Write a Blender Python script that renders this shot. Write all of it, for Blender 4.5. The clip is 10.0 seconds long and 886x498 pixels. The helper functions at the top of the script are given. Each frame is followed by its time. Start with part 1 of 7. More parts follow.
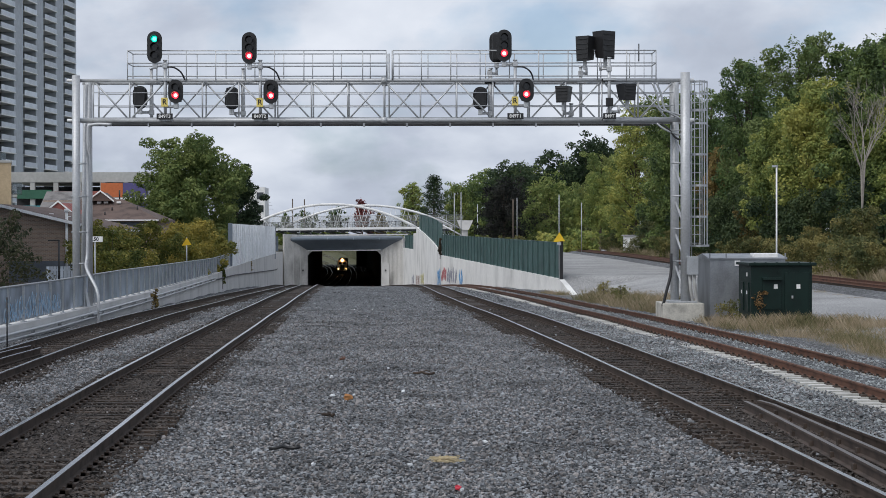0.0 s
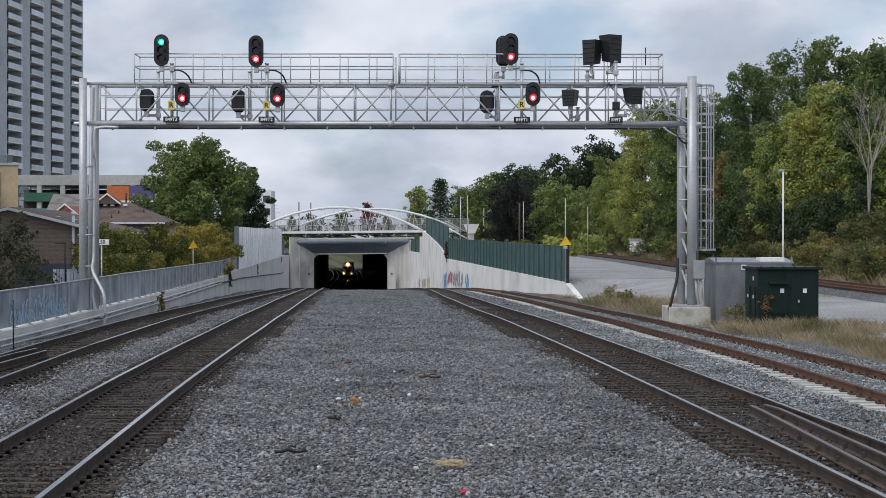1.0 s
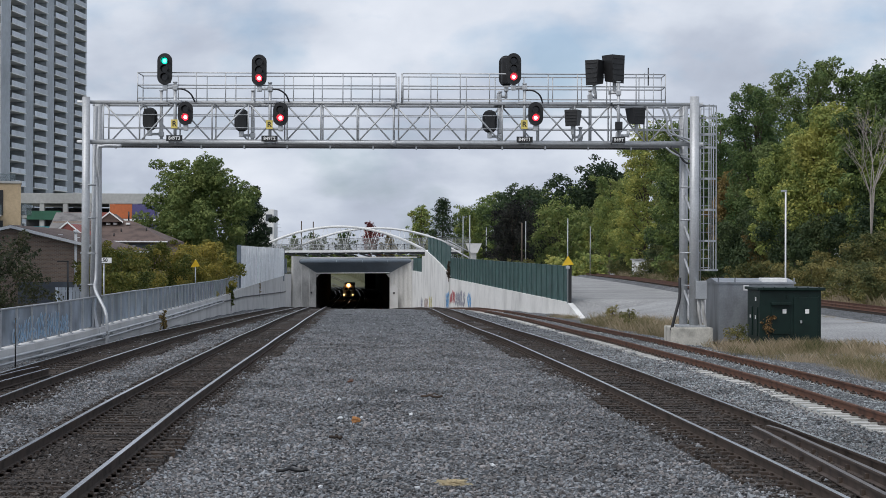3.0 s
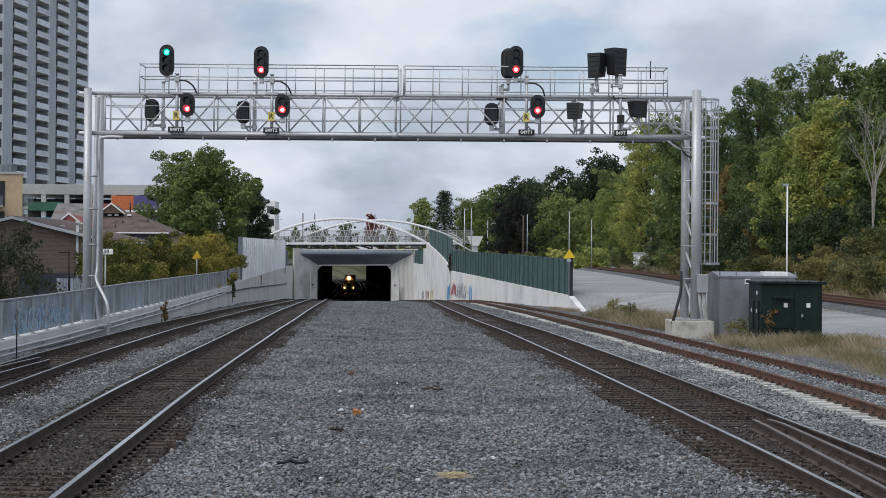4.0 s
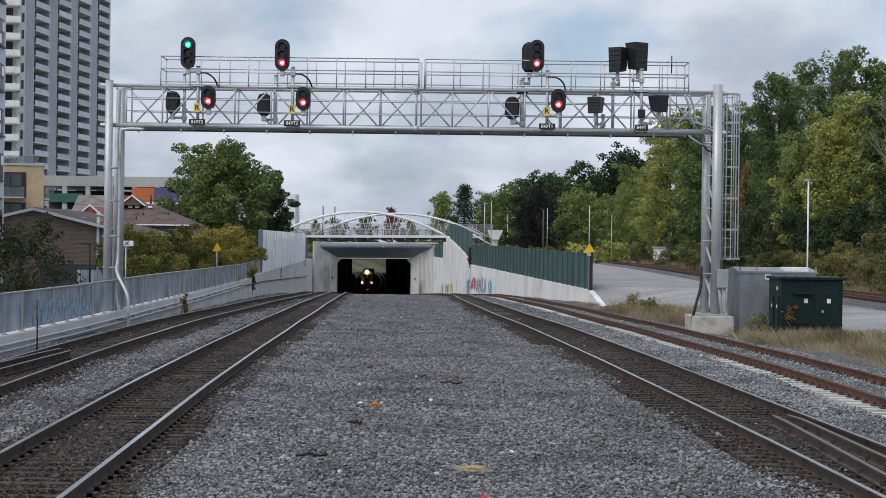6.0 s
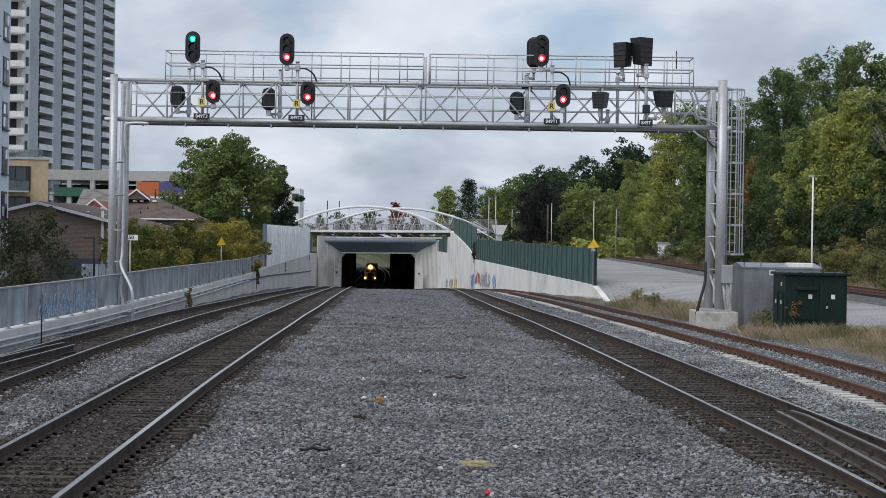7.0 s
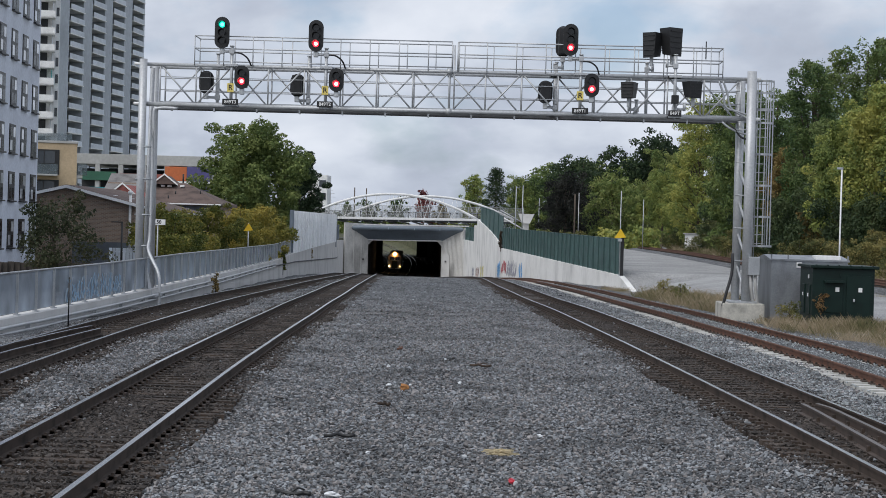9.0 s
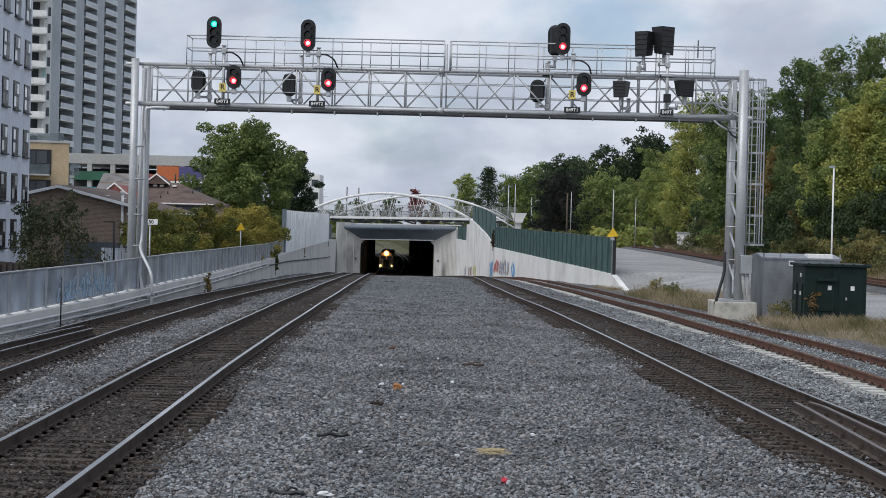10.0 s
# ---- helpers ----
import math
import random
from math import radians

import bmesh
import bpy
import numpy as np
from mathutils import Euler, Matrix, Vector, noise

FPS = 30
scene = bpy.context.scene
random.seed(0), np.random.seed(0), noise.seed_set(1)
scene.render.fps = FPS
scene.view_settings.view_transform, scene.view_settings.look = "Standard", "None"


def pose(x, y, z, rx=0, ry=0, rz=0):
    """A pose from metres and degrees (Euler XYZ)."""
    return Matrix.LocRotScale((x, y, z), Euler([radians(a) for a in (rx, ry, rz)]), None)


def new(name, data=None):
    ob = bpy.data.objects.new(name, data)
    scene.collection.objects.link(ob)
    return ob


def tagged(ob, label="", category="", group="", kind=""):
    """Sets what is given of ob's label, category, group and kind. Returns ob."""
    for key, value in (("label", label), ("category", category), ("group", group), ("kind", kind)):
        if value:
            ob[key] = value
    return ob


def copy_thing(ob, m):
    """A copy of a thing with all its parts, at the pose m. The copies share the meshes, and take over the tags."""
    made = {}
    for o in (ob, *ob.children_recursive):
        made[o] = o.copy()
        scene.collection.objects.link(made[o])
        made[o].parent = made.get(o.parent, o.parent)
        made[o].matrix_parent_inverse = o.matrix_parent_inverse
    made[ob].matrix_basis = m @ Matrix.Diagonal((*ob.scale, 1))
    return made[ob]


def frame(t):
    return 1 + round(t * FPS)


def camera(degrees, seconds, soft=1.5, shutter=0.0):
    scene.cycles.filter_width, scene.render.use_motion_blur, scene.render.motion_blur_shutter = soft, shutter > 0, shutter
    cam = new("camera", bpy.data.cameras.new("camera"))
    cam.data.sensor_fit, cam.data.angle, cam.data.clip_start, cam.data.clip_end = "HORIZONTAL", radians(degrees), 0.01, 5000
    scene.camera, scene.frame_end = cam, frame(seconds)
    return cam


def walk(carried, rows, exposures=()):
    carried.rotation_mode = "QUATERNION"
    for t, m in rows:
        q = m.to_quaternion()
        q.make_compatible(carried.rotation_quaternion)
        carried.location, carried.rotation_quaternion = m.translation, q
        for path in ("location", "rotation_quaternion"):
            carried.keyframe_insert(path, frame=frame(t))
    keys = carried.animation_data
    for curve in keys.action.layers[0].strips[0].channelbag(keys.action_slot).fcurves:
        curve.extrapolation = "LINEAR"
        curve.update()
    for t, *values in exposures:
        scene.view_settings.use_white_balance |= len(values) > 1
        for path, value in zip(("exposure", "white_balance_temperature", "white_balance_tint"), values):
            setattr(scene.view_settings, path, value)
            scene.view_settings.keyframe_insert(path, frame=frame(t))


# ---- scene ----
cam = camera(27.95, 10.0, soft=0.6)
EYE = (0.0, 0.0, 3.0)
ROWS = [
    (0.0, 89.541, 0.079, -0.408),
    (0.5, 89.584, 0.015, -0.250),
    (1.0, 89.654, -0.034, -0.206),
    (1.5, 89.809, -0.123, -0.236),
    (2.0, 90.083, -0.152, -0.138),
    (2.5, 90.364, -0.153, -0.135),
    (4.0, 90.039, -0.445, -0.086),
    (4.5, 90.146, -0.500, -0.001),
    (5.0, 90.172, -0.634, 0.243),
    (5.5, 90.016, -0.702, 0.494),
    (7.0, 89.660, -0.894, 0.691),
    (7.5, 89.677, -1.114, 0.921),
    (8.0, 89.588, -1.293, 1.194),
    (8.5, 89.413, -1.520, 1.411),
    (9.0, 89.260, -1.588, 1.552),
    (9.5, 89.219, -1.531, 1.364),
    (10.0, 89.241, -1.475, 1.309),
]
walk(cam, [(t, pose(*EYE, rx, ry, rz)) for t, rx, ry, rz in ROWS])

# ---- world, sun, exposure ----
scene.view_settings.exposure = 0.17
SUN_ELEV, SUN_TURN = 48.0, 222.0
world = bpy.data.worlds.new("overcast_sky")
scene.world = world
world.use_nodes = True


def build_world():
    nt = world.node_tree
    nt.nodes.clear()
    n, l = nt.nodes.new, nt.links.new
    out, bg = n("ShaderNodeOutputWorld"), n("ShaderNodeBackground")
    sky = n("ShaderNodeTexSky")
    sky.sky_type, sky.sun_disc = "NISHITA", False
    sky.sun_elevation, sky.sun_rotation = radians(SUN_ELEV), radians(SUN_TURN)
    sky.dust_density = 2.0
    co = n("ShaderNodeTexCoord")
    # cloud layer: the direction meets a flat deck high above the ground
    sep = n("ShaderNodeSeparateXYZ")
    l(co.outputs["Generated"], sep.inputs[0])
    up = n("ShaderNodeMath"); up.operation = "MAXIMUM"; up.inputs[1].default_value = 0.0
    l(sep.outputs["Z"], up.inputs[0])
    lift = n("ShaderNodeMath"); lift.operation = "ADD"; lift.inputs[1].default_value = 0.42
    l(up.outputs[0], lift.inputs[0])
    div = n("ShaderNodeVectorMath"); div.operation = "DIVIDE"
    comb = n("ShaderNodeCombineXYZ")
    for i in range(3):
        l(lift.outputs[0], comb.inputs[i])
    l(co.outputs["Generated"], div.inputs[0]); l(comb.outputs[0], div.inputs[1])
    def noise_tex(scale, detail, rough, offset):
        m = n("ShaderNodeMapping"); m.inputs["Location"].default_value = offset
        m.inputs["Scale"].default_value = (1.0, 0.9, 0.0)
        l(div.outputs[0], m.inputs["Vector"])
        t = n("ShaderNodeTexNoise"); t.inputs["Scale"].default_value = scale
        t.inputs["Detail"].default_value = detail; t.inputs["Roughness"].default_value = rough
        l(m.outputs[0], t.inputs["Vector"])
        return t
    def ramp(src, stops):
        r = n("ShaderNodeValToRGB")
        els = r.color_ramp.elements
        while len(els) < len(stops):
            els.new(0.5)
        for e, (p, c) in zip(els, stops):
            e.position, e.color = p, (*c, 1)
        l(src, r.inputs[0])
        return r
    body = noise_tex(4.2, 8, 0.5, (3.1, 0.4, 0))
    body.inputs["Distortion"].default_value = 0.15
    shade = ramp(body.outputs["Fac"], [(0.30, (0.75, 0.79, 0.87)), (0.44, (0.63, 0.68, 0.77)), (0.56, (0.48, 0.53, 0.63)), (0.72, (0.36, 0.40, 0.49))])
    gaps = noise_tex(5.0, 8, 0.52, (9.7, 2.2, 0))
    gaps.inputs["Distortion"].default_value = 0.15
    cover = ramp(gaps.outputs["Fac"], [(0.34, (0.45, 0.45, 0.45)), (0.5, (1, 1, 1))])
    blue = n("ShaderNodeMix"); blue.data_type = "RGBA"; blue.blend_type = "MIX"
    gain = n("ShaderNodeVectorMath"); gain.operation = "SCALE"; gain.inputs["Scale"].default_value = 0.11
    l(sky.outputs[0], gain.inputs[0])
    l(cover.outputs[0], blue.inputs["Factor"])
    tint = n("ShaderNodeVectorMath"); tint.operation = "MULTIPLY"; tint.inputs[1].default_value = (0.72, 0.92, 1.12)
    l(gain.outputs[0], tint.inputs[0]); l(tint.outputs[0], blue.inputs["A"]); l(shade.outputs[0], blue.inputs["B"])
    l(blue.outputs["Result"], bg.inputs["Color"])
    bg.inputs["Strength"].default_value = 0.95
    l(bg.outputs[0], out.inputs["Surface"])


build_world()
sun_data = bpy.data.lights.new("sun", "SUN")
sun_data.energy, sun_data.angle, sun_data.color = 1.6, radians(50), (1.0, 0.97, 0.93)
sun = new("sun", sun_data)
sun.matrix_world = pose(0, 0, 60, 90 - SUN_ELEV, 0, 180 - SUN_TURN)

# ---- materials ----
MATS = {}


def mat(name, color, rough=0.7, metal=0.0, var=0.25, scale=3.0, bump=0.0, bump_scale=40.0, dark=None, fine=0.15, per_object=0.0, island=0.0, streak=0.0, emit=0.0, spec=0.5, gloss_var=0.12):
    """A surface with two scales of variation, wear and a fine relief."""
    if name in MATS:
        return MATS[name]
    m = bpy.data.materials.new(name)
    m.use_nodes = True
    nt = m.node_tree
    n, l = nt.nodes.new, nt.links.new
    b = nt.nodes["Principled BSDF"]
    b.inputs["Metallic"].default_value, b.inputs["Specular IOR Level"].default_value = metal, spec
    co = n("ShaderNodeTexCoord")
    geo = n("ShaderNodeNewGeometry")
    src = geo.outputs["Position"]
    if streak:
        mp = n("ShaderNodeMapping"); mp.inputs["Scale"].default_value = (1, 1, streak)
        l(src, mp.inputs["Vector"]); src = mp.outputs[0]
    big = n("ShaderNodeTexNoise"); big.inputs["Scale"].default_value = scale; big.inputs["Detail"].default_value = 5
    small = n("ShaderNodeTexNoise"); small.inputs["Scale"].default_value = scale * 12; small.inputs["Detail"].default_value = 3
    l(src, big.inputs["Vector"]); l(geo.outputs["Position"], small.inputs["Vector"])
    dk = dark if dark else tuple(c * (1 - var * 1.6) if c * (1 - var * 1.6) > 0 else 0 for c in color)
    lt = tuple(min(1, c * (1 + var * 0.6)) for c in color)
    r = n("ShaderNodeValToRGB")
    r.color_ramp.elements[0].position, r.color_ramp.elements[0].color = 0.3, (*dk, 1)
    r.color_ramp.elements[1].position, r.color_ramp.elements[1].color = 0.72, (*lt, 1)
    mid = r.color_ramp.elements.new(0.5); mid.color = (*color, 1)
    l(big.outputs["Fac"], r.inputs[0])
    last = r.outputs[0]
    def scaled(value_socket, lo, hi, before):
        mr = n("ShaderNodeMapRange"); mr.inputs["To Min"].default_value, mr.inputs["To Max"].default_value = lo, hi
        l(value_socket, mr.inputs["Value"])
        vm = n("ShaderNodeVectorMath"); vm.operation = "SCALE"
        l(before, vm.inputs[0]); l(mr.outputs[0], vm.inputs["Scale"])
        return vm.outputs[0]
    if fine:
        last = scaled(small.outputs["Fac"], 1 - fine * 1.5, 1 + fine * 1.5, last)
    if per_object:
        info = n("ShaderNodeObjectInfo")
        last = scaled(info.outputs["Random"], 1 - per_object, 1 + per_object, last)
    if island:
        last = scaled(geo.outputs["Random Per Island"], 1 - island, 1 + island, last)
    l(last, b.inputs["Base Color"])
    rr = n("ShaderNodeMapRange")
    rr.inputs["To Min"].default_value, rr.inputs["To Max"].default_value = max(0.03, rough - gloss_var), min(1, rough + gloss_var)
    l(small.outputs["Fac"], rr.inputs["Value"]); l(rr.outputs[0], b.inputs["Roughness"])
    if bump:
        bt = n("ShaderNodeTexNoise"); bt.inputs["Scale"].default_value = bump_scale; bt.inputs["Detail"].default_value = 4
        l(geo.outputs["Position"], bt.inputs["Vector"])
        bp = n("ShaderNodeBump"); bp.inputs["Strength"].default_value = 0.7; bp.inputs["Distance"].default_value = bump
        l(bt.outputs["Fac"], bp.inputs["Height"]); l(bp.outputs[0], b.inputs["Normal"])
    if emit:
        b.inputs["Emission Color"].default_value = (*color, 1); b.inputs["Emission Strength"].default_value = emit
    MATS[name] = m
    return m


def leaf_mat(name, tones):
    """Leaves: each one takes its own tone, each tree leans its own way; some light passes through."""
    if name in MATS:
        return MATS[name]
    m = bpy.data.materials.new(name)
    m.use_nodes = True
    nt = m.node_tree
    n, l = nt.nodes.new, nt.links.new
    b = nt.nodes["Principled BSDF"]
    geo, info = n("ShaderNodeNewGeometry"), n("ShaderNodeObjectInfo")
    clump = n("ShaderNodeTexNoise"); clump.inputs["Scale"].default_value = 0.45; clump.inputs["Detail"].default_value = 3
    l(geo.outputs["Position"], clump.inputs["Vector"])
    a = n("ShaderNodeMath"); a.operation = "MULTIPLY_ADD"; a.inputs[1].default_value = 0.35
    l(geo.outputs["Random Per Island"], a.inputs[0])
    c2 = n("ShaderNodeMath"); c2.operation = "MULTIPLY_ADD"; c2.inputs[1].default_value = 1.5; c2.inputs[2].default_value = -0.5
    l(clump.outputs["Fac"], c2.inputs[0]); l(c2.outputs[0], a.inputs[2])
    c3 = n("ShaderNodeMath"); c3.operation = "MULTIPLY_ADD"; c3.inputs[1].default_value = 0.4
    l(info.outputs["Random"], c3.inputs[0]); l(a.outputs[0], c3.inputs[2])
    r = n("ShaderNodeValToRGB")
    els = r.color_ramp.elements
    while len(els) < len(tones):
        els.new(0.5)
    for i, (e, c) in enumerate(zip(els, tones)):
        e.position, e.color = 0.15 + 0.8 * i / (len(tones) - 1), (*c, 1)
    l(c3.outputs[0], r.inputs[0]); l(r.outputs[0], b.inputs["Base Color"])
    b.inputs["Roughness"].default_value = 0.6
    b.inputs["Specular IOR Level"].default_value = 0.25
    tr = n("ShaderNodeBsdfTranslucent"); l(r.outputs[0], tr.inputs["Color"])
    mix = n("ShaderNodeMixShader"); mix.inputs[0].default_value = 0.3
    l(b.outputs[0], mix.inputs[1]); l(tr.outputs[0], mix.inputs[2])
    l(mix.outputs[0], nt.nodes["Material Output"].inputs["Surface"])
    MATS[name] = m
    return m


def ground_mat():
    m = bpy.data.materials.new("ballast_ground")
    m.use_nodes = True
    nt = m.node_tree
    n, l = nt.nodes.new, nt.links.new
    b = nt.nodes["Principled BSDF"]
    geo = n("ShaderNodeNewGeometry")
    pos = geo.outputs["Position"]
    vor = n("ShaderNodeTexVoronoi"); vor.inputs["Scale"].default_value = 24; vor.inputs["Randomness"].default_value = 1
    l(pos, vor.inputs["Vector"])
    big = n("ShaderNodeTexNoise"); big.inputs["Scale"].default_value = 0.35; big.inputs["Detail"].default_value = 6
    l(pos, big.inputs["Vector"])
    stone = n("ShaderNodeValToRGB")
    e = stone.color_ramp.elements
    e[0].position, e[0].color = 0.0, (0.018, 0.019, 0.021, 1)
    e[1].position, e[1].color = 1.0, (0.36, 0.375, 0.39, 1)
    x = e.new(0.45); x.color = (0.085, 0.087, 0.090, 1)
    x = e.new(0.85); x.color = (0.17, 0.177, 0.187, 1)
    sepc = n("ShaderNodeSeparateColor"); l(vor.outputs["Color"], sepc.inputs[0]); l(sepc.outputs[0], stone.inputs[0])
    def layer(name, color_a, color_b, before, scale):
        at = n("ShaderNodeAttribute"); at.attribute_name = name
        nz = n("ShaderNodeTexNoise"); nz.inputs["Scale"].default_value = scale; nz.inputs["Detail"].default_value = 6
        l(pos, nz.inputs["Vector"])
        cr = n("ShaderNodeValToRGB")
        cr.color_ramp.elements[0].position, cr.color_ramp.elements[0].color = 0.35, (*color_a, 1)
        cr.color_ramp.elements[1].position, cr.color_ramp.elements[1].color = 0.68, (*color_b, 1)
        l(nz.outputs["Fac"], cr.inputs[0])
        f = n("ShaderNodeMath"); f.operation = "MULTIPLY_ADD"; f.inputs[1].default_value = 1.6
        ng = n("ShaderNodeMath"); ng.operation = "MULTIPLY_ADD"; ng.inputs[1].default_value = -0.9; ng.inputs[2].default_value = 0.12
        l(nz.outputs["Fac"], ng.inputs[0]); l(at.outputs["Fac"], f.inputs[0]); l(ng.outputs[0], f.inputs[2])
        f.use_clamp = True
        mx = n("ShaderNodeMix"); mx.data_type = "RGBA"
        l(f.outputs[0], mx.inputs["Factor"]); l(before, mx.inputs["A"]); l(cr.outputs[0], mx.inputs["B"])
        return mx.outputs["Result"]
    mr = n("ShaderNodeMapRange"); mr.inputs["To Min"].default_value, mr.inputs["To Max"].default_value = 0.6, 1.4
    l(big.outputs["Fac"], mr.inputs["Value"])
    vm = n("ShaderNodeVectorMath"); vm.operation = "SCALE"
    l(stone.outputs[0], vm.inputs[0]); l(mr.outputs[0], vm.inputs["Scale"])
    mid = n("ShaderNodeTexNoise"); mid.inputs["Scale"].default_value = 4.5; mid.inputs["Detail"].default_value = 6; mid.inputs["Roughness"].default_value = 0.7
    l(pos, mid.inputs["Vector"])
    mr2 = n("ShaderNodeMapRange"); mr2.inputs["From Min"].default_value, mr2.inputs["From Max"].default_value = 0.3, 0.7
    mr2.inputs["To Min"].default_value, mr2.inputs["To Max"].default_value = 0.86, 1.12
    l(mid.outputs["Fac"], mr2.inputs["Value"])
    vm2 = n("ShaderNodeVectorMath"); vm2.operation = "SCALE"
    l(vm.outputs[0], vm2.inputs[0]); l(mr2.outputs[0], vm2.inputs["Scale"])
    vm = vm2
    c = layer("grime", (0.012, 0.010, 0.009), (0.078, 0.057, 0.043), vm.outputs[0], 11)
    c = layer("yard", (0.19, 0.192, 0.196), (0.50, 0.495, 0.485), c, 12.0)
    wide = n("ShaderNodeTexNoise"); wide.inputs["Scale"].default_value = 0.16; wide.inputs["Detail"].default_value = 7; wide.inputs["Roughness"].default_value = 0.65
    l(pos, wide.inputs["Vector"])
    mr3 = n("ShaderNodeMapRange"); mr3.inputs["From Min"].default_value, mr3.inputs["From Max"].default_value = 0.3, 0.7
    mr3.inputs["To Min"].default_value, mr3.inputs["To Max"].default_value = 0.72, 1.28
    l(wide.outputs["Fac"], mr3.inputs["Value"])
    vm3 = n("ShaderNodeVectorMath"); vm3.operation = "SCALE"
    l(c, vm3.inputs[0]); l(mr3.outputs[0], vm3.inputs["Scale"])
    c = vm3.outputs[0]
    c = layer("dry", (0.16, 0.125, 0.075), (0.30, 0.27, 0.22), c, 1.1)
    c = layer("green", (0.05, 0.06, 0.02), (0.13, 0.12, 0.05), c, 0.5)
    l(c, b.inputs["Base Color"])
    b.inputs["Roughness"].default_value = 0.85
    bp = n("ShaderNodeBump"); bp.inputs["Strength"].default_value = 0.9; bp.inputs["Distance"].default_value = 0.035; bp.invert = True
    l(vor.outputs["Distance"], bp.inputs["Height"]); l(bp.outputs[0], b.inputs["Normal"])
    MATS["ballast_ground"] = m
    return m


M_GROUND = ground_mat()
M_GRIT = mat("grimy_stone", (0.070, 0.060, 0.054), 0.9, var=0.4, scale=0.8, island=0.6, fine=0.2)
M_STONE = mat("ballast_stone", (0.198, 0.208, 0.220), 0.88, var=0.3, scale=0.5, island=0.68, fine=0.2)
M_FRESH = mat("fresh_ballast_stone", (0.262, 0.282, 0.290), 0.88, var=0.25, scale=0.5, island=0.5, fine=0.2)
M_STONEW = mat("brownish_ballast_stone", (0.200, 0.189, 0.186), 0.88, var=0.3, scale=0.5, island=0.7, fine=0.2)
M_TIE = mat("creosoted_wood", (0.044, 0.031, 0.023), 0.9, var=0.55, scale=4, bump=0.015, bump_scale=25, per_object=0.45, fine=0.5)
M_CTIE = mat("concrete_tie", (0.52, 0.51, 0.48), 0.85, var=0.15, scale=3, per_object=0.12)
M_RAILHEAD = mat("worn_rail_head", (0.56, 0.56, 0.575), 0.24, metal=1.0, var=0.1, scale=0.6, fine=0.0, gloss_var=0.03)
M_RAIL = mat("dark_rail_steel", (0.064, 0.048, 0.039), 0.82, var=0.35, scale=3, spec=0.25)
M_RUST = mat("rusty_rail_steel", (0.115, 0.052, 0.031), 0.8, var=0.3, scale=3)
M_PLATE = mat("rusty_tie_plate", (0.058, 0.042, 0.033), 0.85, var=0.3, scale=6)
M_CONC = mat("weathered_concrete", (0.78, 0.77, 0.745), 0.85, var=0.16, scale=0.22, bump=0.004, fine=0.08)
M_CONC_D = mat("stained_concrete", (0.60, 0.59, 0.575), 0.88, var=0.12, scale=0.4, fine=0.06)
M_PORTAL = mat("stained_portal_concrete", (0.54, 0.53, 0.51), 0.87, var=0.32, scale=0.3, streak=0.5, fine=0.14)
# concrete toned down so its colour carries the underpass darkness
M_TUNNEL = mat("shade_toned_concrete", (0.12, 0.117, 0.112), 0.9, var=0.3, scale=0.4)
M_GALV = mat("galvanised_steel", (0.44, 0.455, 0.47), 0.45, metal=0.55, var=0.12, scale=1.5)
M_ALU = mat("silver_paint", (0.50, 0.512, 0.525), 0.42, metal=0.3, var=0.1, scale=1.2)
M_WHITE = mat("white_paint", (0.78, 0.78, 0.77), 0.5, var=0.08, scale=0.6)
M_BLACK = mat("black_paint", (0.018, 0.018, 0.019), 0.45, var=0.2, scale=6)
M_RUBBER = mat("black_conduit", (0.025, 0.025, 0.027), 0.6, var=0.2, scale=6)
M_GREENBOX = mat("dark_green_paint", (0.004, 0.017, 0.0135), 0.5, var=0.2, scale=2, spec=0.3)
M_BARK = mat("bark", (0.09, 0.07, 0.055), 0.9, var=0.35, scale=2, streak=0.3, bump=0.02, bump_scale=12)


# ---- mesh helpers ----
def part(name, bm, material, parent=None, label=""):
    """Links a bmesh as one mesh object under a thing or a part."""
    me = bpy.data.meshes.new(name)
    bm.to_mesh(me)
    bm.free()
    return link(name, me, material, parent, label)


def link(name, me, material, parent=None, label=""):
    if material and not me.materials:
        me.materials.append(material)
    ob = new(name, me)
    if parent is not None:
        ob.parent = parent
    if label:
        ob["label"] = label
    return ob


def raw(name, verts, faces, material, parent=None, label="", smooth=False):
    me = bpy.data.meshes.new(name)
    me.from_pydata([tuple(map(float, v)) for v in verts], [], faces)
    if smooth:
        me.polygons.foreach_set("use_smooth", [True] * len(me.polygons))
    me.update()
    return link(name, me, material, parent, label)


def thing(name, at=(0, 0, 0), label="", category="", group="", kind="", turn=0):
    ob = new(name)
    ob.matrix_basis = pose(*at, 0, 0, turn)
    return tagged(ob, label, category, group, kind)


def box(bm, c, s, bevel=0.0, turn=None):
    m = Matrix.Translation(c) @ (turn.to_4x4() if turn else Matrix()) @ Matrix.Diagonal((*s, 1))
    r = bmesh.ops.create_cube(bm, size=1.0, matrix=m)
    if bevel:
        edges = {e for v in r["verts"] for e in v.link_edges}
        bmesh.ops.bevel(bm, geom=list(edges), offset=bevel, segments=2, affect="EDGES", profile=0.6)
    return bm


def boxed(c, s, bevel=0.0):
    return box(bmesh.new(), c, s, bevel)


def tube(bm, a, b, r, seg=8, r2=None):
    a, b = Vector(a), Vector(b)
    d = b - a
    q = d.to_track_quat("Z", "Y").to_matrix().to_4x4()
    bmesh.ops.create_cone(bm, cap_ends=True, segments=seg, radius1=r, radius2=r if r2 is None else r2, depth=d.length, matrix=Matrix.Translation((a + b) / 2) @ q)
    return bm


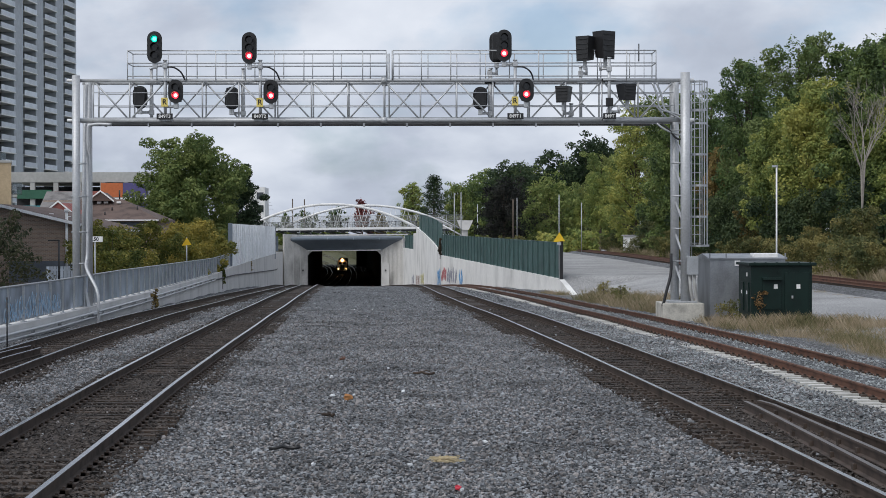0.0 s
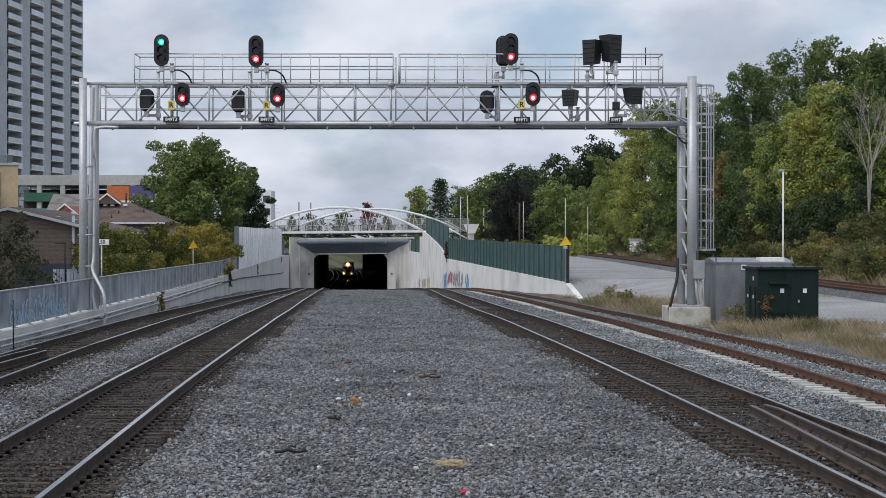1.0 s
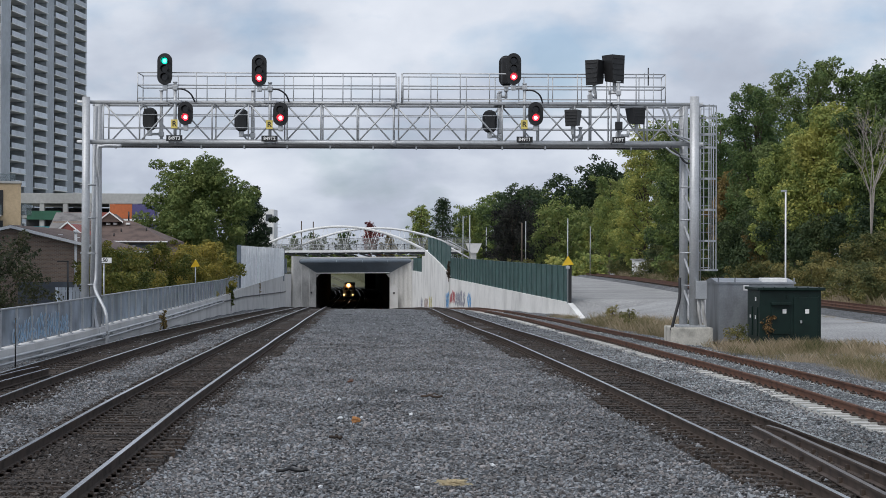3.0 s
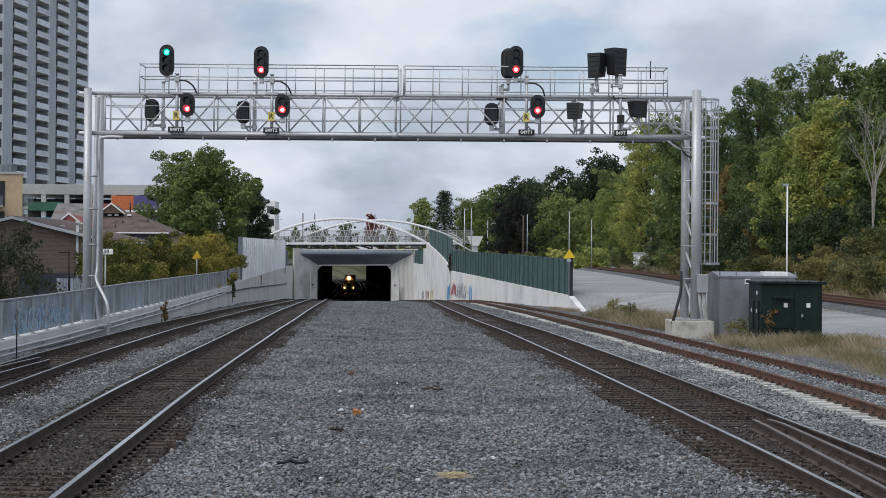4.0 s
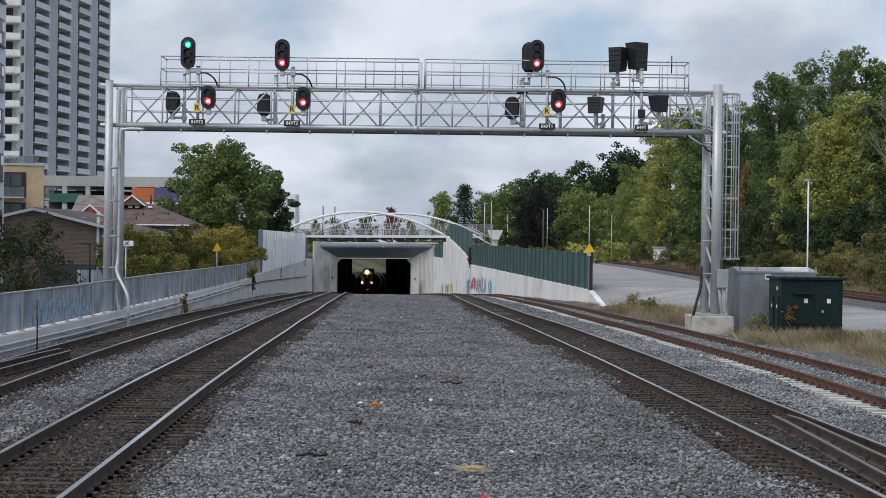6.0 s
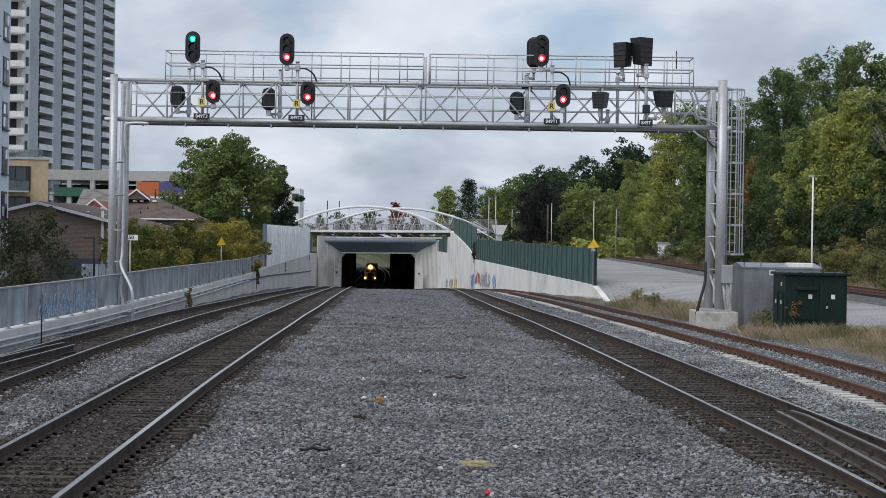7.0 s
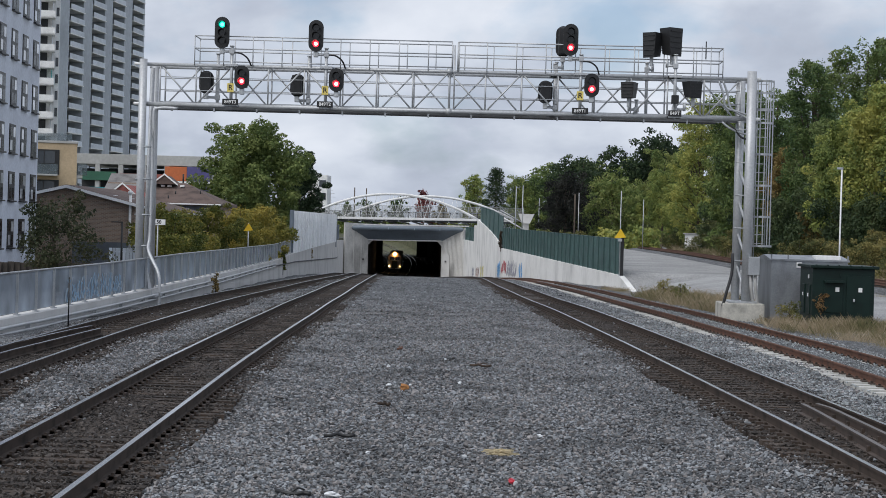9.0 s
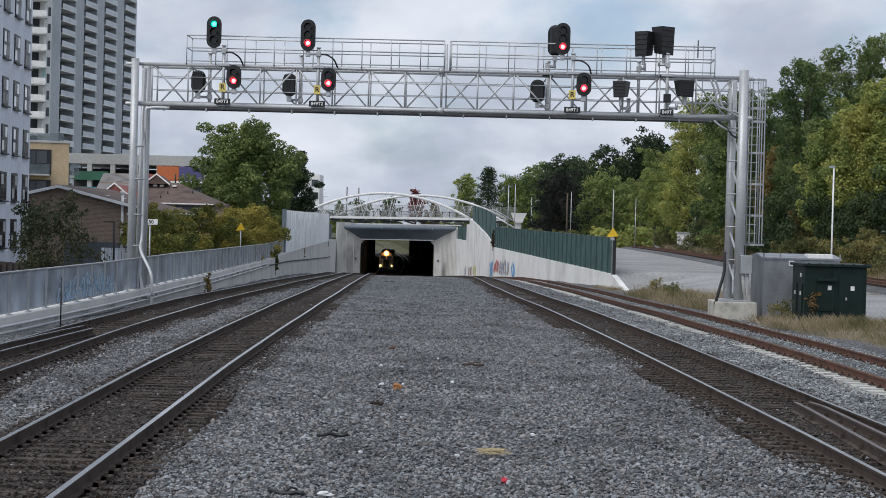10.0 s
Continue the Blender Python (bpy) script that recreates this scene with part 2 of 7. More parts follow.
def tubed(a, b, r, seg=8, r2=None):
    bm = tube(bmesh.new(), a, b, r, seg, r2)
    for f in bm.faces:
        f.smooth = len(f.verts) == 4
    return bm


def sweep(points, profile, closed_profile=True):
    """Verts and faces of a profile (side, up) carried along a path."""
    pts = [Vector(p) for p in points]
    verts, faces, k = [], [], len(profile)
    for i, p in enumerate(pts):
        d = (pts[min(i + 1, len(pts) - 1)] - pts[max(i - 1, 0)]).normalized()
        side = d.cross(Vector((0, 0, 1)))
        side = side.normalized() if side.length > 1e-5 else Vector((1, 0, 0))
        up = side.cross(d)
        verts += [p + side * a + up * b for a, b in profile]
    for i in range(len(pts) - 1):
        for j in range(k if closed_profile else k - 1):
            a, b = i * k + j, i * k + (j + 1) % k
            faces.append((a, b, b + k, a + k))
    if closed_profile:
        faces.append(tuple(range(k))[::-1])
        faces.append(tuple(range((len(pts) - 1) * k, len(pts) * k)))
    return verts, faces


def round_profile(r, seg=8):
    return [(r * math.cos(2 * math.pi * i / seg), r * math.sin(2 * math.pi * i / seg)) for i in range(seg)]


def bent(points, steps=6):
    """A smooth line through points."""
    pts = [Vector(p) for p in points]
    out = []
    for i in range(len(pts) - 1):
        p0, p1, p2, p3 = pts[max(i - 1, 0)], pts[i], pts[i + 1], pts[min(i + 2, len(pts) - 1)]
        for k in range(steps):
            t = k / steps
            out.append(0.5 * ((2 * p1) + (p2 - p0) * t + (2 * p0 - 5 * p1 + 4 * p2 - p3) * t * t + (3 * p1 - p0 - 3 * p2 + p3) * t ** 3))
    return out + [pts[-1]]


def pipe(name, points, r, material, parent, steps=6, seg=8, label=""):
    v, f = sweep(bent(points, steps) if steps else points, round_profile(r, seg))
    return raw(name, v, f, material, parent, label, smooth=True)


def lettering(name, text, size, at, material, parent, turn=(90, 0, 0)):
    cu = bpy.data.curves.new(name, "FONT")
    cu.body, cu.size, cu.align_x, cu.align_y, cu.extrude = text, size, "CENTER", "CENTER", 0.002
    cu.offset = size * 0.02
    tmp = bpy.data.objects.new(name, cu)
    scene.collection.objects.link(tmp)
    me = bpy.data.meshes.new_from_object(tmp)
    bpy.data.objects.remove(tmp)
    ob = link(name, me, material, parent)
    ob.matrix_basis = pose(*at, *turn)
    return ob


# ---- the plan: lines that the corridor follows, by distance ahead ----
def line(*pairs):
    ys, vs = [p[0] for p in pairs], [p[1] for p in pairs]
    fine = np.linspace(ys[0], ys[-1], 1500)
    rough = np.interp(fine, ys, vs)
    k = 11
    pad = np.concatenate([2 * rough[0] - rough[1:k // 2 + 1][::-1], rough, 2 * rough[-1] - rough[-k // 2:-1][::-1]])
    smooth = np.convolve(pad, np.ones(k) / k, "same")[k // 2:k // 2 + len(fine)]
    return lambda y: float(np.interp(y, fine, smooth))


GRADE = line((-200, 0), (45, 0), (64, -0.12), (99, -0.6), (132, -1.2), (170, -1.95), (215, -3.3), (260, -4.9), (310, -6.3), (360, -7.6), (402, -8.05), (430, -8.5), (509, -9.5), (580, -9.7), (660, -9.5), (720, -8.9), (780, -7.7), (860, -5.4))
L1 = line((-20, -3.6), (20, -5.05), (28.3, -5.37), (34, -5.6), (42, -5.82), (58, -6.33), (77.5, -7.1), (106, -8.4), (157, -10.9), (260, -16.0), (360, -20.5), (420, -22.43), (509, -26.1), (580, -28.7), (660, -34.3), (720, -41.0), (800, -53.0), (870, -66.0))
L2 = line((-20, -7.9), (25, -9.05), (41, -9.62), (49, -9.88), (60, -10.2), (75, -10.65), (90, -11.0), (143, -12.9), (170, -14.1), (260, -18.6), (360, -23.0), (420, -25.6), (509, -29.8), (580, -32.6), (660, -37.8), (720, -44.6), (800, -57.0), (870, -70.0))
R1 = line((-20, 7.6), (21, 5.5), (25, 5.33), (29, 5.08), (34, 4.8), (38.5, 4.52), (47, 4.03), (61, 3.3), (80, 2.33), (105, 1.35), (155, 0.1), (200, -2.6), (260, -8.3), (360, -16.4), (420, -18.4), (509, -22.0), (580, -24.8), (660, -29.2), (720, -34.6), (800, -45.0), (870, -57.0))
R2 = line((-20, 11.2), (25, 9.1), (32, 8.78), (38, 8.55), (45.4, 8.15), (52, 7.74), (61, 7.28), (74, 6.65), (96, 5.9), (150, 4.2), (200, 1.2), (260, -4.4), (360, -12.5), (420, -14.5), (509, -18.2), (580, -20.9), (660, -24.9), (720, -29.8), (800, -40.0), (870, -51.0))
WALL_L = line((-200, -11.9), (41, -12.05), (57, -12.15), (72, -12.3), (85, -12.85), (125, -15.1), (150, -16.6), (230, -20.0), (300, -25.6), (351, -29.05), (356, -29.3), (357, -28.1), (360, -24.8), (361, -24.75), (420, -27.0), (580, -35.2), (660, -40.0), (760, -58.0), (870, -82.0))
WALL_R = line((-200, 16), (40, 11.8), (60, 10.6), (95, 9.8), (128, 9.3), (228, 1.35), (304, -2.4), (357, -5.5), (360, -9.95), (361, -10.1), (420, -12.0), (580, -18.4), (660, -22.0), (760, -31.0), (870, -46.0))


# ---- ground ----
def ease(a, b, v):
    t = min(1, max(0, (v - a) / (b - a)))
    return t * t * (3 - 2 * t)


def far_ground(x, y):
    """Level of the land outside the sunken corridor."""
    left = -0.35 + 0.3 * ease(120, 260, y)
    right = 0.0 + 0.25 * ease(120, 220, y) + 1.2 * ease(30, 60, x)
    return left if x < -8 else right


def build_ground():
    ys = [-3000, -300, -60, -10, 8] + list(np.arange(14, 60, 0.6)) + list(np.arange(60, 180, 1.5)) + list(np.arange(180, 380, 5)) + list(np.arange(380, 860, 20)) + [868, 870, 900, 1500, 3000, 4800]
    left = [-4500, -1500, -500, -200, -120, -80, -50, -35, -28]
    right = [16, 18.5, 21, 23, 25, 27, 30, 35, 45, 60, 90, 150, 300, 800, 2000, 4500]
    k = 44
    verts, grime, dry, green, yard = [], [], [], [], []
    for y in ys:
        sunk = 8 < y < 869
        wl, wr = WALL_L(y), WALL_R(y)
        tuck = 1.6 * ease(255, 275, y) * (1 - ease(362, 372, y))
        wl, wr = wl - tuck, wr + tuck
        row = [(min(x, wl - 1.0 - 0.4 * (len(left) - j)), far_ground(x, y)) for j, x in enumerate(left)]
        row.append((wl - 0.38, far_ground(-20, y) if sunk else GRADE(0)))
        low = GRADE(y) if y < 869 else 0.2
        open_right = 1 - ease(126, 129, y)
        for i in range(k):
            x = wl - 0.3 + (wr - wl + 0.6) * i / (k - 1)
            hump = 0.06 * math.sin(x * 1.7 + y * 0.3) * math.sin(y * 0.41)
            row.append((x, low + (hump if sunk else 0)))
        shoulder = (low * open_right + far_ground(20, y) * (1 - open_right)) if y < 869 else 0.2
        row.append((wr + 0.38, shoulder))
        row += [(max(x, wr + 1.0 + 0.4 * j), far_ground(x, y)) for j, x in enumerate(right)]
        for x, z in row:
            verts.append((x, y, z))
            near = min(abs(x - f(y)) for f in (L1, L2, R1)) if y < 860 else 9
            grime.append((1 - ease(1.0, 2.0, near)) * 0.85)
            nz = noise.noise((x * 0.12, y * 0.07, 3.0))
            d = ease(1.9, 3.4, x - R2(y)) * (1 - ease(5.5, 9, x - R2(y) + nz * 5)) if y < 118 else 0.0
            yard.append(ease(2.6, 5.0, x - R2(y)) * (1.0 if x < 36 and y < 500 else 0.0))
            dry.append(d * (0.6 + 0.8 * nz) + 0.7 * ease(29, 34, x) * (1 if y < 869 else 0.3))
            green.append(ease(31, 38, x) * 0.7 + (0.8 if x < -28 else 0) + (0.9 if y > 869 else 0))
    w = len(left) + 1 + k + 1 + len(right)
    faces = [(a, a + 1, a + 1 + w, a + w) for r in range(len(ys) - 1) for a in range(r * w, r * w + w - 1)]
    ob = raw("ground", verts, faces, M_GROUND, smooth=False)
    for name, values in (("grime", grime), ("dry", dry), ("green", green), ("yard", yard)):
        at = ob.data.attributes.new(name, "FLOAT", "POINT")
        at.data.foreach_set("value", values)
    return tagged(ob, "grey crushed stone ballast with dirt and dry soil", "ground", kind="structure")


build_ground()

# ---- tracks ----
RAIL_PROFILE = [(-0.07, 0), (0.07, 0), (0.07, 0.015), (0.012, 0.03), (0.012, 0.125), (0.036, 0.135), (0.036, 0.17), (-0.036, 0.17), (-0.036, 0.135), (-0.012, 0.125), (-0.012, 0.03), (-0.07, 0.015)]
RAIL_SPAN = list(np.arange(8, 60, 2.0)) + list(np.arange(60, 200, 4.0)) + list(np.arange(200, 672, 12.0))
LONG_SPAN = RAIL_SPAN + list(np.arange(680, 850, 10.0))


def offset_line(f, off, span, z):
    out = []
    for y in span:
        dx = (f(y + 1) - f(y - 1)) / 2
        s = 1 / math.sqrt(1 + dx * dx)
        out.append((f(y) + off * s, y - off * dx * s, GRADE(y) + z))
    return out


def rail(parent, f, off, web, head, span=RAIL_SPAN):
    """One rail: foot and web in one mesh, the running head above."""
    path = offset_line(f, off, span, 0.055)
    v, fc = sweep(path, RAIL_PROFILE)
    ob = raw("rail", v, fc, web, parent)
    ob.data.materials.append(head)
    k = len(RAIL_PROFILE)
    for p in ob.data.polygons:
        if len(p.vertices) == 4 and p.index % k in (6,):
            p.material_index = 1
    return ob


def tie_mesh(name, size, bevel):
    bm = boxed((0, 0, -size[2] / 2), size, 0)
    me = bpy.data.meshes.new(name)
    bm.to_mesh(me); bm.free()
    return me


def plates(parent, f, material, spacing, start, count):
    verts, faces = [], []
    unit = [(-1, -1, 0), (1, -1, 0), (1, 1, 0), (-1, 1, 0), (-1, -1, 1), (1, -1, 1), (1, 1, 1), (-1, 1, 1)]
    quads = [(4, 5, 6, 7), (0, 1, 5, 4), (1, 2, 6, 5), (2, 3, 7, 6), (3, 0, 4, 7)]
    for i in range(count):
        y = start + i * spacing
        for off in (-0.753, 0.753):
            for side, sx, sy, h in ((0, 0.17, 0.1, 0.055), (-0.11, 0.018, 0.018, 0.10), (0.11, 0.018, 0.018, 0.10), (-0.09, 0.018, 0.018, 0.09), (0.10, 0.03, 0.05, 0.075)):
                cx = f(y) + off + side
                cy = y + (0.05 if side < 0 else -0.05) * (side != 0)
                b = len(verts)
                verts += [(cx + a * sx, cy + c * sy, GRADE(y) + 0.032 + e * h * 0.8) for a, c, e in unit]
                faces += [tuple(b + q for q in qq) for qq in quads]
    ob = raw("tie_plates", verts, faces, material, parent, "rusty tie plates and spikes")
    ob["kind"] = "stuff"


def track(f, label, web, head, concrete=False, span=LONG_SPAN):
    root = thing("railway_track", (0, 0, 0), label, "railway track", "tracks", "structure")
    rail(root, f, -0.753, web, head, span)
    rail(root, f, 0.753, web, head, span)
    spacing = 0.61 if concrete else 0.5
    me = TIES[concrete]
    start = 19.0
    for i in range(230 if concrete else 270):
        y = start + i * spacing
        ob = link("tie", me, None, root)
        skew = random.uniform(-1.2, 1.2) if not concrete else 0
        ob.matrix_basis = pose(f(y) + random.uniform(-0.04, 0.04), y, GRADE(y) + (0.05 if concrete else 0.034) + random.uniform(-0.012, 0.006), 0, 0, math.degrees(-(f(y + 1) - f(y - 1)) / 2) + skew)
    plates(root, f, M_PLATE, spacing, start, 200)
    if concrete:
        for a, b in ((-0.56, 0.56), (0.98, 1.45)):
            v, fc = sweep(offset_line(f, (a + b) / 2, list(np.arange(19, 170, 1.5)), 0.0), [((a - b) / 2, -0.1), ((b - a) / 2, -0.1), ((b - a) / 2.3, 0.062), ((a - b) / 2.3, 0.062)])
            raw("ballast_fill", v, fc, M_GROUND, root, "crushed stone filling the crib")
    return root


TIES = {False: tie_mesh("tie", (2.6, 0.22, 0.17), 0.01), True: tie_mesh("tie", (2.55, 0.27, 0.2), 0.02)}
TIES[False].materials.append(M_TIE)
TIES[True].materials.append(M_CTIE)
track(L1, "worn railway track with dark wooden ties in ballast", M_RAIL, M_RAILHEAD)
track(L2, "worn railway track beside a low concrete wall", M_RAIL, M_RAILHEAD)
track(R1, "worn railway track with grimy wooden ties", M_RAIL, M_RAILHEAD)
track(R2, "newer railway track with rusty rails on pale concrete ties", M_RUST, M_RUST, True, RAIL_SPAN)


def side_track():
    """The far siding, on level land past the grass."""
    root = thing("railway_track", (0, 0, 0), "rusty siding track on level gravel beside the trees", "railway track", "tracks", "structure")
    for off in (-0.75, 0.75):
        v, fc = sweep([(23.0 + off, y, 0.32 + far_ground(25, y)) for y in np.arange(40, 420, 10.0)], RAIL_PROFILE)
        raw("rail", v, fc, M_RUST, root)
    for i in range(200):
        y = 85 + i * 0.9
        ob = link("tie", TIES[False], None, root)
        ob.matrix_basis = pose(23.0, y, far_ground(25, y) + 0.27)
    v, fc = sweep([(23.0, y, far_ground(25, y)) for y in np.arange(40, 420, 10.0)], [(-2.6, -0.1), (2.6, -0.1), (1.6, 0.24), (-1.6, 0.24)])
    raw("ballast_bed", v, fc, M_GROUND, root)


side_track()


# ---- corridor walls and tunnel portal ----
def wall_run(name, f, ys, base, tops, thick, material, side, label):
    """A wall that follows a line in plan; tops gives its top by distance."""
    verts, faces = [], []
    for y in ys:
        x = f(y)
        verts += [(x, y, base(y)), (x, y, tops(y)), (x + side * thick, y, tops(y)), (x + side * thick, y, base(y))]
    for i in range(len(ys) - 1):
        for j in range(4):
            a, b = i * 4 + j, i * 4 + (j + 1) % 4
            faces.append((a, b, b + 4, a + 4) if side < 0 else (b, a, a + 4, b + 4))
    n = (len(ys) - 1) * 4
    faces += [(0, 1, 2, 3) if side > 0 else (3, 2, 1, 0), (n + 3, n + 2, n + 1, n) if side > 0 else (n, n + 1, n + 2, n + 3)]
    ob = raw(name, verts, faces, material)
    return tagged(ob, label, "retaining wall", kind="structure")


TOP_L = line((30, 0.36), (57, 0.38), (72, 0.46), (85, 0.42), (125, 0.25), (150, 0.35), (180, 0.5), (230, 0.62), (262, 0.5))
TOP_R = line((117, -1.1), (121, -0.85), (128, -0.2), (228, 0.38))
wall_run("wall_west", WALL_L, list(np.arange(41, 263, 3.0)), lambda y: GRADE(y) - 0.6, TOP_L, 0.45, M_CONC_D, -1, "long low weathered concrete retaining wall beside the track")
wall_run("wall_east", WALL_R, [118, 121, 124, 128] + list(np.arange(132, 229, 4.0)), lambda y: GRADE(y) - 0.6, TOP_R, 0.4, M_CONC, 1, "pale concrete retaining wall with faded graffiti")


def portal():
    root = thing("tunnel_portal", (0, 360, -8), "concrete rail underpass portal with a dark blue hood", "tunnel portal", kind="structure")
    o = Vector((0, 360, -8))
    def slab(name, pts, depth, material, label="", parent=None):
        """A flat piece: outline points in space, thickened by a vector."""
        n = len(pts)
        v = [Vector(p) - o for p in pts] + [Vector(p) + Vector(depth) - o for p in pts]
        f = [tuple(range(n)), tuple(range(2 * n - 1, n - 1, -1))] + [(i, i + n, (i + 1) % n + n, (i + 1) % n) for i in range(n)]
        return raw(name, v, f, material, parent or root, label)
    xl, xr, yf, base = -24.8, -9.95, 357.0, -9.2
    fl, fr = -28.05, -5.48
    # splayed cheeks from the mouth out to the wing walls
    west = slab("cheek", [(xl, 360, base), (xl, 360, 3.0), (-29.25, 356, 3.2), (-29.25, 356, base)], (-0.3, 0.7, 0), M_PORTAL, "weathered concrete cheek wall")
    east = slab("cheek", [(xr, 360, base), (fr, yf, base), (fr, yf, 2.4), (xr, 360, 2.9)], (0.4, 0.6, 0), M_PORTAL, "board-marked concrete cheek wall")
    slab("return", [(fr, yf, base), (-5.0, 349, base), (-5.0, 349, 0.4), (fr, yf, 0.4)], (0.5, 0.1, 0), M_CONC)
    # upright board marks on the east cheek, plain joints on the west one
    for i in range(17):
        t = (i + 0.5) / 17
        x, y, zt = xr + (fr - xr) * t, 360 + (yf - 360) * t, 0.0 + 2.2 * t
        slab("board_mark", [(x, y - 0.03, base), (x + 0.07, y - 0.13, base), (x + 0.07, y - 0.13, zt - 0.1), (x, y - 0.03, zt - 0.1)], (0.03, 0.08, 0), M_PORTAL, "", east)
    # a buffed patch of grey paint low on the east cheek
    slab("overpaint", [(xr + 0.15, 359.85, base), (xr + 1.7, 358.8, base), (xr + 1.7, 358.8, -2.9), (xr + 1.1, 359.2, -2.4), (xr + 0.15, 359.85, -2.7)], (-0.02, -0.05, 0), M_CONC_D, "buffed grey paint patch", east)
    for t in (0.3, 0.62, 0.97):
        x, y = xl - 4.45 * t, 360 - 4.0 * t
        slab("pour_joint", [(x, y - 0.05, base), (x + 0.08, y - 0.05, base), (x + 0.08, y - 0.05, 0.0 + 2.8 * t), (x, y - 0.05, 0.0 + 2.8 * t)], (-0.03, 0.1, 0), M_CONC_D, "", west)
    # hood: a soffit that climbs outward from the mouth to a rounded lip
    prof = [(359.96, -0.12), (359.31, 0.35), (358.54, 0.95), (357.81, 1.45), (357.3, 1.72), (357.11, 1.86), (357.0, 2.08), (357.02, 2.32), (357.13, 2.5), (357.39, 2.62), (358.07, 2.66)]
    v, f = [], []
    for y, z in prof:
        t = (360 - y) / 3.0
        a, b = xl + (fl - xl) * t + 0.03, xr + (fr - xr) * t - 0.03
        v += [(a, y - o.y, z - o.z), (b, y - o.y, z + 0.24 * t - o.z)]
    n = len(prof)
    v += [(x, 359.9 - o.y, 2.9 - o.z) for x in (xl + 0.03, xr - 0.03)]
    for i in range(n):
        f.append((i * 2, i * 2 + 1, i * 2 + 3, i * 2 + 2))
    f += [(n * 2, n * 2 + 1, 1, 0), tuple(range(0, 2 * n + 2, 2)), tuple(range(1, 2 * n + 2, 2))[::-1]]
    hood_ob = raw("hood", v, f, MATS_HOOD, root, "dark blue-grey sloping hood with a rounded lip")
    for x in (-20.6, -15.4, -10.3):
        slab("hood_joint", [(x, 356.96, 2.0), (x + 0.07, 356.96, 2.0), (x + 0.07, 356.96, 2.45), (x, 356.96, 2.45)], (0, 0.3, 0), M_HOODEDGE, "", hood_ob)
    slab("lintel", [(xl, 359.7, -0.3), (xr, 359.7, -0.16), (xr, 359.7, 0.03), (xl, 359.7, -0.12)], (0, 0.7, 0), M_CONC, "pale concrete lintel edge")
    for a, b in ((xl, 1), (xr, -1)):
        slab("haunch", [(a, 360.2, -1.1), (a + b * 0.8, 360.2, -0.28), (a, 360.2, -0.28)], (0, 3, 0), M_PORTAL)
        slab("drain", [(a - b * 0.9 - 0.15, 359.0, -4.3), (a - b * 0.9 + 0.15, 359.0, -4.3), (a - b * 0.9 + 0.15, 359.0, -4.0), (a - b * 0.9 - 0.15, 359.0, -4.0)], (0, 0.5, 0), M_BLACK)
    # roof slab edge and clutter between hood and bridge deck
    slab("roof_edge", [(-29.5, 359.0, 2.7), (-4.5, 359.0, 2.95), (-4.5, 359.0, 3.2), (-29.5, 359.0, 3.0)], (0, 3, 0), M_CONC_D)
    return root


MATS_HOOD = mat("blue_grey_steel", (0.135, 0.165, 0.20), 0.42, var=0.12, scale=0.3)
M_HOODEDGE = mat("pale_blue_steel", (0.42, 0.50, 0.56), 0.5, var=0.1, scale=0.3)
portal()


def tunnel():
    """The box behind the mouth, and the open cutting past its far end."""
    ys = [360.6, 380, 400, 430, 460, 490, 520, 560, 600, 640, 680, 712]
    for side, f in ((-1, WALL_L), (1, WALL_R)):
        v, fc = [], []
        for y in ys:
            v += [(f(y), y, -10.5), (f(y), y, 0.2), (f(y) + side * 0.8, y, 0.2), (f(y) + side * 0.8, y, -10.5)]
        for i in range(len(ys) - 1):
            fc += [(i * 4 + j, i * 4 + (j + 1) % 4, i * 4 + 4 + (j + 1) % 4, i * 4 + 4 + j) for j in range(4)]
        fc += [(0, 1, 2, 3)]
        tagged(raw("tunnel_wall_%s" % ("west" if side < 0 else "east"), v, fc, M_TUNNEL), "concrete tunnel wall with the interior shade put into its colour", "wall", kind="structure")
    v, fc = [], []
    for y in ys:
        v += [(WALL_L(y) - 1, y, 0.0), (WALL_R(y) + 1, y, 0.0), (WALL_R(y) + 1, y, 1.0), (WALL_L(y) - 1, y, 1.0)]
    for i in range(len(ys) - 1):
        fc += [(i * 4 + j, i * 4 + (j + 1) % 4, i * 4 + 4 + (j + 1) % 4, i * 4 + 4 + j) for j in range(4)]
    fc += [(3, 2, 1, 0), (len(v) - 4, len(v) - 3, len(v) - 2, len(v) - 1)]
    tagged(raw("ceiling", v, fc, M_TUNNEL), "concrete tunnel roof slab with the interior shade put into its colour", "ceiling", kind="structure")
    # added panel, no real partition: keeps the right side of the bore dark
    tagged(part("wall_inner", boxed((-23.4, 690, -5), (10.6, 0.8, 10.4)), M_TUNNEL), "added dark panel filling the unlit side of the underpass", "wall", kind="structure")
    # added slab, falling away to the east, shapes the dark diagonal below a pale wall
    v = [(-110, 861, -12.0), (-14, 861, -12.0), (-14, 861, -13.0 + 1.2), (-36.0, 861, -9.7), (-52.2, 861, -7.6), (-110, 861, 1.0)]
    v += [(x, 868, z) for x, _, z in v]
    f = [(0, 1, 2, 3, 4, 5), (11, 10, 9, 8, 7, 6)] + [(i, i + 6, (i + 1) % 6 + 6, (i + 1) % 6) for i in range(6)]
    tagged(raw("wall_bend", v, f, M_PORTAL), "stained sloping slab added for the dark diagonal at the bend", "wall", kind="structure")
    tagged(part("wall_far", boxed((-60, 872, -3.0), (110, 1.2, 13)), M_CONC), "pale concrete wall at the bend of the cutting", "wall", kind="structure")


tunnel()


# ---- signal gantry ----
GY = 64.0
K = 64.0 / 60.0


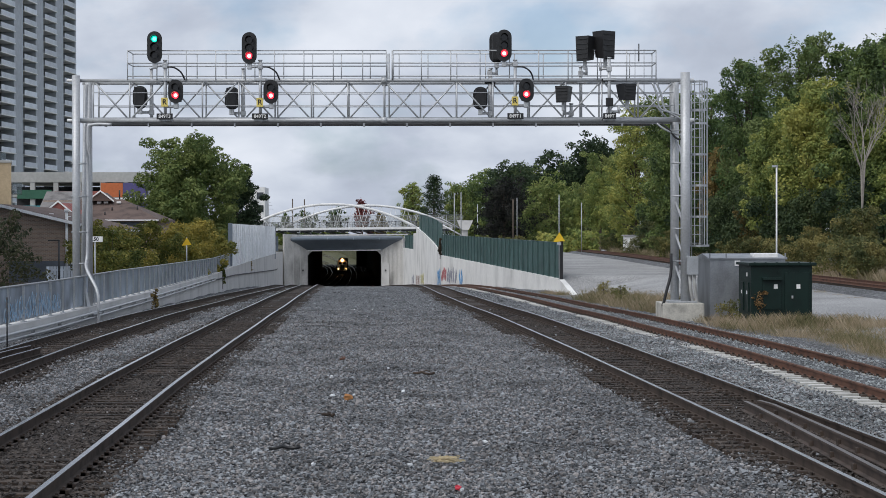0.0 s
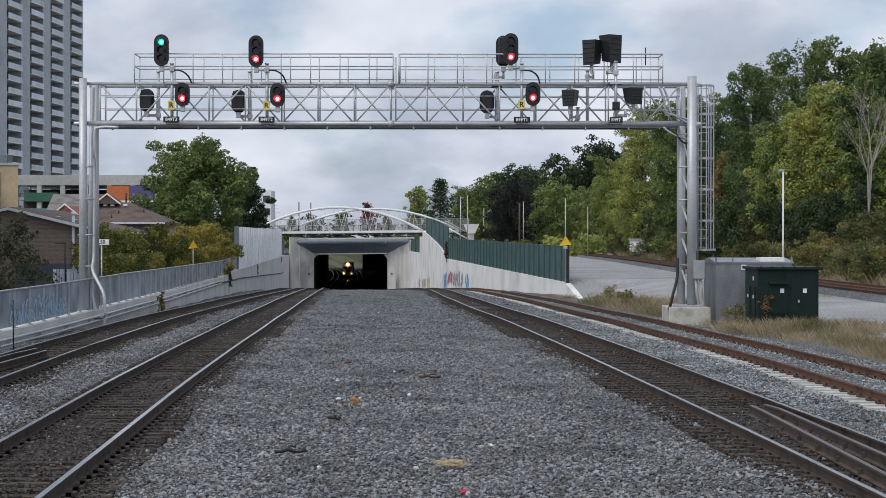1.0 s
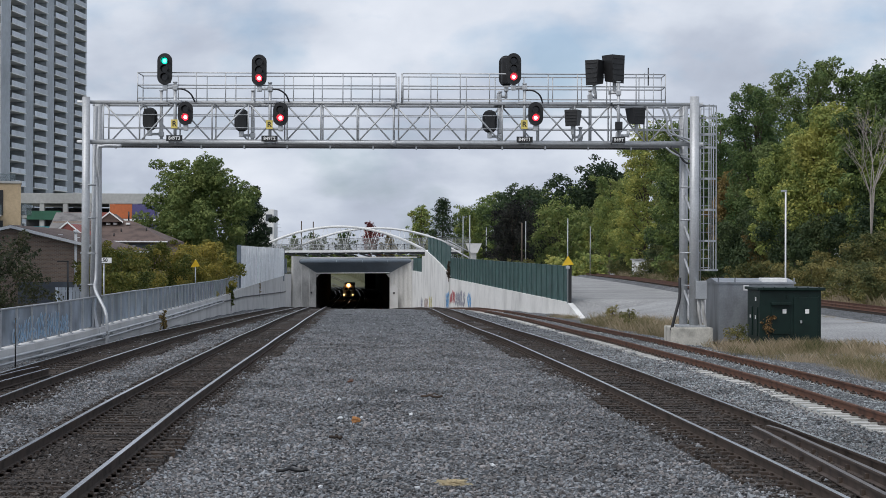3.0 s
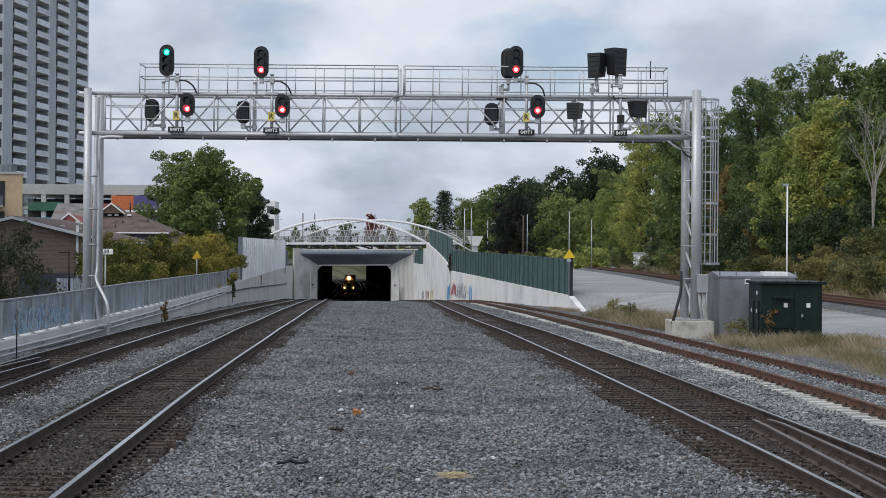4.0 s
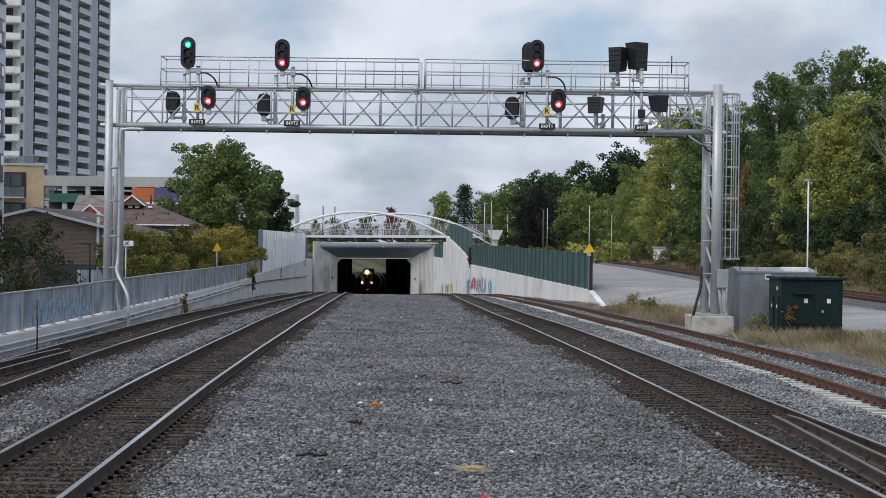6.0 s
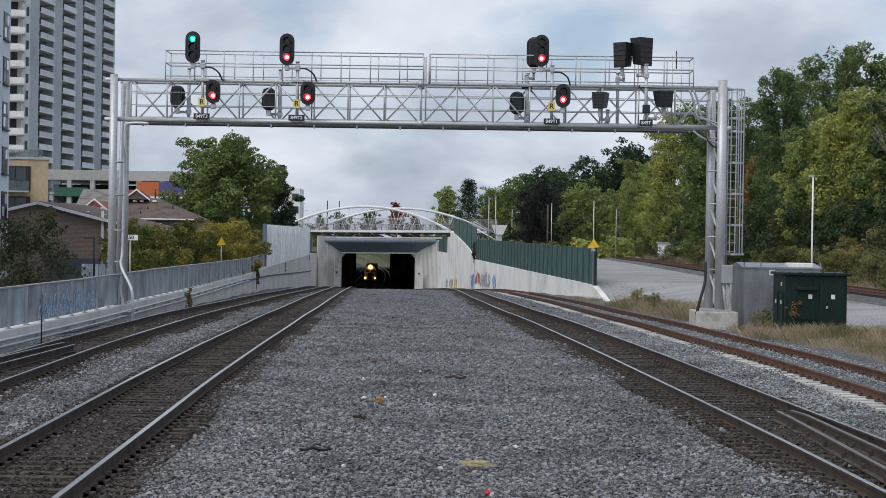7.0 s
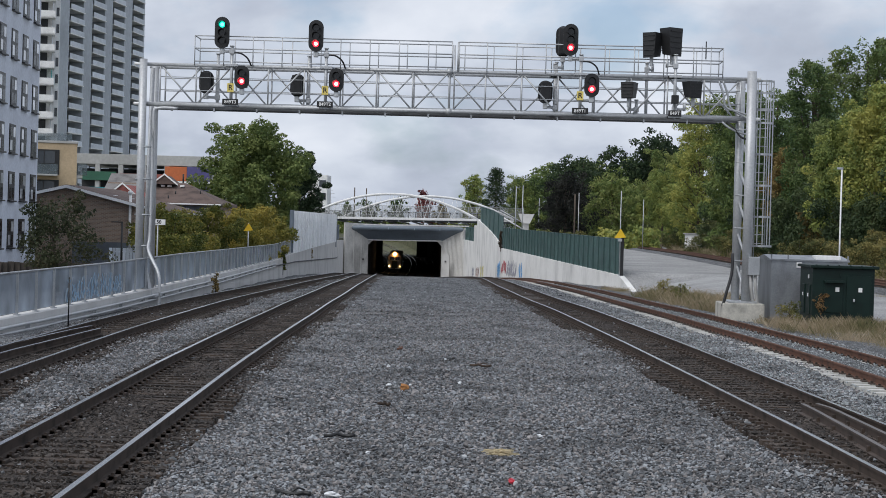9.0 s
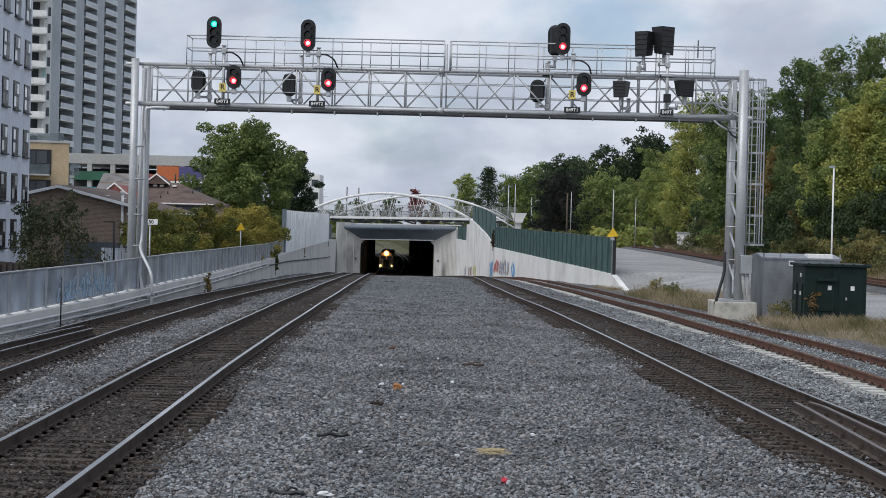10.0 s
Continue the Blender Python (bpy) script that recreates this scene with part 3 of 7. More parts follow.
def on_gantry(name, at, label, category, group="", turn=0):
    """A thing on the gantry; its drawing is to 15/16 of full size, taken from the eye's level."""
    ob = thing(name, (at[0] * K, GY + at[1] * K, 3 + (at[2] - 3) * K), label, category, group, turn=turn)
    ob.scale = (K, K, K)
    return ob


PX, PR = -11.88, 8.58
TOP, LOW = 8.2, 6.86


M_FOOT = mat("stained_footing_concrete", (0.50, 0.48, 0.43), 0.88, var=0.3, scale=1.8, bump=0.006, fine=0.2)


def gantry():
    root = on_gantry("signal_gantry", (0, 0, 0), "silver steel truss signal gantry spanning four tracks", "signal gantry")
    depth = 1.0
    # chords
    for y in (0, depth):
        for z, r in ((TOP, 0.06), (LOW, 0.075)):
            part("chord", tubed((PX, y, z), (PR, y, z), r, 10), M_ALU, root)
    n = 16
    x0, x1 = PX + 0.55, PR - 0.35
    step = (x1 - x0) / n
    for i in range(n + 1):
        x = x0 + i * step
        for y in (0, depth):
            part("upright", tubed((x, y, LOW), (x, y, TOP), 0.03, 6), M_ALU, root)
        part("cross_strut", tubed((x, 0, LOW), (x, depth, LOW), 0.028, 6), M_ALU, root)
        part("cross_strut", tubed((x, 0, TOP), (x, depth, TOP), 0.028, 6), M_ALU, root)
    for i in range(n):
        a, b = x0 + i * step, x0 + (i + 1) * step
        up = i % 2 == 0
        part("diagonal", tubed((a, 0, TOP if up else LOW), (b, 0, LOW if up else TOP), 0.028, 6), M_ALU, root)
        part("diagonal", tubed((a, depth, LOW if up else TOP), (b, depth, TOP if up else LOW), 0.028, 6), M_ALU, root)
        part("brace", tubed((a, 0, LOW), (b, depth, LOW), 0.02, 6), M_ALU, root)
    # splice flanges at midspan
    mid = x0 + 8 * step
    for z in (TOP, LOW):
        for y in (0, depth):
            part("flange", tubed((mid - 0.09, y, z), (mid + 0.09, y, z), 0.11, 12), M_ALU, root)
    part("upright", tubed((mid + 0.17, 0, LOW), (mid + 0.17, 0, TOP + 0.9), 0.03, 6), M_ALU, root)
    # walkway grating and cable tray under the truss
    part("walkway", boxed(((x0 + x1) / 2, depth / 2, LOW + 0.09), (x1 - x0, depth - 0.2, 0.035)), M_GALV, root, "open steel walkway grating")
    part("cable_tray", boxed(((x0 + x1) / 2 - 0.5, 0.1, LOW - 0.16), (x1 - x0 - 0.6, 0.16, 0.05), 0.01), M_RUBBER, root, "dark cable tray under the lower chord")
    for i in range(13):
        x = x0 + 0.4 + i * 1.45
        part("hanger", boxed((x, 0.1, LOW - 0.15), (0.05, 0.2, 0.12)), M_GALV, root)
    for z in (7.38, 7.82):
        part("inner_rail", tubed((x0, depth - 0.05, z), (x1, depth - 0.05, z), 0.018, 6), M_ALU, root)
        part("inner_rail", tubed((x0, 0.12, z - 0.02), (x1, 0.12, z - 0.02), 0.013, 6), M_ALU, root)
    # upper railings, front and back
    ra, rb = -10.17, 7.61
    for y in (-0.05, depth + 0.05):
        for z in (9.2, 8.78, 8.34):
            for a, b in ((ra, mid + 0.08), (mid + 0.3, rb)):
                part("handrail", tubed((a, y, z), (b, y, z), 0.021, 6), M_ALU, root)
        for x in (mid + 0.08, mid + 0.3):
            part("rail_post", tubed((x, y, TOP), (x, y, 9.2), 0.02, 6), M_ALU, root)
        k = 19
        for i in range(k):
            x = ra + (rb - ra) * i / (k - 1) + (0.22 if y > 0 and 0 < i < k - 1 else 0)
            part("rail_post", tubed((x, y, TOP), (x, y, 9.2), 0.02, 6), M_ALU, root)
    for x in (ra, rb):
        for z in (9.2, 8.78):
            part("handrail", tubed((x, -0.05, z), (x, depth + 0.05, z), 0.021, 6), M_ALU, root)
    # left mast: two pipes with bands
    part("mast", tubed((PX, -0.15, 0.35), (PX, -0.15, 8.36), 0.135, 16), M_ALU, root)
    part("mast", tubed((PX + 0.2, depth, 0.35), (PX + 0.2, depth, 8.25), 0.125, 16), M_ALU, root)
    part("mast", tubed((PX + 0.1, 0.4, 0.35), (PX + 0.22, 0.4, 8.1), 0.08, 12), M_ALU, root)
    for z in (2.05, 3.1, 4.3, 5.4):
        part("band", tubed((PX - 0.16, -0.22, z), (PX + 0.42, -0.22, z), 0.03, 6), M_GALV, root)
    for z in (TOP, LOW):
        part("end_cap", tubed((PX - 0.32, -0.05, z), (PX, -0.05, z), 0.05, 8), M_WHITE, root)
    for dx in (-0.2, 0.1, 0.36):
        bm = bmesh.new()
        tube(bm, (PX + dx, 0.1, 0.33), (PX + 0.1 + dx * 0.3, 0.1, 1.45), 0.12, 4, 0.02)
        part("gusset", bm, M_ALU, root)
    part("base_plate", boxed((PX + 0.12, 0.3, 0.34), (1.05, 1.3, 0.07), 0.01), M_GALV, root)
    pipe("conduit", [(PX + 1.2, -0.2, LOW - 0.15), (PX + 0.55, -0.2, LOW - 0.16), (PX + 0.4, -0.2, LOW - 0.45), (PX + 0.4, -0.2, 4.0), (PX + 0.38, -0.25, 2.4), (PX + 0.42, -0.6, 1.9), (PX + 0.85, -1.1, 1.2), (PX + 0.93, -1.2, 0.7), (PX + 0.93, -1.2, -0.1)], 0.055, M_ALU, root, 5)
    # right mast, lattice, ladder with cage
    part("mast", tubed((PR, -0.15, 0.7), (PR, -0.15, 8.45), 0.16, 16), M_ALU, root)
    part("mast", tubed((PR - 0.2, depth, 0.7), (PR - 0.2, depth, 8.3), 0.145, 16), M_ALU, root)
    for i, z in enumerate((1.0, 2.1, 3.2, 4.3, 5.4)):
        part("brace", tubed((PR, -0.1, z), (PR - 0.2, depth, z + 1.0), 0.04, 6), M_ALU, root)
        part("band", tubed((PR - 0.48, -0.2, z + 1.1), (PR + 0.18, -0.2, z + 1.1), 0.022, 6), M_GALV, root)
    for z in (TOP, LOW):
        part("end_cap", tubed((PR, -0.05, z), (PR + 0.3, -0.05, z), 0.06, 8), M_WHITE, root)
    ladder = part("ladder", tubed((PR + 0.32, 0.6, 0.9), (PR + 0.32, 0.6, 8.2), 0.022, 6), M_GALV, root, "caged access ladder")
    part("ladder_rail", tubed((PR + 0.68, 0.6, 2.6), (PR + 0.68, 0.6, 8.2), 0.022, 6), M_GALV, ladder)
    for i in range(19):
        part("rung", tubed((PR + 0.32, 0.6, 2.7 + i * 0.3), (PR + 0.68, 0.6, 2.7 + i * 0.3), 0.013, 6), M_GALV, ladder)
    for z in (2.62, 3.6, 4.65, 5.7, 6.75, 7.2, 7.75, 8.15):
        r = 0.34 + (0.06 if z < 3 else 0)
        pts = [(PR + 0.5 + r * math.cos(a), 0.55 - 0.62 * math.sin(a) - 0.02, z) for a in np.linspace(0, math.pi, 11)]
        v, f = sweep(pts, [(-0.006, -0.035), (0.006, -0.035), (0.006, 0.035), (-0.006, 0.035)])
        raw("cage_hoop", v, f, M_GALV, ladder)
    for a in np.linspace(0.05, math.pi - 0.05, 7):
        x, y = PR + 0.5 + 0.34 * math.cos(a), 0.53 - 0.62 * math.sin(a)
        part("cage_strap", boxed((x, y, 5.4), (0.035, 0.012, 5.6)), M_GALV, ladder)
    part("footing", boxed((PR - 0.12, 0.35, 0.3), (1.4, 1.9, 0.8), 0.04), M_FOOT, root, "pale stained concrete footing")
    part("base_plate", boxed((PR - 0.12, 0.35, 0.73), (0.95, 1.5, 0.06), 0.01), M_GALV, root)
    part("junction_box", boxed((PR + 0.2, -0.4, 1.95), (0.38, 0.25, 0.62), 0.02), M_GALV, root, "grey junction box on the mast")
    for dx in (0.12, 0.27):
        pipe("conduit", [(PR + dx, -0.35, 1.65), (PR + dx + 0.02, -0.35, 1.3), (PR + dx + 0.12, -0.1, 0.75), (PR + dx + 0.15, -0.05, 0.1)], 0.06, M_CONC_D, root, 4)
    pipe("cable", [(PR - 0.5, -0.3, 2.35), (PR - 0.52, -0.4, 1.7), (PR - 0.68, -0.5, 1.1), (PR - 0.8, -0.5, 0.6)], 0.05, M_RUBBER, root, 5)
    for k, off in enumerate((0, 0.14)):
        pipe("cable", [(PR - 1.1 + off, -0.12, TOP - 0.1), (PR - 0.95 + off, -0.15, TOP - 0.5), (PR - 0.85 + off, -0.15, TOP - 0.95), (PR - 0.5 + off * 0.5, -0.15, LOW + 0.25 - off * 0.5), (PR - 0.05, -0.15, LOW + 0.12 - off)], 0.035, M_GALV, root, 5)
        pipe("cable", [(PR - 0.95 + off, -0.1, LOW - 0.12), (PR - 0.7 + off, -0.15, LOW - 0.32), (PR - 0.3, -0.15, LOW - 0.48 - off), (PR - 0.05, -0.15, LOW - 0.52 - off)], 0.035, M_RUBBER if k else M_GALV, root, 5)
    # rung ladder up to the walkway and a short aerial
    for x in (7.01, 7.32):
        part("step_rail", tubed((x, 0.9, LOW), (x, 0.9, 9.35), 0.015, 6), M_GALV, root)
    part("aerial", tubed((7.06, 0.2, 8.85), (7.06, 0.2, 9.45), 0.022, 6), M_BLACK, root)
    return root


gantry()

def lamp_mat(name, colour, strength):
    m = bpy.data.materials.new(name)
    m.use_nodes = True
    b = m.node_tree.nodes["Principled BSDF"]
    b.inputs["Base Color"].default_value = (*[c * 0.5 for c in colour], 1)
    b.inputs["Emission Color"].default_value = (*colour, 1)
    b.inputs["Emission Strength"].default_value = strength
    b.inputs["Roughness"].default_value = 0.2
    return m


M_RED = lamp_mat("lit_red_lens", (1.0, 0.02, 0.04), 3.2)
M_REDCORE = lamp_mat("lit_red_core", (1.0, 0.42, 0.36), 4.0)
M_GREEN = lamp_mat("lit_green_lens", (0.0, 0.85, 0.6), 1.1)
M_GREENCORE = lamp_mat("lit_green_core", (0.25, 1.0, 0.8), 1.3)
M_DARKLENS = mat("unlit_lens", (0.03, 0.028, 0.03), 0.15, var=0.1, scale=5)
M_YELLOW = mat("yellow_plate", (0.75, 0.60, 0.16), 0.6, var=0.12, scale=4)
M_NUMBER = mat("white_lettering", (0.8, 0.8, 0.78), 0.6, var=0.05, scale=8)


def oval_plate(w, h, y0, y1):
    """A background plate: straight sides, round top and bottom."""
    r, pts = w / 2, []
    for i in range(13):
        a = math.pi * i / 12
        pts.append((r * math.cos(a), h / 2 - r + r * math.sin(a)))
    for i in range(13):
        a = math.pi + math.pi * i / 12
        pts.append((r * math.cos(a), -h / 2 + r + r * math.sin(a)))
    n = len(pts)
    v = [(x, y0, z) for x, z in pts] + [(x * 1.0, y1, z) for x, z in pts]
    f = [tuple(range(n))] + [tuple(range(2 * n - 1, n - 1, -1))] + [(i, i + n, (i + 1) % n + n, (i + 1) % n) for i in range(n)]
    return v, f


def hood(r, length):
    """A cowl over a lens: open below and in front."""
    v, f, k = [], [], 14
    for y, s in ((0, 1.0), (-length, 1.02)):
        for i in range(k + 1):
            a = radians(-35 + 250 * i / k)
            v.append((r * s * math.cos(a), y if i not in (0, k) else y * 0.5, r * s * math.sin(a)))
    for i in range(k):
        f.append((i, i + 1, i + k + 2, i + k + 1))
    n = len(v)
    v += [(x * 0.94, y, z * 0.94) for x, y, z in v]
    f += [(d + n, c + n, b + n, a + n) for a, b, c, d in f]
    f += [(k + 1 + i, k + 2 + i, n + k + 2 + i, n + k + 1 + i) for i in range(k)]
    return v, f


def signal_head(at, lenses, lit, colour, turn=0, label="", back=False, group="colour light signals on the gantry"):
    """lenses: how many; lit: which one, from the top. The face looks along -y."""
    root = on_gantry("signal_light", at, label, "signal light", group, turn=turn)
    w = 0.50
    pitch = 0.27
    h = w + pitch * (lenses - 1) + 0.02
    v, f = oval_plate(w, h, 0.0, 0.03)
    raw("background_plate", v, f, M_BLACK, root)
    part("housing", boxed((0, 0.17, 0), (0.34, 0.28, h * 0.86), 0.04), M_BLACK, root)
    for i in range(lenses):
        z = pitch * ((lenses - 1) / 2 - i)
        on = i == lit
        part("lens", tubed((0, -0.012, z), (0, 0.0, z), 0.105, 20), (M_RED if colour == "red" else M_GREEN) if on else M_DARKLENS, root, "lit %s lens" % colour if on else "unlit lens")
        if on:
            part("lamp_core", tubed((0, -0.018, z), (0, -0.012, z), 0.062, 16), M_REDCORE if colour == "red" else M_GREENCORE, root)
        hv, hf = hood(0.125, 0.22)
        ob = raw("visor", hv, hf, M_BLACK, root)
        ob.location = (0, 0, z)
    part("socket", boxed((0, 0.12, -h / 2 - 0.08), (0.16, 0.16, 0.2), 0.03), M_ALU, root, "silver mounting socket")
    return root


def bracket(post_x, top, bottom, head_x, head_z, y=-0.35):
    root = on_gantry("signal_bracket", (0, 0, 0), "silver pipe bracket holding a signal head", "bracket", "signal brackets")
    part("post", tubed((post_x, y, bottom), (post_x, y, top), 0.055, 10), M_ALU, root)
    part("cap", tubed((post_x, y, top), (post_x, y, top + 0.04), 0.075, 10), M_ALU, root)
    part("arm", tubed((post_x, y, head_z), (head_x, y, head_z), 0.045, 10), M_ALU, root)
    part("collar", boxed((post_x, y, head_z), (0.17, 0.17, 0.17), 0.02), M_ALU, root)
    part("elbow", tubed((head_x, y, head_z - 0.06), (head_x, y, head_z + 0.2), 0.05, 10), M_ALU, root)
    part("clamp", boxed((post_x, y + 0.15, LOW), (0.42, 0.5, 0.09), 0.01), M_ALU, root)
    part("clamp", boxed((post_x, y + 0.15, TOP), (0.42, 0.5, 0.09), 0.01), M_ALU, root)
    return root


def gantry_signals():
    y = -0.45
    # front-facing pairs: a tall head above the truss and a short one within it
    sets = [(-9.20, 9.28, 0, "green", -8.50, 7.80, -8.86, "849T3"),
            (-6.04, 9.25, 2, "red", -5.32, 7.79, -5.68, "849T2"),
            (2.48, 9.33, 2, "red", 3.22, 7.83, 2.85, "849T1")]
    for tx, tz, lit, colour, bx, bz, px, number in sets:
        signal_head((tx, y, tz), 3, lit, colour, label="black three-lens signal head showing %s above the gantry" % colour)
        signal_head((bx, y, bz), 2, 1, "red", label="black two-lens signal head showing red within the truss")
        b = bracket(px, 8.82, LOW - 0.1, tx, tz - 0.62)
        part("arm", tubed((px, -0.35, bz - 0.5), (bx, -0.35, bz - 0.5), 0.045, 10), M_ALU, b)
        part("elbow", tubed((bx, -0.35, bz - 0.55), (bx, -0.35, bz - 0.3), 0.05, 10), M_ALU, b)
        pipe("cable", [(px + 0.05, -0.4, 8.62), (px + 0.3, -0.4, 8.6), (px + 0.52, -0.3, 8.45), (px + 0.62, -0.1, 8.22)], 0.028, M_RUBBER, b, 5)
        plate = on_gantry("marker_plate", (px - 0.01, -0.46, bz - 0.36), "yellow marker plate lettered R on a signal post", "sign", "yellow marker plates")
        part("plate", boxed((0, 0, 0), (0.22, 0.012, 0.3), 0.004), M_YELLOW, plate)
        lettering("letter", "R", 0.24, (0, -0.009, 0), M_BLACK, plate)
        tag = on_gantry("number_plate", (px, -0.5, LOW + 0.1), "black signal number plate with white characters", "sign", "signal number plates")
        part("plate", boxed((0, 0, 0), (0.54, 0.014, 0.2), 0.004), M_BLACK, tag)
        lettering("number", number, 0.155, (0, -0.01, 0), M_NUMBER, tag)
    px = 6.00
    tag = on_gantry("number_plate", (px, -0.5, LOW + 0.1), "black signal number plate with white characters", "sign", "signal number plates")
    part("plate", boxed((0, 0, 0), (0.44, 0.014, 0.2), 0.004), M_BLACK, tag)
    lettering("number", "849T", 0.155, (0, -0.01, 0), M_NUMBER, tag)
    # heads that face the other way, seen from behind
    for u_x, z, n, turn, label in ((-9.85, 7.68, 2, 180, ""), (-6.73, 7.65, 2, 180, ""), (1.71, 7.64, 2, 180, "")):
        signal_head((u_x, 0.6, z), n, -1, "red", turn, "black signal head seen from behind on the gantry")
        b = bracket(u_x + 0.36, TOP + 0.45, LOW + 0.05, u_x, z - 0.5, 0.75)
        part("arm", boxed((u_x + 0.36, 0.75, 7.5), (0.12, 0.16, 0.5), 0.02), M_ALU, b)
    signal_head((2.27, 0.75, 9.38), 3, -1, "red", 180, "black signal head seen from behind on the gantry")
    bracket(2.03, 8.6, LOW, 2.27, 8.5, 0.75)
    # hooded heads turned away
    for x, z, w, h, turn in ((5.21, 9.24, 0.5, 0.85, 145), (5.89, 9.36, 0.56, 0.95, 215), (4.48, 7.71, 0.46, 0.56, 160), (6.63, 7.78, 0.48, 0.56, 205)):
        root = on_gantry("signal_light", (x, -0.1, z), "black hooded signal head turned away from the track", "signal light", "colour light signals on the gantry", turn=turn)
        v = [(-w * .42, 0.2, -h * .5), (w * .42, 0.2, -h * .5), (w * .5, 0.2, h * .5), (-w * .5, 0.2, h * .5), (-w * .42, -0.22, -h * .42), (w * .42, -0.22, -h * .42), (w * .5, -0.34, h * .5), (-w * .5, -0.34, h * .5)]
        raw("hooded_box", v, [(0, 1, 2, 3), (7, 6, 5, 4), (0, 4, 5, 1), (1, 5, 6, 2), (2, 6, 7, 3), (3, 7, 4, 0)], M_BLACK, root)
        for i in range(5):
            part("louvre", boxed((0, 0.21, h * (0.38 - 0.19 * i)), (w * 0.8, 0.03, 0.03)), M_RUBBER, root)
        part("socket", boxed((0, 0, -h / 2 - 0.12), (0.1, 0.1, 0.3), 0.02), M_ALU, root)
    bracket(5.14, 8.7, LOW, 5.33, 8.5, 0.75)
    bracket(6.00, 8.9, LOW - 0.1, 5.71, 8.55, -0.35)
    bracket(4.77, 7.4, LOW, 4.54, 7.1, 0.2)
    b = bracket(6.00, 7.2, LOW, 6.33, 7.12, -0.3)
    part("relay_box", boxed((6.00, -0.45, 7.43), (0.24, 0.2, 0.28), 0.02), M_BLACK, b, "small black relay box")


gantry_signals()


# ---- trees and shrubs ----
def crown_mesh(name, lobes, leaves, size, seed, flat=0.75):
    """Many small leaves on uneven clumps. lobes: centre and radii of each clump."""
    rs = np.random.RandomState(seed)
    weight = np.array([r[0] * r[1] + r[2] * r[0] for _, r in lobes])
    pick = rs.choice(len(lobes), leaves, p=weight / weight.sum())
    cs = np.array([c for c, _ in lobes])[pick]
    rr = np.array([r for _, r in lobes])[pick]
    d = rs.normal(size=(leaves, 3))
    d /= np.linalg.norm(d, axis=1)[:, None]
    depth = rs.uniform(0.35, 1.0, leaves) ** 0.45
    wob = 1 + 0.22 * np.sin(d[:, 0] * 7 + pick) * np.cos(d[:, 2] * 6 + pick * 2)
    p = cs + d * rr * (depth * wob)[:, None]
    nrm = d + rs.normal(size=(leaves, 3)) * 0.75 + np.array([0, 0, 0.35])
    nrm /= np.linalg.norm(nrm, axis=1)[:, None]
    a = np.cross(nrm, rs.normal(size=(leaves, 3)))
    a /= np.linalg.norm(a, axis=1)[:, None]
    b = np.cross(nrm, a)
    s = size * rs.uniform(0.55, 1.35, leaves)[:, None]
    v = np.stack([p - a * s, p - b * s * 0.55 + nrm * s * 0.12, p + a * s, p + b * s * 0.55 + nrm * s * 0.12], 1).reshape(-1, 3)
    me = bpy.data.meshes.new(name)
    n = leaves
    me.vertices.add(4 * n); me.loops.add(4 * n); me.polygons.add(n)
    me.vertices.foreach_set("co", v.astype(np.float32).ravel())
    me.loops.foreach_set("vertex_index", np.arange(4 * n, dtype=np.int32))
    me.polygons.foreach_set("loop_start", np.arange(0, 4 * n, 4, dtype=np.int32))
    me.update(calc_edges=True)
    return me


def tree(h, width, low, leaves, size, material, seed, label, name="tree", lobes=16, category="tree"):
    """A tapered trunk with limbs, and a crown that starts at low."""
    rs = np.random.RandomState(seed)
    root = thing(name, (0, 0, 0), label, category)
    blobs, bm = [], bmesh.new()
    tr = max(0.05, h * 0.018)
    tube(bm, (0, 0, -0.3), (rs.uniform(-.02, .02) * h, 0, h * 0.55), tr, 10, tr * 0.6)
    tube(bm, (0, 0, h * 0.54), (0, 0, h * 0.9), tr * 0.6, 8, tr * 0.15)
    # boughs reach to the edge of the crown; each carries a handful of leaf clumps
    boughs = max(6, int(lobes * 0.7))
    for i in range(boughs):
        f = (i + 0.5) / boughs
        z = low + (h - low) * (0.05 + 0.88 * f)
        belly = math.sin(math.pi * (0.15 + 0.70 * f)) ** 0.75
        ang = i * 2.4 + rs.uniform(-.6, .6)
        reach = width / 2 * belly * rs.uniform(0.25, 0.95)
        tip = np.array((math.cos(ang) * reach, math.sin(ang) * reach, z))
        tube(bm, (0, 0, max(h * 0.15, z * 0.62)), tuple(tip), tr * 0.33, 5, tr * 0.05)
        r = width * rs.uniform(0.095, 0.15)
        blobs.append((tip * (0.9, 0.9, 1) - (0, 0, r * 0.4), (r, r, r * rs.uniform(0.8, 1.1))))
        for k in range(4):
            r = width * rs.uniform(0.04, 0.085)
            c = tip + rs.normal(0, 1, 3) * (width * 0.085, width * 0.085, width * 0.07)
            c[2] = min(c[2], h - r * 0.6)
            blobs.append((c, (r, r, r * rs.uniform(0.55, 0.9))))
    blobs.append((np.array((0, 0, low + (h - low) * 0.4)), (width * 0.3, width * 0.3, (h - low) * 0.36)))
    blobs.append((np.array((0, 0, low + (h - low) * 0.7)), (width * 0.2, width * 0.2, (h - low) * 0.24)))
    part("trunk", bm, M_BARK, root)
    link("crown", crown_mesh("crown", blobs, leaves, size, seed), material, root)
    return root


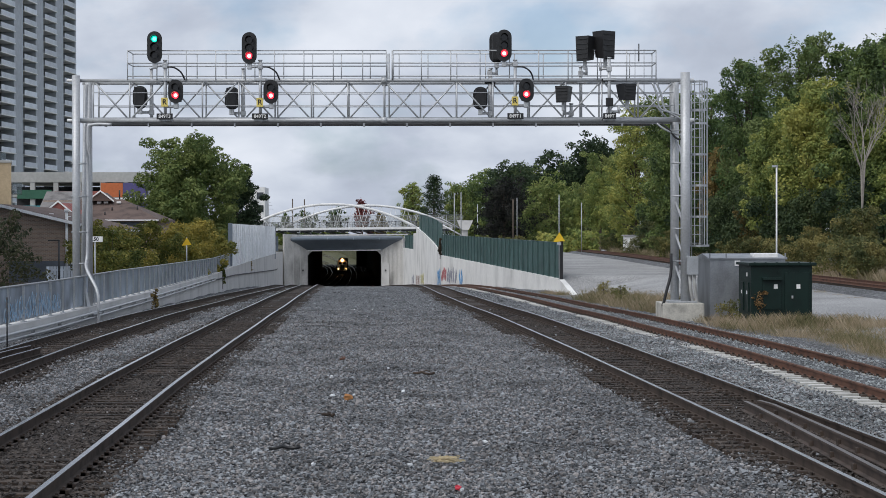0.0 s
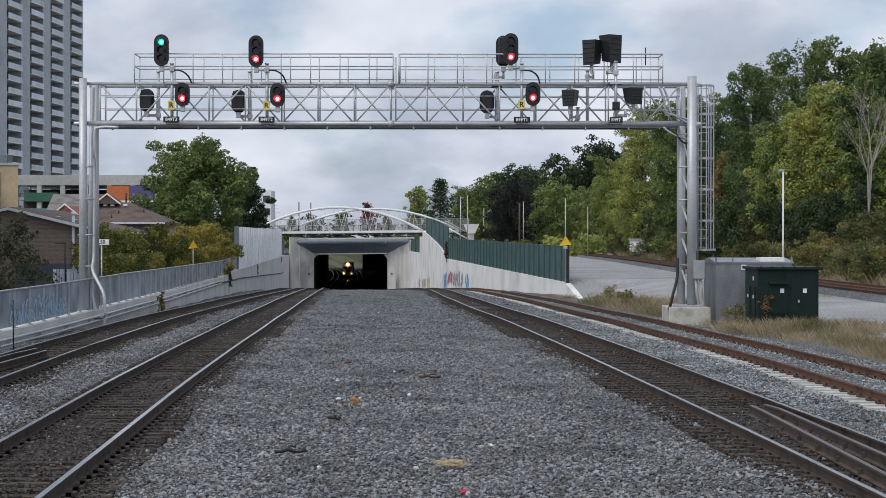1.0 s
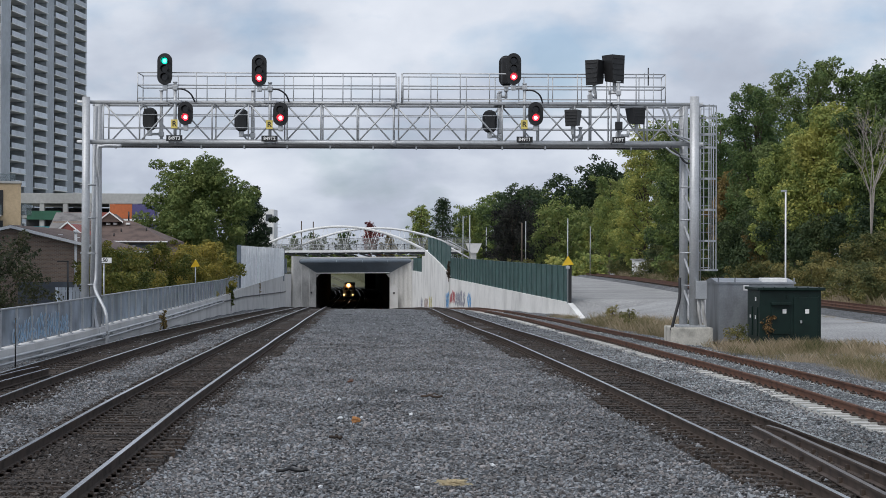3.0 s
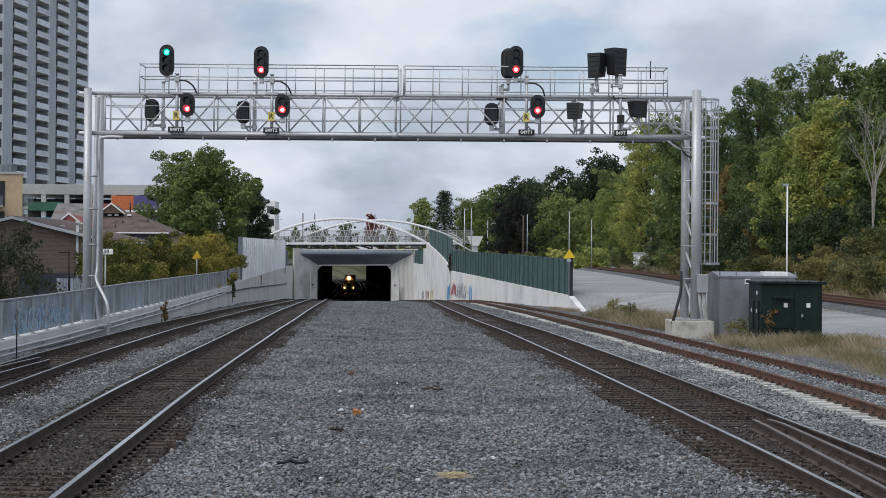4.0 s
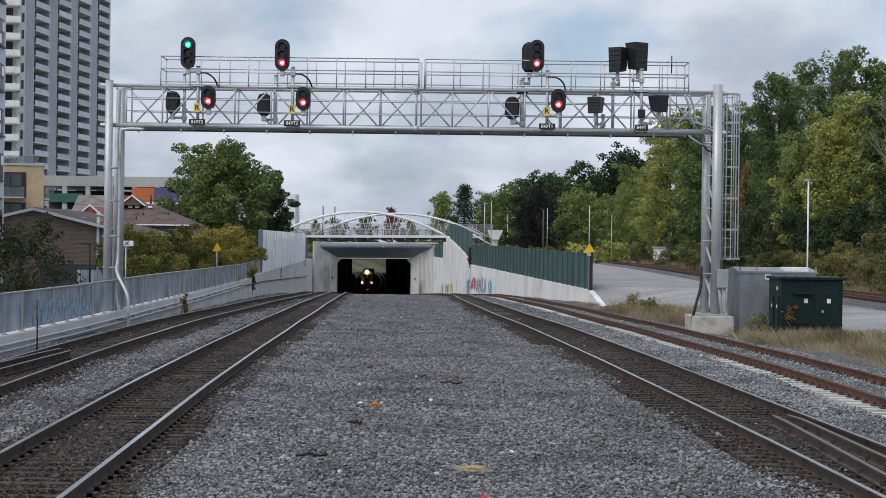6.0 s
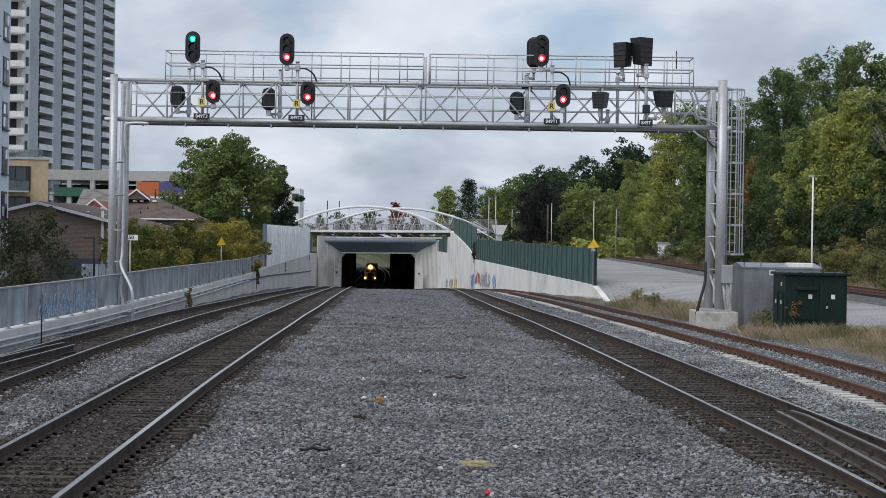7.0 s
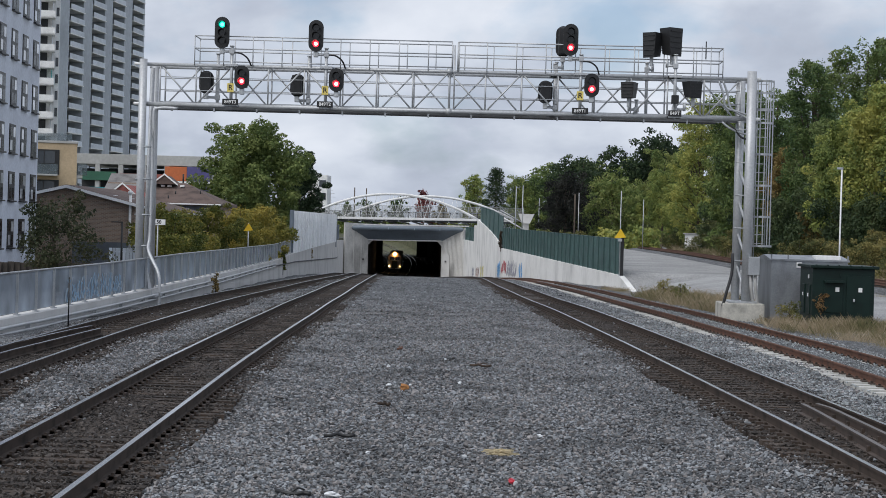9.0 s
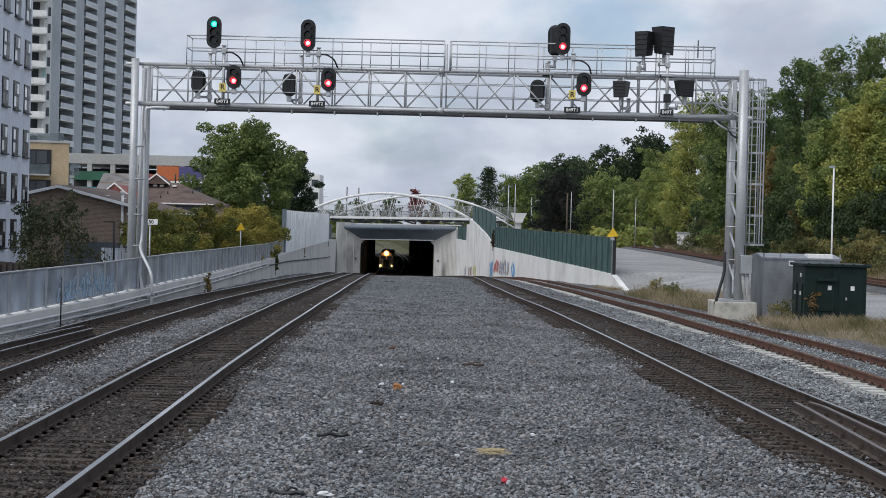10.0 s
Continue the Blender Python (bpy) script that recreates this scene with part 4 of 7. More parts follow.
GREEN = leaf_mat("maple_leaves", [(0.042, 0.067, 0.03), (0.099, 0.15, 0.051), (0.188, 0.249, 0.077), (0.315, 0.338, 0.119)])
MAPLE = leaf_mat("deep_maple_leaves", [(0.03, 0.05, 0.022), (0.07, 0.108, 0.036), (0.13, 0.18, 0.055), (0.22, 0.26, 0.085)])
COPPER = leaf_mat("copper_beech_leaves", [(0.008, 0.009, 0.008), (0.016, 0.018, 0.016), (0.028, 0.028, 0.024), (0.045, 0.05, 0.036)])
DARK = leaf_mat("dark_leaves", [(0.03, 0.059, 0.031), (0.059, 0.104, 0.042), (0.112, 0.169, 0.055), (0.174, 0.222, 0.081)])
OLIVE = leaf_mat("turning_leaves", [(0.067, 0.106, 0.042), (0.163, 0.22, 0.065), (0.286, 0.329, 0.094), (0.441, 0.425, 0.122)])
YELLOW = leaf_mat("yellowing_shrub_leaves", [(0.046, 0.069, 0.017), (0.109, 0.132, 0.03), (0.23, 0.215, 0.05), (0.42, 0.34, 0.075)])
RUSSET = leaf_mat("russet_leaves", [(0.065, 0.065, 0.026), (0.143, 0.117, 0.046), (0.234, 0.163, 0.058), (0.286, 0.221, 0.078)])
# deep green foliage; the belt undergrowth uses it as painted shade
SHADE = leaf_mat("deep_green_shade_leaves", [(0.016, 0.03, 0.018), (0.03, 0.054, 0.026), (0.055, 0.085, 0.036), (0.09, 0.12, 0.05)])
BROWNISH = leaf_mat("bronze_green_leaves", [(0.014, 0.022, 0.012), (0.032, 0.044, 0.022), (0.06, 0.07, 0.034), (0.11, 0.10, 0.05)])
MIXED = leaf_mat("mixed_undergrowth_leaves", [(0.04, 0.055, 0.025), (0.085, 0.105, 0.04), (0.17, 0.165, 0.06), (0.32, 0.27, 0.10)])
CREEPER = leaf_mat("dry_creeper_leaves", [(0.03, 0.025, 0.018), (0.07, 0.05, 0.035), (0.12, 0.085, 0.05)])
PURPLE = leaf_mat("purple_leaves", [(0.092, 0.032, 0.036), (0.182, 0.058, 0.066), (0.312, 0.104, 0.092)])


def stand(ob, spots):
    """Copies of a built tree; the first spot takes the original. Spots: x, y, z, turn and, where it differs, size."""
    for i, (x, y, z, turn, *size) in enumerate(spots):
        m = pose(x, y, z, 0, 0, turn) @ Matrix.Diagonal((*([size[0]] * 3 if size else (1, 1, 1)), 1))
        if i == 0:
            ob.matrix_basis = m
        else:
            copy_thing(ob, m)


M_GREYBARK = mat("pale_dead_wood", (0.30, 0.27, 0.24), 0.9, var=0.2, scale=2)


def planting():
    big = tree(13.1, 13.4, 1.0, 60000, 0.155, MAPLE, 3, "broad green maple tree with a full round crown", lobes=44)
    stand(big, [(-27.2, 203, -0.5, 20, 1.13)])
    deep = tree(16.0, 11.0, 1.0, 26000, 0.2, SHADE, 4, "deep green tree beside the noise barrier", lobes=26)
    stand(deep, [(-32.75, 300, -0.3, 0)])
    thin = tree(4.8, 4.6, 0.5, 5600, 0.08, BROWNISH, 5, "slim bronze-leaved tree behind the trackside fence", lobes=14)
    stand(thin, [(-17.75, 72, -0.3, 0, 0.9)])
    # shrub row behind the west fence
    shrub = tree(4.2, 5.2, 0.1, 9500, 0.085, YELLOW, 8, "yellow-green shrub in early autumn behind the fence", "shrub", 10, "shrub")
    stand(shrub, [(-17.12, 96, -0.5, 0), (-18.2, 104, -0.3, 80), (-18.3, 114.5, -0.1, 170), (-17.27, 122, 0.0, 250), (-17.26, 132, 0.1, 300), (-17.51, 140, -0.3, 40)])
    low = tree(2.8, 4.0, 0.0, 5200, 0.075, YELLOW, 9, "low yellowing shrub behind the fence", "shrub", 8, "shrub")
    stand(low, [(-16.17, 88, -0.4, 0), (-15.88, 92, -0.4, 60), (-17.4, 101, -0.3, 140), (-17.2, 120, 0.0, 200), (-17.3, 106, -0.5, 290), (-18.70, 101, -0.2, 110)])
    # the belt along the siding
    tall = tree(20.0, 8.6, 1.0, 42000, 0.12, DARK, 11, "tall dark green tree in the trackside belt", lobes=46)
    stand(tall, [(31.1, 150, 0.7, 0), (29.6, 166, 0.6, 130, 0.985), (28.6, 181, 0.5, 60, 0.89), (36.5, 172, 0.8, 210, 0.86), (35.2, 196, 0.5, 300, 0.8)])
    mix = tree(13.4, 7.4, 3.4, 34000, 0.115, OLIVE, 12, "yellow-green tree in the trackside belt", lobes=44)
    stand(mix, [(28.6, 147, 0.6, 0, 0.93), (30.2, 137, 0.7, 90, 1.17), (27.8, 292, 0.6, 200, 1.02), (32.6, 127, 0.8, 40, 1.0)])
    mid = tree(15.5, 8.4, 0.5, 34000, 0.125, GREEN, 14, "green tree in the trackside belt", lobes=44)
    stand(mid, [(32.9, 129, 1.0, 0, 1.13), (28.3, 204, 0.6, 75, 1.12), (30.5, 158, 0.0, 145, 0.72), (30.6, 318, 0.8, 215), (31.2, 178, 0.4, 290, 0.8), (36.0, 146, 0.8, 33, 1.1), (32.0, 230, 0.6, 170, 1.05)])
    lofty = tree(21.4, 10.5, 1.0, 32000, 0.15, OLIVE, 18, "tall spreading yellow-green tree in the trackside belt", lobes=50)
    stand(lofty, [(28.2, 243, 0.6, 0), (33.8, 262, 0.7, 120, 0.85)])
    rust = tree(11.6, 5.6, 0.4, 15000, 0.12, RUSSET, 15, "russet-brown leafed tree turning in autumn", lobes=24)
    stand(rust, [(28.1, 174, 0.6, 0), (27.4, 152, 0.4, 90, 0.55)])
    hedge = tree(4.6, 6.5, 0.0, 9500, 0.1, MIXED, 16, "bushy undergrowth at the foot of the trees", "shrub", 10, "shrub")
    stand(hedge, [(x, y, 0.7, a, k) for x, y, a, k in ((28.4, 118, 200, 0.9), (27.6, 128, 0, 0.7), (27.58, 191, 330, 1), (27.63, 217, 40, 1), (27.57, 251, 100, 1), (27.61, 304, 170, 1), (25.9, 106, 20, 0.5))])
    # added row of dark bushes whose leaf colour stands for the overhang's shade
    gloom = tree(6.4, 6.6, 0.0, 11000, 0.11, SHADE, 19, "undergrowth under the tall trees with shade put into its leaf colour", "shrub", 14, "shrub")
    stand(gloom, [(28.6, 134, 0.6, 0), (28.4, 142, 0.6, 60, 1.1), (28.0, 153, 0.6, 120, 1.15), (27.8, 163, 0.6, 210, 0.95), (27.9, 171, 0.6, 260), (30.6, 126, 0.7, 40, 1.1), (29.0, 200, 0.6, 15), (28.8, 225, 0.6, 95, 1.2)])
    weed = tree(2.4, 4.6, 0.0, 5200, 0.075, MIXED, 17, "yellowing weeds and brush along the siding", "shrub", 8, "shrub")
    stand(weed, [(x, y, 0.5, a) for x, y, a in ((26.4, 126, 0), (26.06, 151, 70), (26.03, 177, 140), (26.02, 197, 210), (25.94, 296, 280), (26.05, 113, 30), (25.99, 255, 300), (25.95, 106, 110), (25.78, 134, 200), (26.06, 180, 20), (26.15, 225, 75), (8.96, 206, 10), (6.28, 236, 90))])
    # far woods over the cutting
    far = tree(16.6, 15, 0.0, 20000, 0.24, SHADE, 21, "deep dark green tree in the far woods", lobes=40)
    stand(far, [(24.4, 450, 0.2, 140, 1.33), (35.0, 400, 0.0, 260, 1.18), (45.0, 460, -1, 300, 1.2), (20.0, 395, -1, 20, 0.95)])
    pale = tree(15, 13, 0.0, 12000, 0.25, GREEN, 22, "green tree in the far woods", lobes=40)
    stand(pale, [(22.2, 330, -1.2, 160), (30.9, 430, 0.5, 230, 1.36), (27.2, 345, -2, 120, 0.95), (11.0, 465, 0, 200, 1.15), (16.2, 480, 0, 33, 1.4), (37.0, 370, 0, 75, 1.1)])
    bright = tree(17, 9.5, 0.0, 9000, 0.24, OLIVE, 27, "light yellow-green tree in the far woods", lobes=34)
    stand(bright, [(-4.6, 470, 0.6, 0, 1.0), (7.2, 440, -0.3, 90), (32.0, 335, -1.5, 20, 0.85), (28.0, 325, -2, 130, 0.7)])
    copper = tree(14.6, 13.0, 0.0, 15000, 0.2, COPPER, 28, "very dark copper-leaved beech in the far woods", lobes=44)
    stand(copper, [(13.3, 322, -1.0, 0)])
    pine = thing("conifer", (0.9, 425, 0.0), "dark blue-green conifer in the far woods", "tree")
    rs, bm, blobs = np.random.RandomState(44), bmesh.new(), []
    tube(bm, (0, 0, -0.3), (0, 0, 16.5), 0.35, 8, 0.05)
    for i in range(110):
        z = 1.0 + 15.9 * (i / 109) ** 0.9
        reach = (0.4 + 5.0 * (1 - z / 17.6) ** 0.8) * rs.uniform(0.3, 1.05)
        a = i * 2.4
        c = np.array((math.cos(a) * reach, math.sin(a) * reach, z - 0.12 * reach))
        blobs.append((c, (1.15, 1.15, 0.6)))
        tube(bm, (0, 0, z + 0.2), tuple(c), 0.06, 4, 0.02)
    part("trunk", bm, M_BARK, pine)
    link("crown", crown_mesh("crown", blobs, 9000, 0.2, 45), SHADE, pine)
    scrub = tree(6, 9, 0.0, 3500, 0.3, OLIVE, 23, "low trees beside the cutting", "shrub", 10, "shrub")
    stand(scrub, [(9.4, 296, -1.6, 0, 0.75), (12.2, 288, -1.6, 90, 0.7), (15.29, 290, -1.6, 200, 0.8), (19.20, 280, -1, 10), (23.66, 270, -0.5, 50), (-32.70, 560, 1, 90), (-31.60, 600, 0.2, 20), (-43.57, 520, 0, 140), (-45.51, 600, -0.1, 140), (-17.89, 600, 1, 30), (-10.55, 520, 0, 30)])
    plum = tree(15.0, 8.6, 3, 6500, 0.22, PURPLE, 24, "purple-leaved tree beyond the bridge", lobes=12)
    stand(plum, [(-21.50, 560, 0, 0)])
    ball = tree(12.0, 8.8, 2, 4500, 0.26, DARK, 25, "round green tree beyond the bridge", lobes=14)
    stand(ball, [(-29.85, 560, 0, 0), (-39.78, 575, -0.9, 120), (-47.93, 590, -1.6, 220)])
    bronze = tree(10.4, 7.5, 2, 3500, 0.26, RUSSET, 26, "russet tree beyond the bridge", lobes=12)
    stand(bronze, [(-15.45, 560, 0, 0)])
    bare = thing("bare_tree", (29.4, 121, 0.8), "leafless grey tree at the edge of the woods", "tree")
    bm, rs = bmesh.new(), random.Random(5)
    def fork(p, d, L, r, depth):
        q = p + d * L
        tube(bm, p, q, r, 5, r * 0.6)
        if depth:
            for _ in range(3):
                e = (d + Vector((rs.uniform(-.7, .7), rs.uniform(-.7, .7), rs.uniform(-.1, .5)))).normalized()
                fork(q, e, L * rs.uniform(0.55, 0.8), r * 0.55, depth - 1)
    fork(Vector((0, 0, -0.3)), Vector((0, 0, 1)), 4.2, 0.14, 5)
    part("bough", bm, M_GREYBARK, bare)
    vine = tree(1.8, 0.8, 0.0, 900, 0.075, YELLOW, 25, "yellow-green vine hanging over the wall", "vine", 7, "vine")
    stand(vine, [(-15.65, 134, -0.75, 0)])
    weedy = tree(1.5, 0.55, 0.0, 300, 0.06, RUSSET, 26, "dead brown weed growing on the wall", "weed", 6, "weed")
    stand(weedy, [(-17.71, 175.5, -0.6, 0), (-12.13, 78.6, -0.7, 30)])


planting()


# ---- west side: fence, barrier, houses ----
def mesh_mat(name, colour, cover):
    """Woven wire: part steel, part open."""
    m = bpy.data.materials.new(name)
    m.use_nodes = True
    nt = m.node_tree
    n, l = nt.nodes.new, nt.links.new
    b = nt.nodes["Principled BSDF"]
    b.inputs["Metallic"].default_value, b.inputs["Roughness"].default_value = 0.2, 0.55
    geo = n("ShaderNodeNewGeometry")
    nz = n("ShaderNodeTexNoise"); nz.inputs["Scale"].default_value = 0.9; nz.inputs["Detail"].default_value = 5
    l(geo.outputs["Position"], nz.inputs["Vector"])
    r = n("ShaderNodeValToRGB")
    r.color_ramp.elements[0].position, r.color_ramp.elements[0].color = 0.3, (*[c * 0.6 for c in colour], 1)
    r.color_ramp.elements[1].position, r.color_ramp.elements[1].color = 0.7, (*[c * 1.35 for c in colour], 1)
    l(nz.outputs["Fac"], r.inputs[0]); l(r.outputs[0], b.inputs["Base Color"])
    tr = n("ShaderNodeBsdfTransparent")
    mix = n("ShaderNodeMixShader"); mix.inputs[0].default_value = cover
    l(tr.outputs[0], mix.inputs[1]); l(b.outputs[0], mix.inputs[2])
    l(mix.outputs[0], nt.nodes["Material Output"].inputs["Surface"])
    return m


M_MESH = mesh_mat("grey_wire_mesh", (0.42, 0.48, 0.55), 0.54)
M_GMESH = mesh_mat("green_wire_mesh", (0.058, 0.125, 0.118), 0.84)
M_GPOST = mat("green_post_paint", (0.045, 0.09, 0.085), 0.5, var=0.15, scale=2)


def quad_panel(parent, name, a, b, za, zb, ta, tb, material, thick=0.02):
    """An upright panel between two plan points, with its own foot and head levels."""
    a, b = Vector((*a, 0)), Vector((*b, 0))
    n = Vector((-(b - a).y, (b - a).x, 0)).normalized() * thick / 2
    v = []
    for s in (-1, 1):
        for p, z in ((a, za), (b, zb), (b, tb), (a, ta)):
            v.append((p.x + s * n.x, p.y + s * n.y, z))
    return raw(name, v, [(0, 1, 2, 3), (7, 6, 5, 4), (0, 4, 5, 1), (1, 5, 6, 2), (2, 6, 7, 3), (3, 7, 4, 0)], material, parent)


def west_fence():
    root = thing("fence", (0, 0, 0), "grey steel mesh fence with posts on a concrete wall", "fence")
    ys = list(np.arange(42.0, 150.1, 2.0))
    H = 1.12
    for i, y in enumerate(ys):
        x, z = WALL_L(y) - 0.2, TOP_L(y)
        part("post", boxed((x, y, z + H / 2), (0.06, 0.06, H + 0.04)), M_GALV, root)
        part("foot_plate", boxed((x, y, z + 0.015), (0.16, 0.16, 0.03)), M_GALV, root)
        if i + 1 < len(ys):
            y2 = ys[i + 1]
            x2, z2 = WALL_L(y2) - 0.2, TOP_L(y2)
            quad_panel(root, "mesh_panel", (x - 0.05, y), (x2 - 0.05, y2), z + 0.06, z2 + 0.06, z + H, z2 + H, M_MESH, 0.012)
            part("top_rail", tubed((x, y, z + H), (x2, y2, z2 + H), 0.03, 6), M_GALV, root)
    y = ys[0]
    x, z = WALL_L(y) - 0.2, TOP_L(y)
    part("end_post", tubed((x, y, z), (x, y, z + H + 0.06), 0.06, 10), M_GALV, root)
    part("stay", tubed((x, y, z + H * 0.85), (WALL_L(44) - 0.14, y + 1.9, z + 0.05), 0.02, 6), M_GALV, root)
    # pale scrawl on the mesh
    rs = random.Random(4)
    for i in range(70):
        y = 51.5 + i * 0.115
        x, z = WALL_L(y) - 0.185, TOP_L(y)
        h = rs.uniform(0.2, 0.7)
        pts = [(x, y + rs.uniform(-.15, .15), z + 0.08 + rs.uniform(0, 0.12) + h * k / 3) for k in range(4)]
        v, f = sweep(bent(pts, 4), [(-0.004, -0.03), (0.004, -0.03), (0.004, 0.03), (-0.004, 0.03)])
        raw("paint_stroke", v, f, M_SCRAWL if i % 3 else M_SCRAWL2, root, "pale blue sprayed paint")


M_SCRAWL = mat("pale_blue_spray", (0.26, 0.40, 0.54), 0.8, var=0.2, scale=4)
M_SCRAWL2 = mat("white_spray", (0.42, 0.48, 0.54), 0.8, var=0.2, scale=4)
west_fence()


def wall_pipes():
    root = thing("conduit_run", (0, 0, 0), "pair of pale conduits clipped along the concrete wall", "conduit")
    for k, drop in enumerate((0.2, 0.36)):
        pts = [(WALL_L(42.3) + 0.16, 42.2 + k * 0.25, -0.2), (WALL_L(42.3) + 0.16, 42.3 + k * 0.25, TOP_L(43) - drop - 0.15)]
        pts += [(WALL_L(y) + 0.14, y, TOP_L(y) - drop) for y in np.arange(43, 125, 4.0)]
        pipe("conduit", pts, 0.045, M_ALU, root, 3)
    pts = [(WALL_L(y) + 0.1, y, TOP_L(min(y, 150)) - 0.3 - max(0, y - 120) * 0.014) for y in np.arange(118, 262, 8.0)]
    pipe("cable", pts, 0.05, M_RUBBER, root, 2)
    for y in np.arange(46, 122, 4.0):
        part("clip", boxed((WALL_L(y) + 0.1, y, TOP_L(y) - 0.28), (0.12, 0.04, 0.22)), M_ALU, root)
    stake = thing("marker_stake", (-11.27, 47.45, 0.0), "thin dark marker stake beside the track", "stake")
    part("stake", tubed((0, 0, -0.1), (0, 0, 1.35), 0.02, 6), M_BLACK, stake)


wall_pipes()


def noise_barrier():
    root = thing("noise_barrier", (0, 0, 0), "pale corrugated metal noise barrier on the wall", "barrier")
    y, i = 150.0, 0
    while y < 226.9:
        y2 = min(y + 5.5, 227.0)
        v, f, n = [], [], 22
        for k in range(n + 1):
            yy = y + (y2 - y) * k / n
            x = WALL_L(yy) - 0.2 + (0.32 if (k // 6) % 2 else -0.1)
            v += [(x, yy, TOP_L(yy)), (x, yy, 3.95 + 0.0015 * (yy - 150)), (x - 0.06, yy, 3.95 + 0.0015 * (yy - 150)), (x - 0.06, yy, TOP_L(yy))]
        for k in range(n):
            f += [(k * 4 + j, k * 4 + (j + 1) % 4, k * 4 + 4 + (j + 1) % 4, k * 4 + 4 + j) for j in range(4)]
        f += [(3, 2, 1, 0), (n * 4, n * 4 + 1, n * 4 + 2, n * 4 + 3)]
        raw("panel", v, f, M_CORR, root)
        y = y2
    part("end_post", boxed((WALL_L(150) - 0.25, 149.9, 2.2), (0.35, 0.25, 3.6), 0.02), MATS_HOOD, root, "blue-grey end post")
    part("end_post", boxed((WALL_L(230) - 0.3, 229, 2.0), (0.9, 1.0, 4.2), 0.02), MATS_HOOD, root, "blue-grey end post")


M_CORR = mat("pale_corrugated_metal", (0.88, 0.90, 0.92), 0.5, metal=0.0, var=0.1, scale=0.4)
noise_barrier()


def warning_sign(at, drop, label, mast=0.0, size=1.0):
    root = thing("warning_sign", at, label, "sign")
    v = [(-0.42 * size, 0, -0.3 * size), (0.42 * size, 0, -0.22 * size), (0.02, 0, 0.42 * size)]
    v = v + [(x, 0.02, z) for x, _, z in v]
    raw("panel", v, [(0, 1, 2), (5, 4, 3), (0, 3, 4, 1), (1, 4, 5, 2), (2, 5, 3, 0)], M_SIGN, root)
    part("pole", tubed((0, 0.05, -drop), (0, 0.05, 0.3 + mast), 0.035, 8), M_GALV, root)
    if mast:
        part("lamp_box", boxed((0, 0.0, -0.42), (0.28, 0.2, 0.2), 0.02), M_GALV, root)


M_SIGN = mat("yellow_sign_paint", (0.78, 0.50, 0.02), 0.5, var=0.1, scale=3)
warning_sign((-15.32, 112.00, 2.55), 3.0, "yellow triangular sign standing among shrubs", size=0.72)
warning_sign((9.23, 127.50, 2.76), 3.0, "yellow triangular sign on a slim grey mast", 2.8)


def milepost():
    root = thing("milepost_sign", (-13.41, 71.00, 2.84), "white mile board with black figures on a post", "sign")
    part("board", boxed((0, 0, 0), (0.72, 0.02, 0.22), 0.004), M_WHITE, root)
    lettering("figures", "8.50", 0.2, (0.03, -0.014, 0), M_BLACK, root)
    part("post", tubed((0.05, 0.04, -2.7), (0.05, 0.04, 0.1), 0.03, 8), M_GALV, root)


milepost()



def brick_mat():
    """Brown stretcher-bond brickwork with paler joints."""
    m = bpy.data.materials.new("brown_brick")
    m.use_nodes = True
    nt = m.node_tree
    n, l = nt.nodes.new, nt.links.new
    b = nt.nodes["Principled BSDF"]
    geo, sep, com, add = n("ShaderNodeNewGeometry"), n("ShaderNodeSeparateXYZ"), n("ShaderNodeCombineXYZ"), n("ShaderNodeMath")
    l(geo.outputs["Position"], sep.inputs[0]); l(sep.outputs[0], add.inputs[0]); l(sep.outputs[1], add.inputs[1])
    l(add.outputs[0], com.inputs[0]); l(sep.outputs[2], com.inputs[1])
    tex = n("ShaderNodeTexBrick")
    tex.inputs["Scale"].default_value, tex.inputs["Row Height"].default_value, tex.inputs["Mortar Size"].default_value = 2.1, 0.17, 0.028
    tex.inputs["Color1"].default_value, tex.inputs["Color2"].default_value = (0.34, 0.235, 0.17, 1), (0.22, 0.15, 0.11, 1)
    tex.inputs["Mortar"].default_value = (0.36, 0.31, 0.26, 1)
    l(com.outputs[0], tex.inputs["Vector"]); l(tex.outputs["Color"], b.inputs["Base Color"])
    bp = n("ShaderNodeBump"); bp.inputs["Distance"].default_value = 0.006; bp.invert = True
    l(tex.outputs["Fac"], bp.inputs["Height"]); l(bp.outputs[0], b.inputs["Normal"])
    b.inputs["Roughness"].default_value = 0.88
    return m


M_BRICK = brick_mat()
M_ROOF = mat("brown_shingles", (0.125, 0.088, 0.075), 0.9, var=0.3, scale=1.2, bump=0.02, bump_scale=9)
M_GREYROOF = mat("weathered_grey_shingles", (0.20, 0.19, 0.185), 0.9, var=0.25, scale=1.4, bump=0.02, bump_scale=9)
M_REDROOF = mat("red_shingles", (0.30, 0.10, 0.085), 0.85, var=0.25, scale=1.5)
M_TRIM = mat("white_trim", (0.84, 0.84, 0.83), 0.55, var=0.08, scale=1)
M_GLASS = mat("dark_window_glass", (0.035, 0.042, 0.05), 0.08, var=0.3, scale=0.4, spec=0.8)
M_SIDING = mat("blue_grey_siding", (0.115, 0.13, 0.15), 0.7, var=0.15, scale=1)
M_PALE = mat("pale_blue_grey_stucco", (0.70, 0.74, 0.82), 0.85, var=0.07, scale=0.5)
M_TOWER = mat("grey_tower_concrete", (0.45, 0.485, 0.525), 0.85, var=0.1, scale=0.08)
M_BALC = mat("pale_balcony_panel", (0.64, 0.69, 0.75), 0.6, var=0.1, scale=0.3, per_object=0.18)
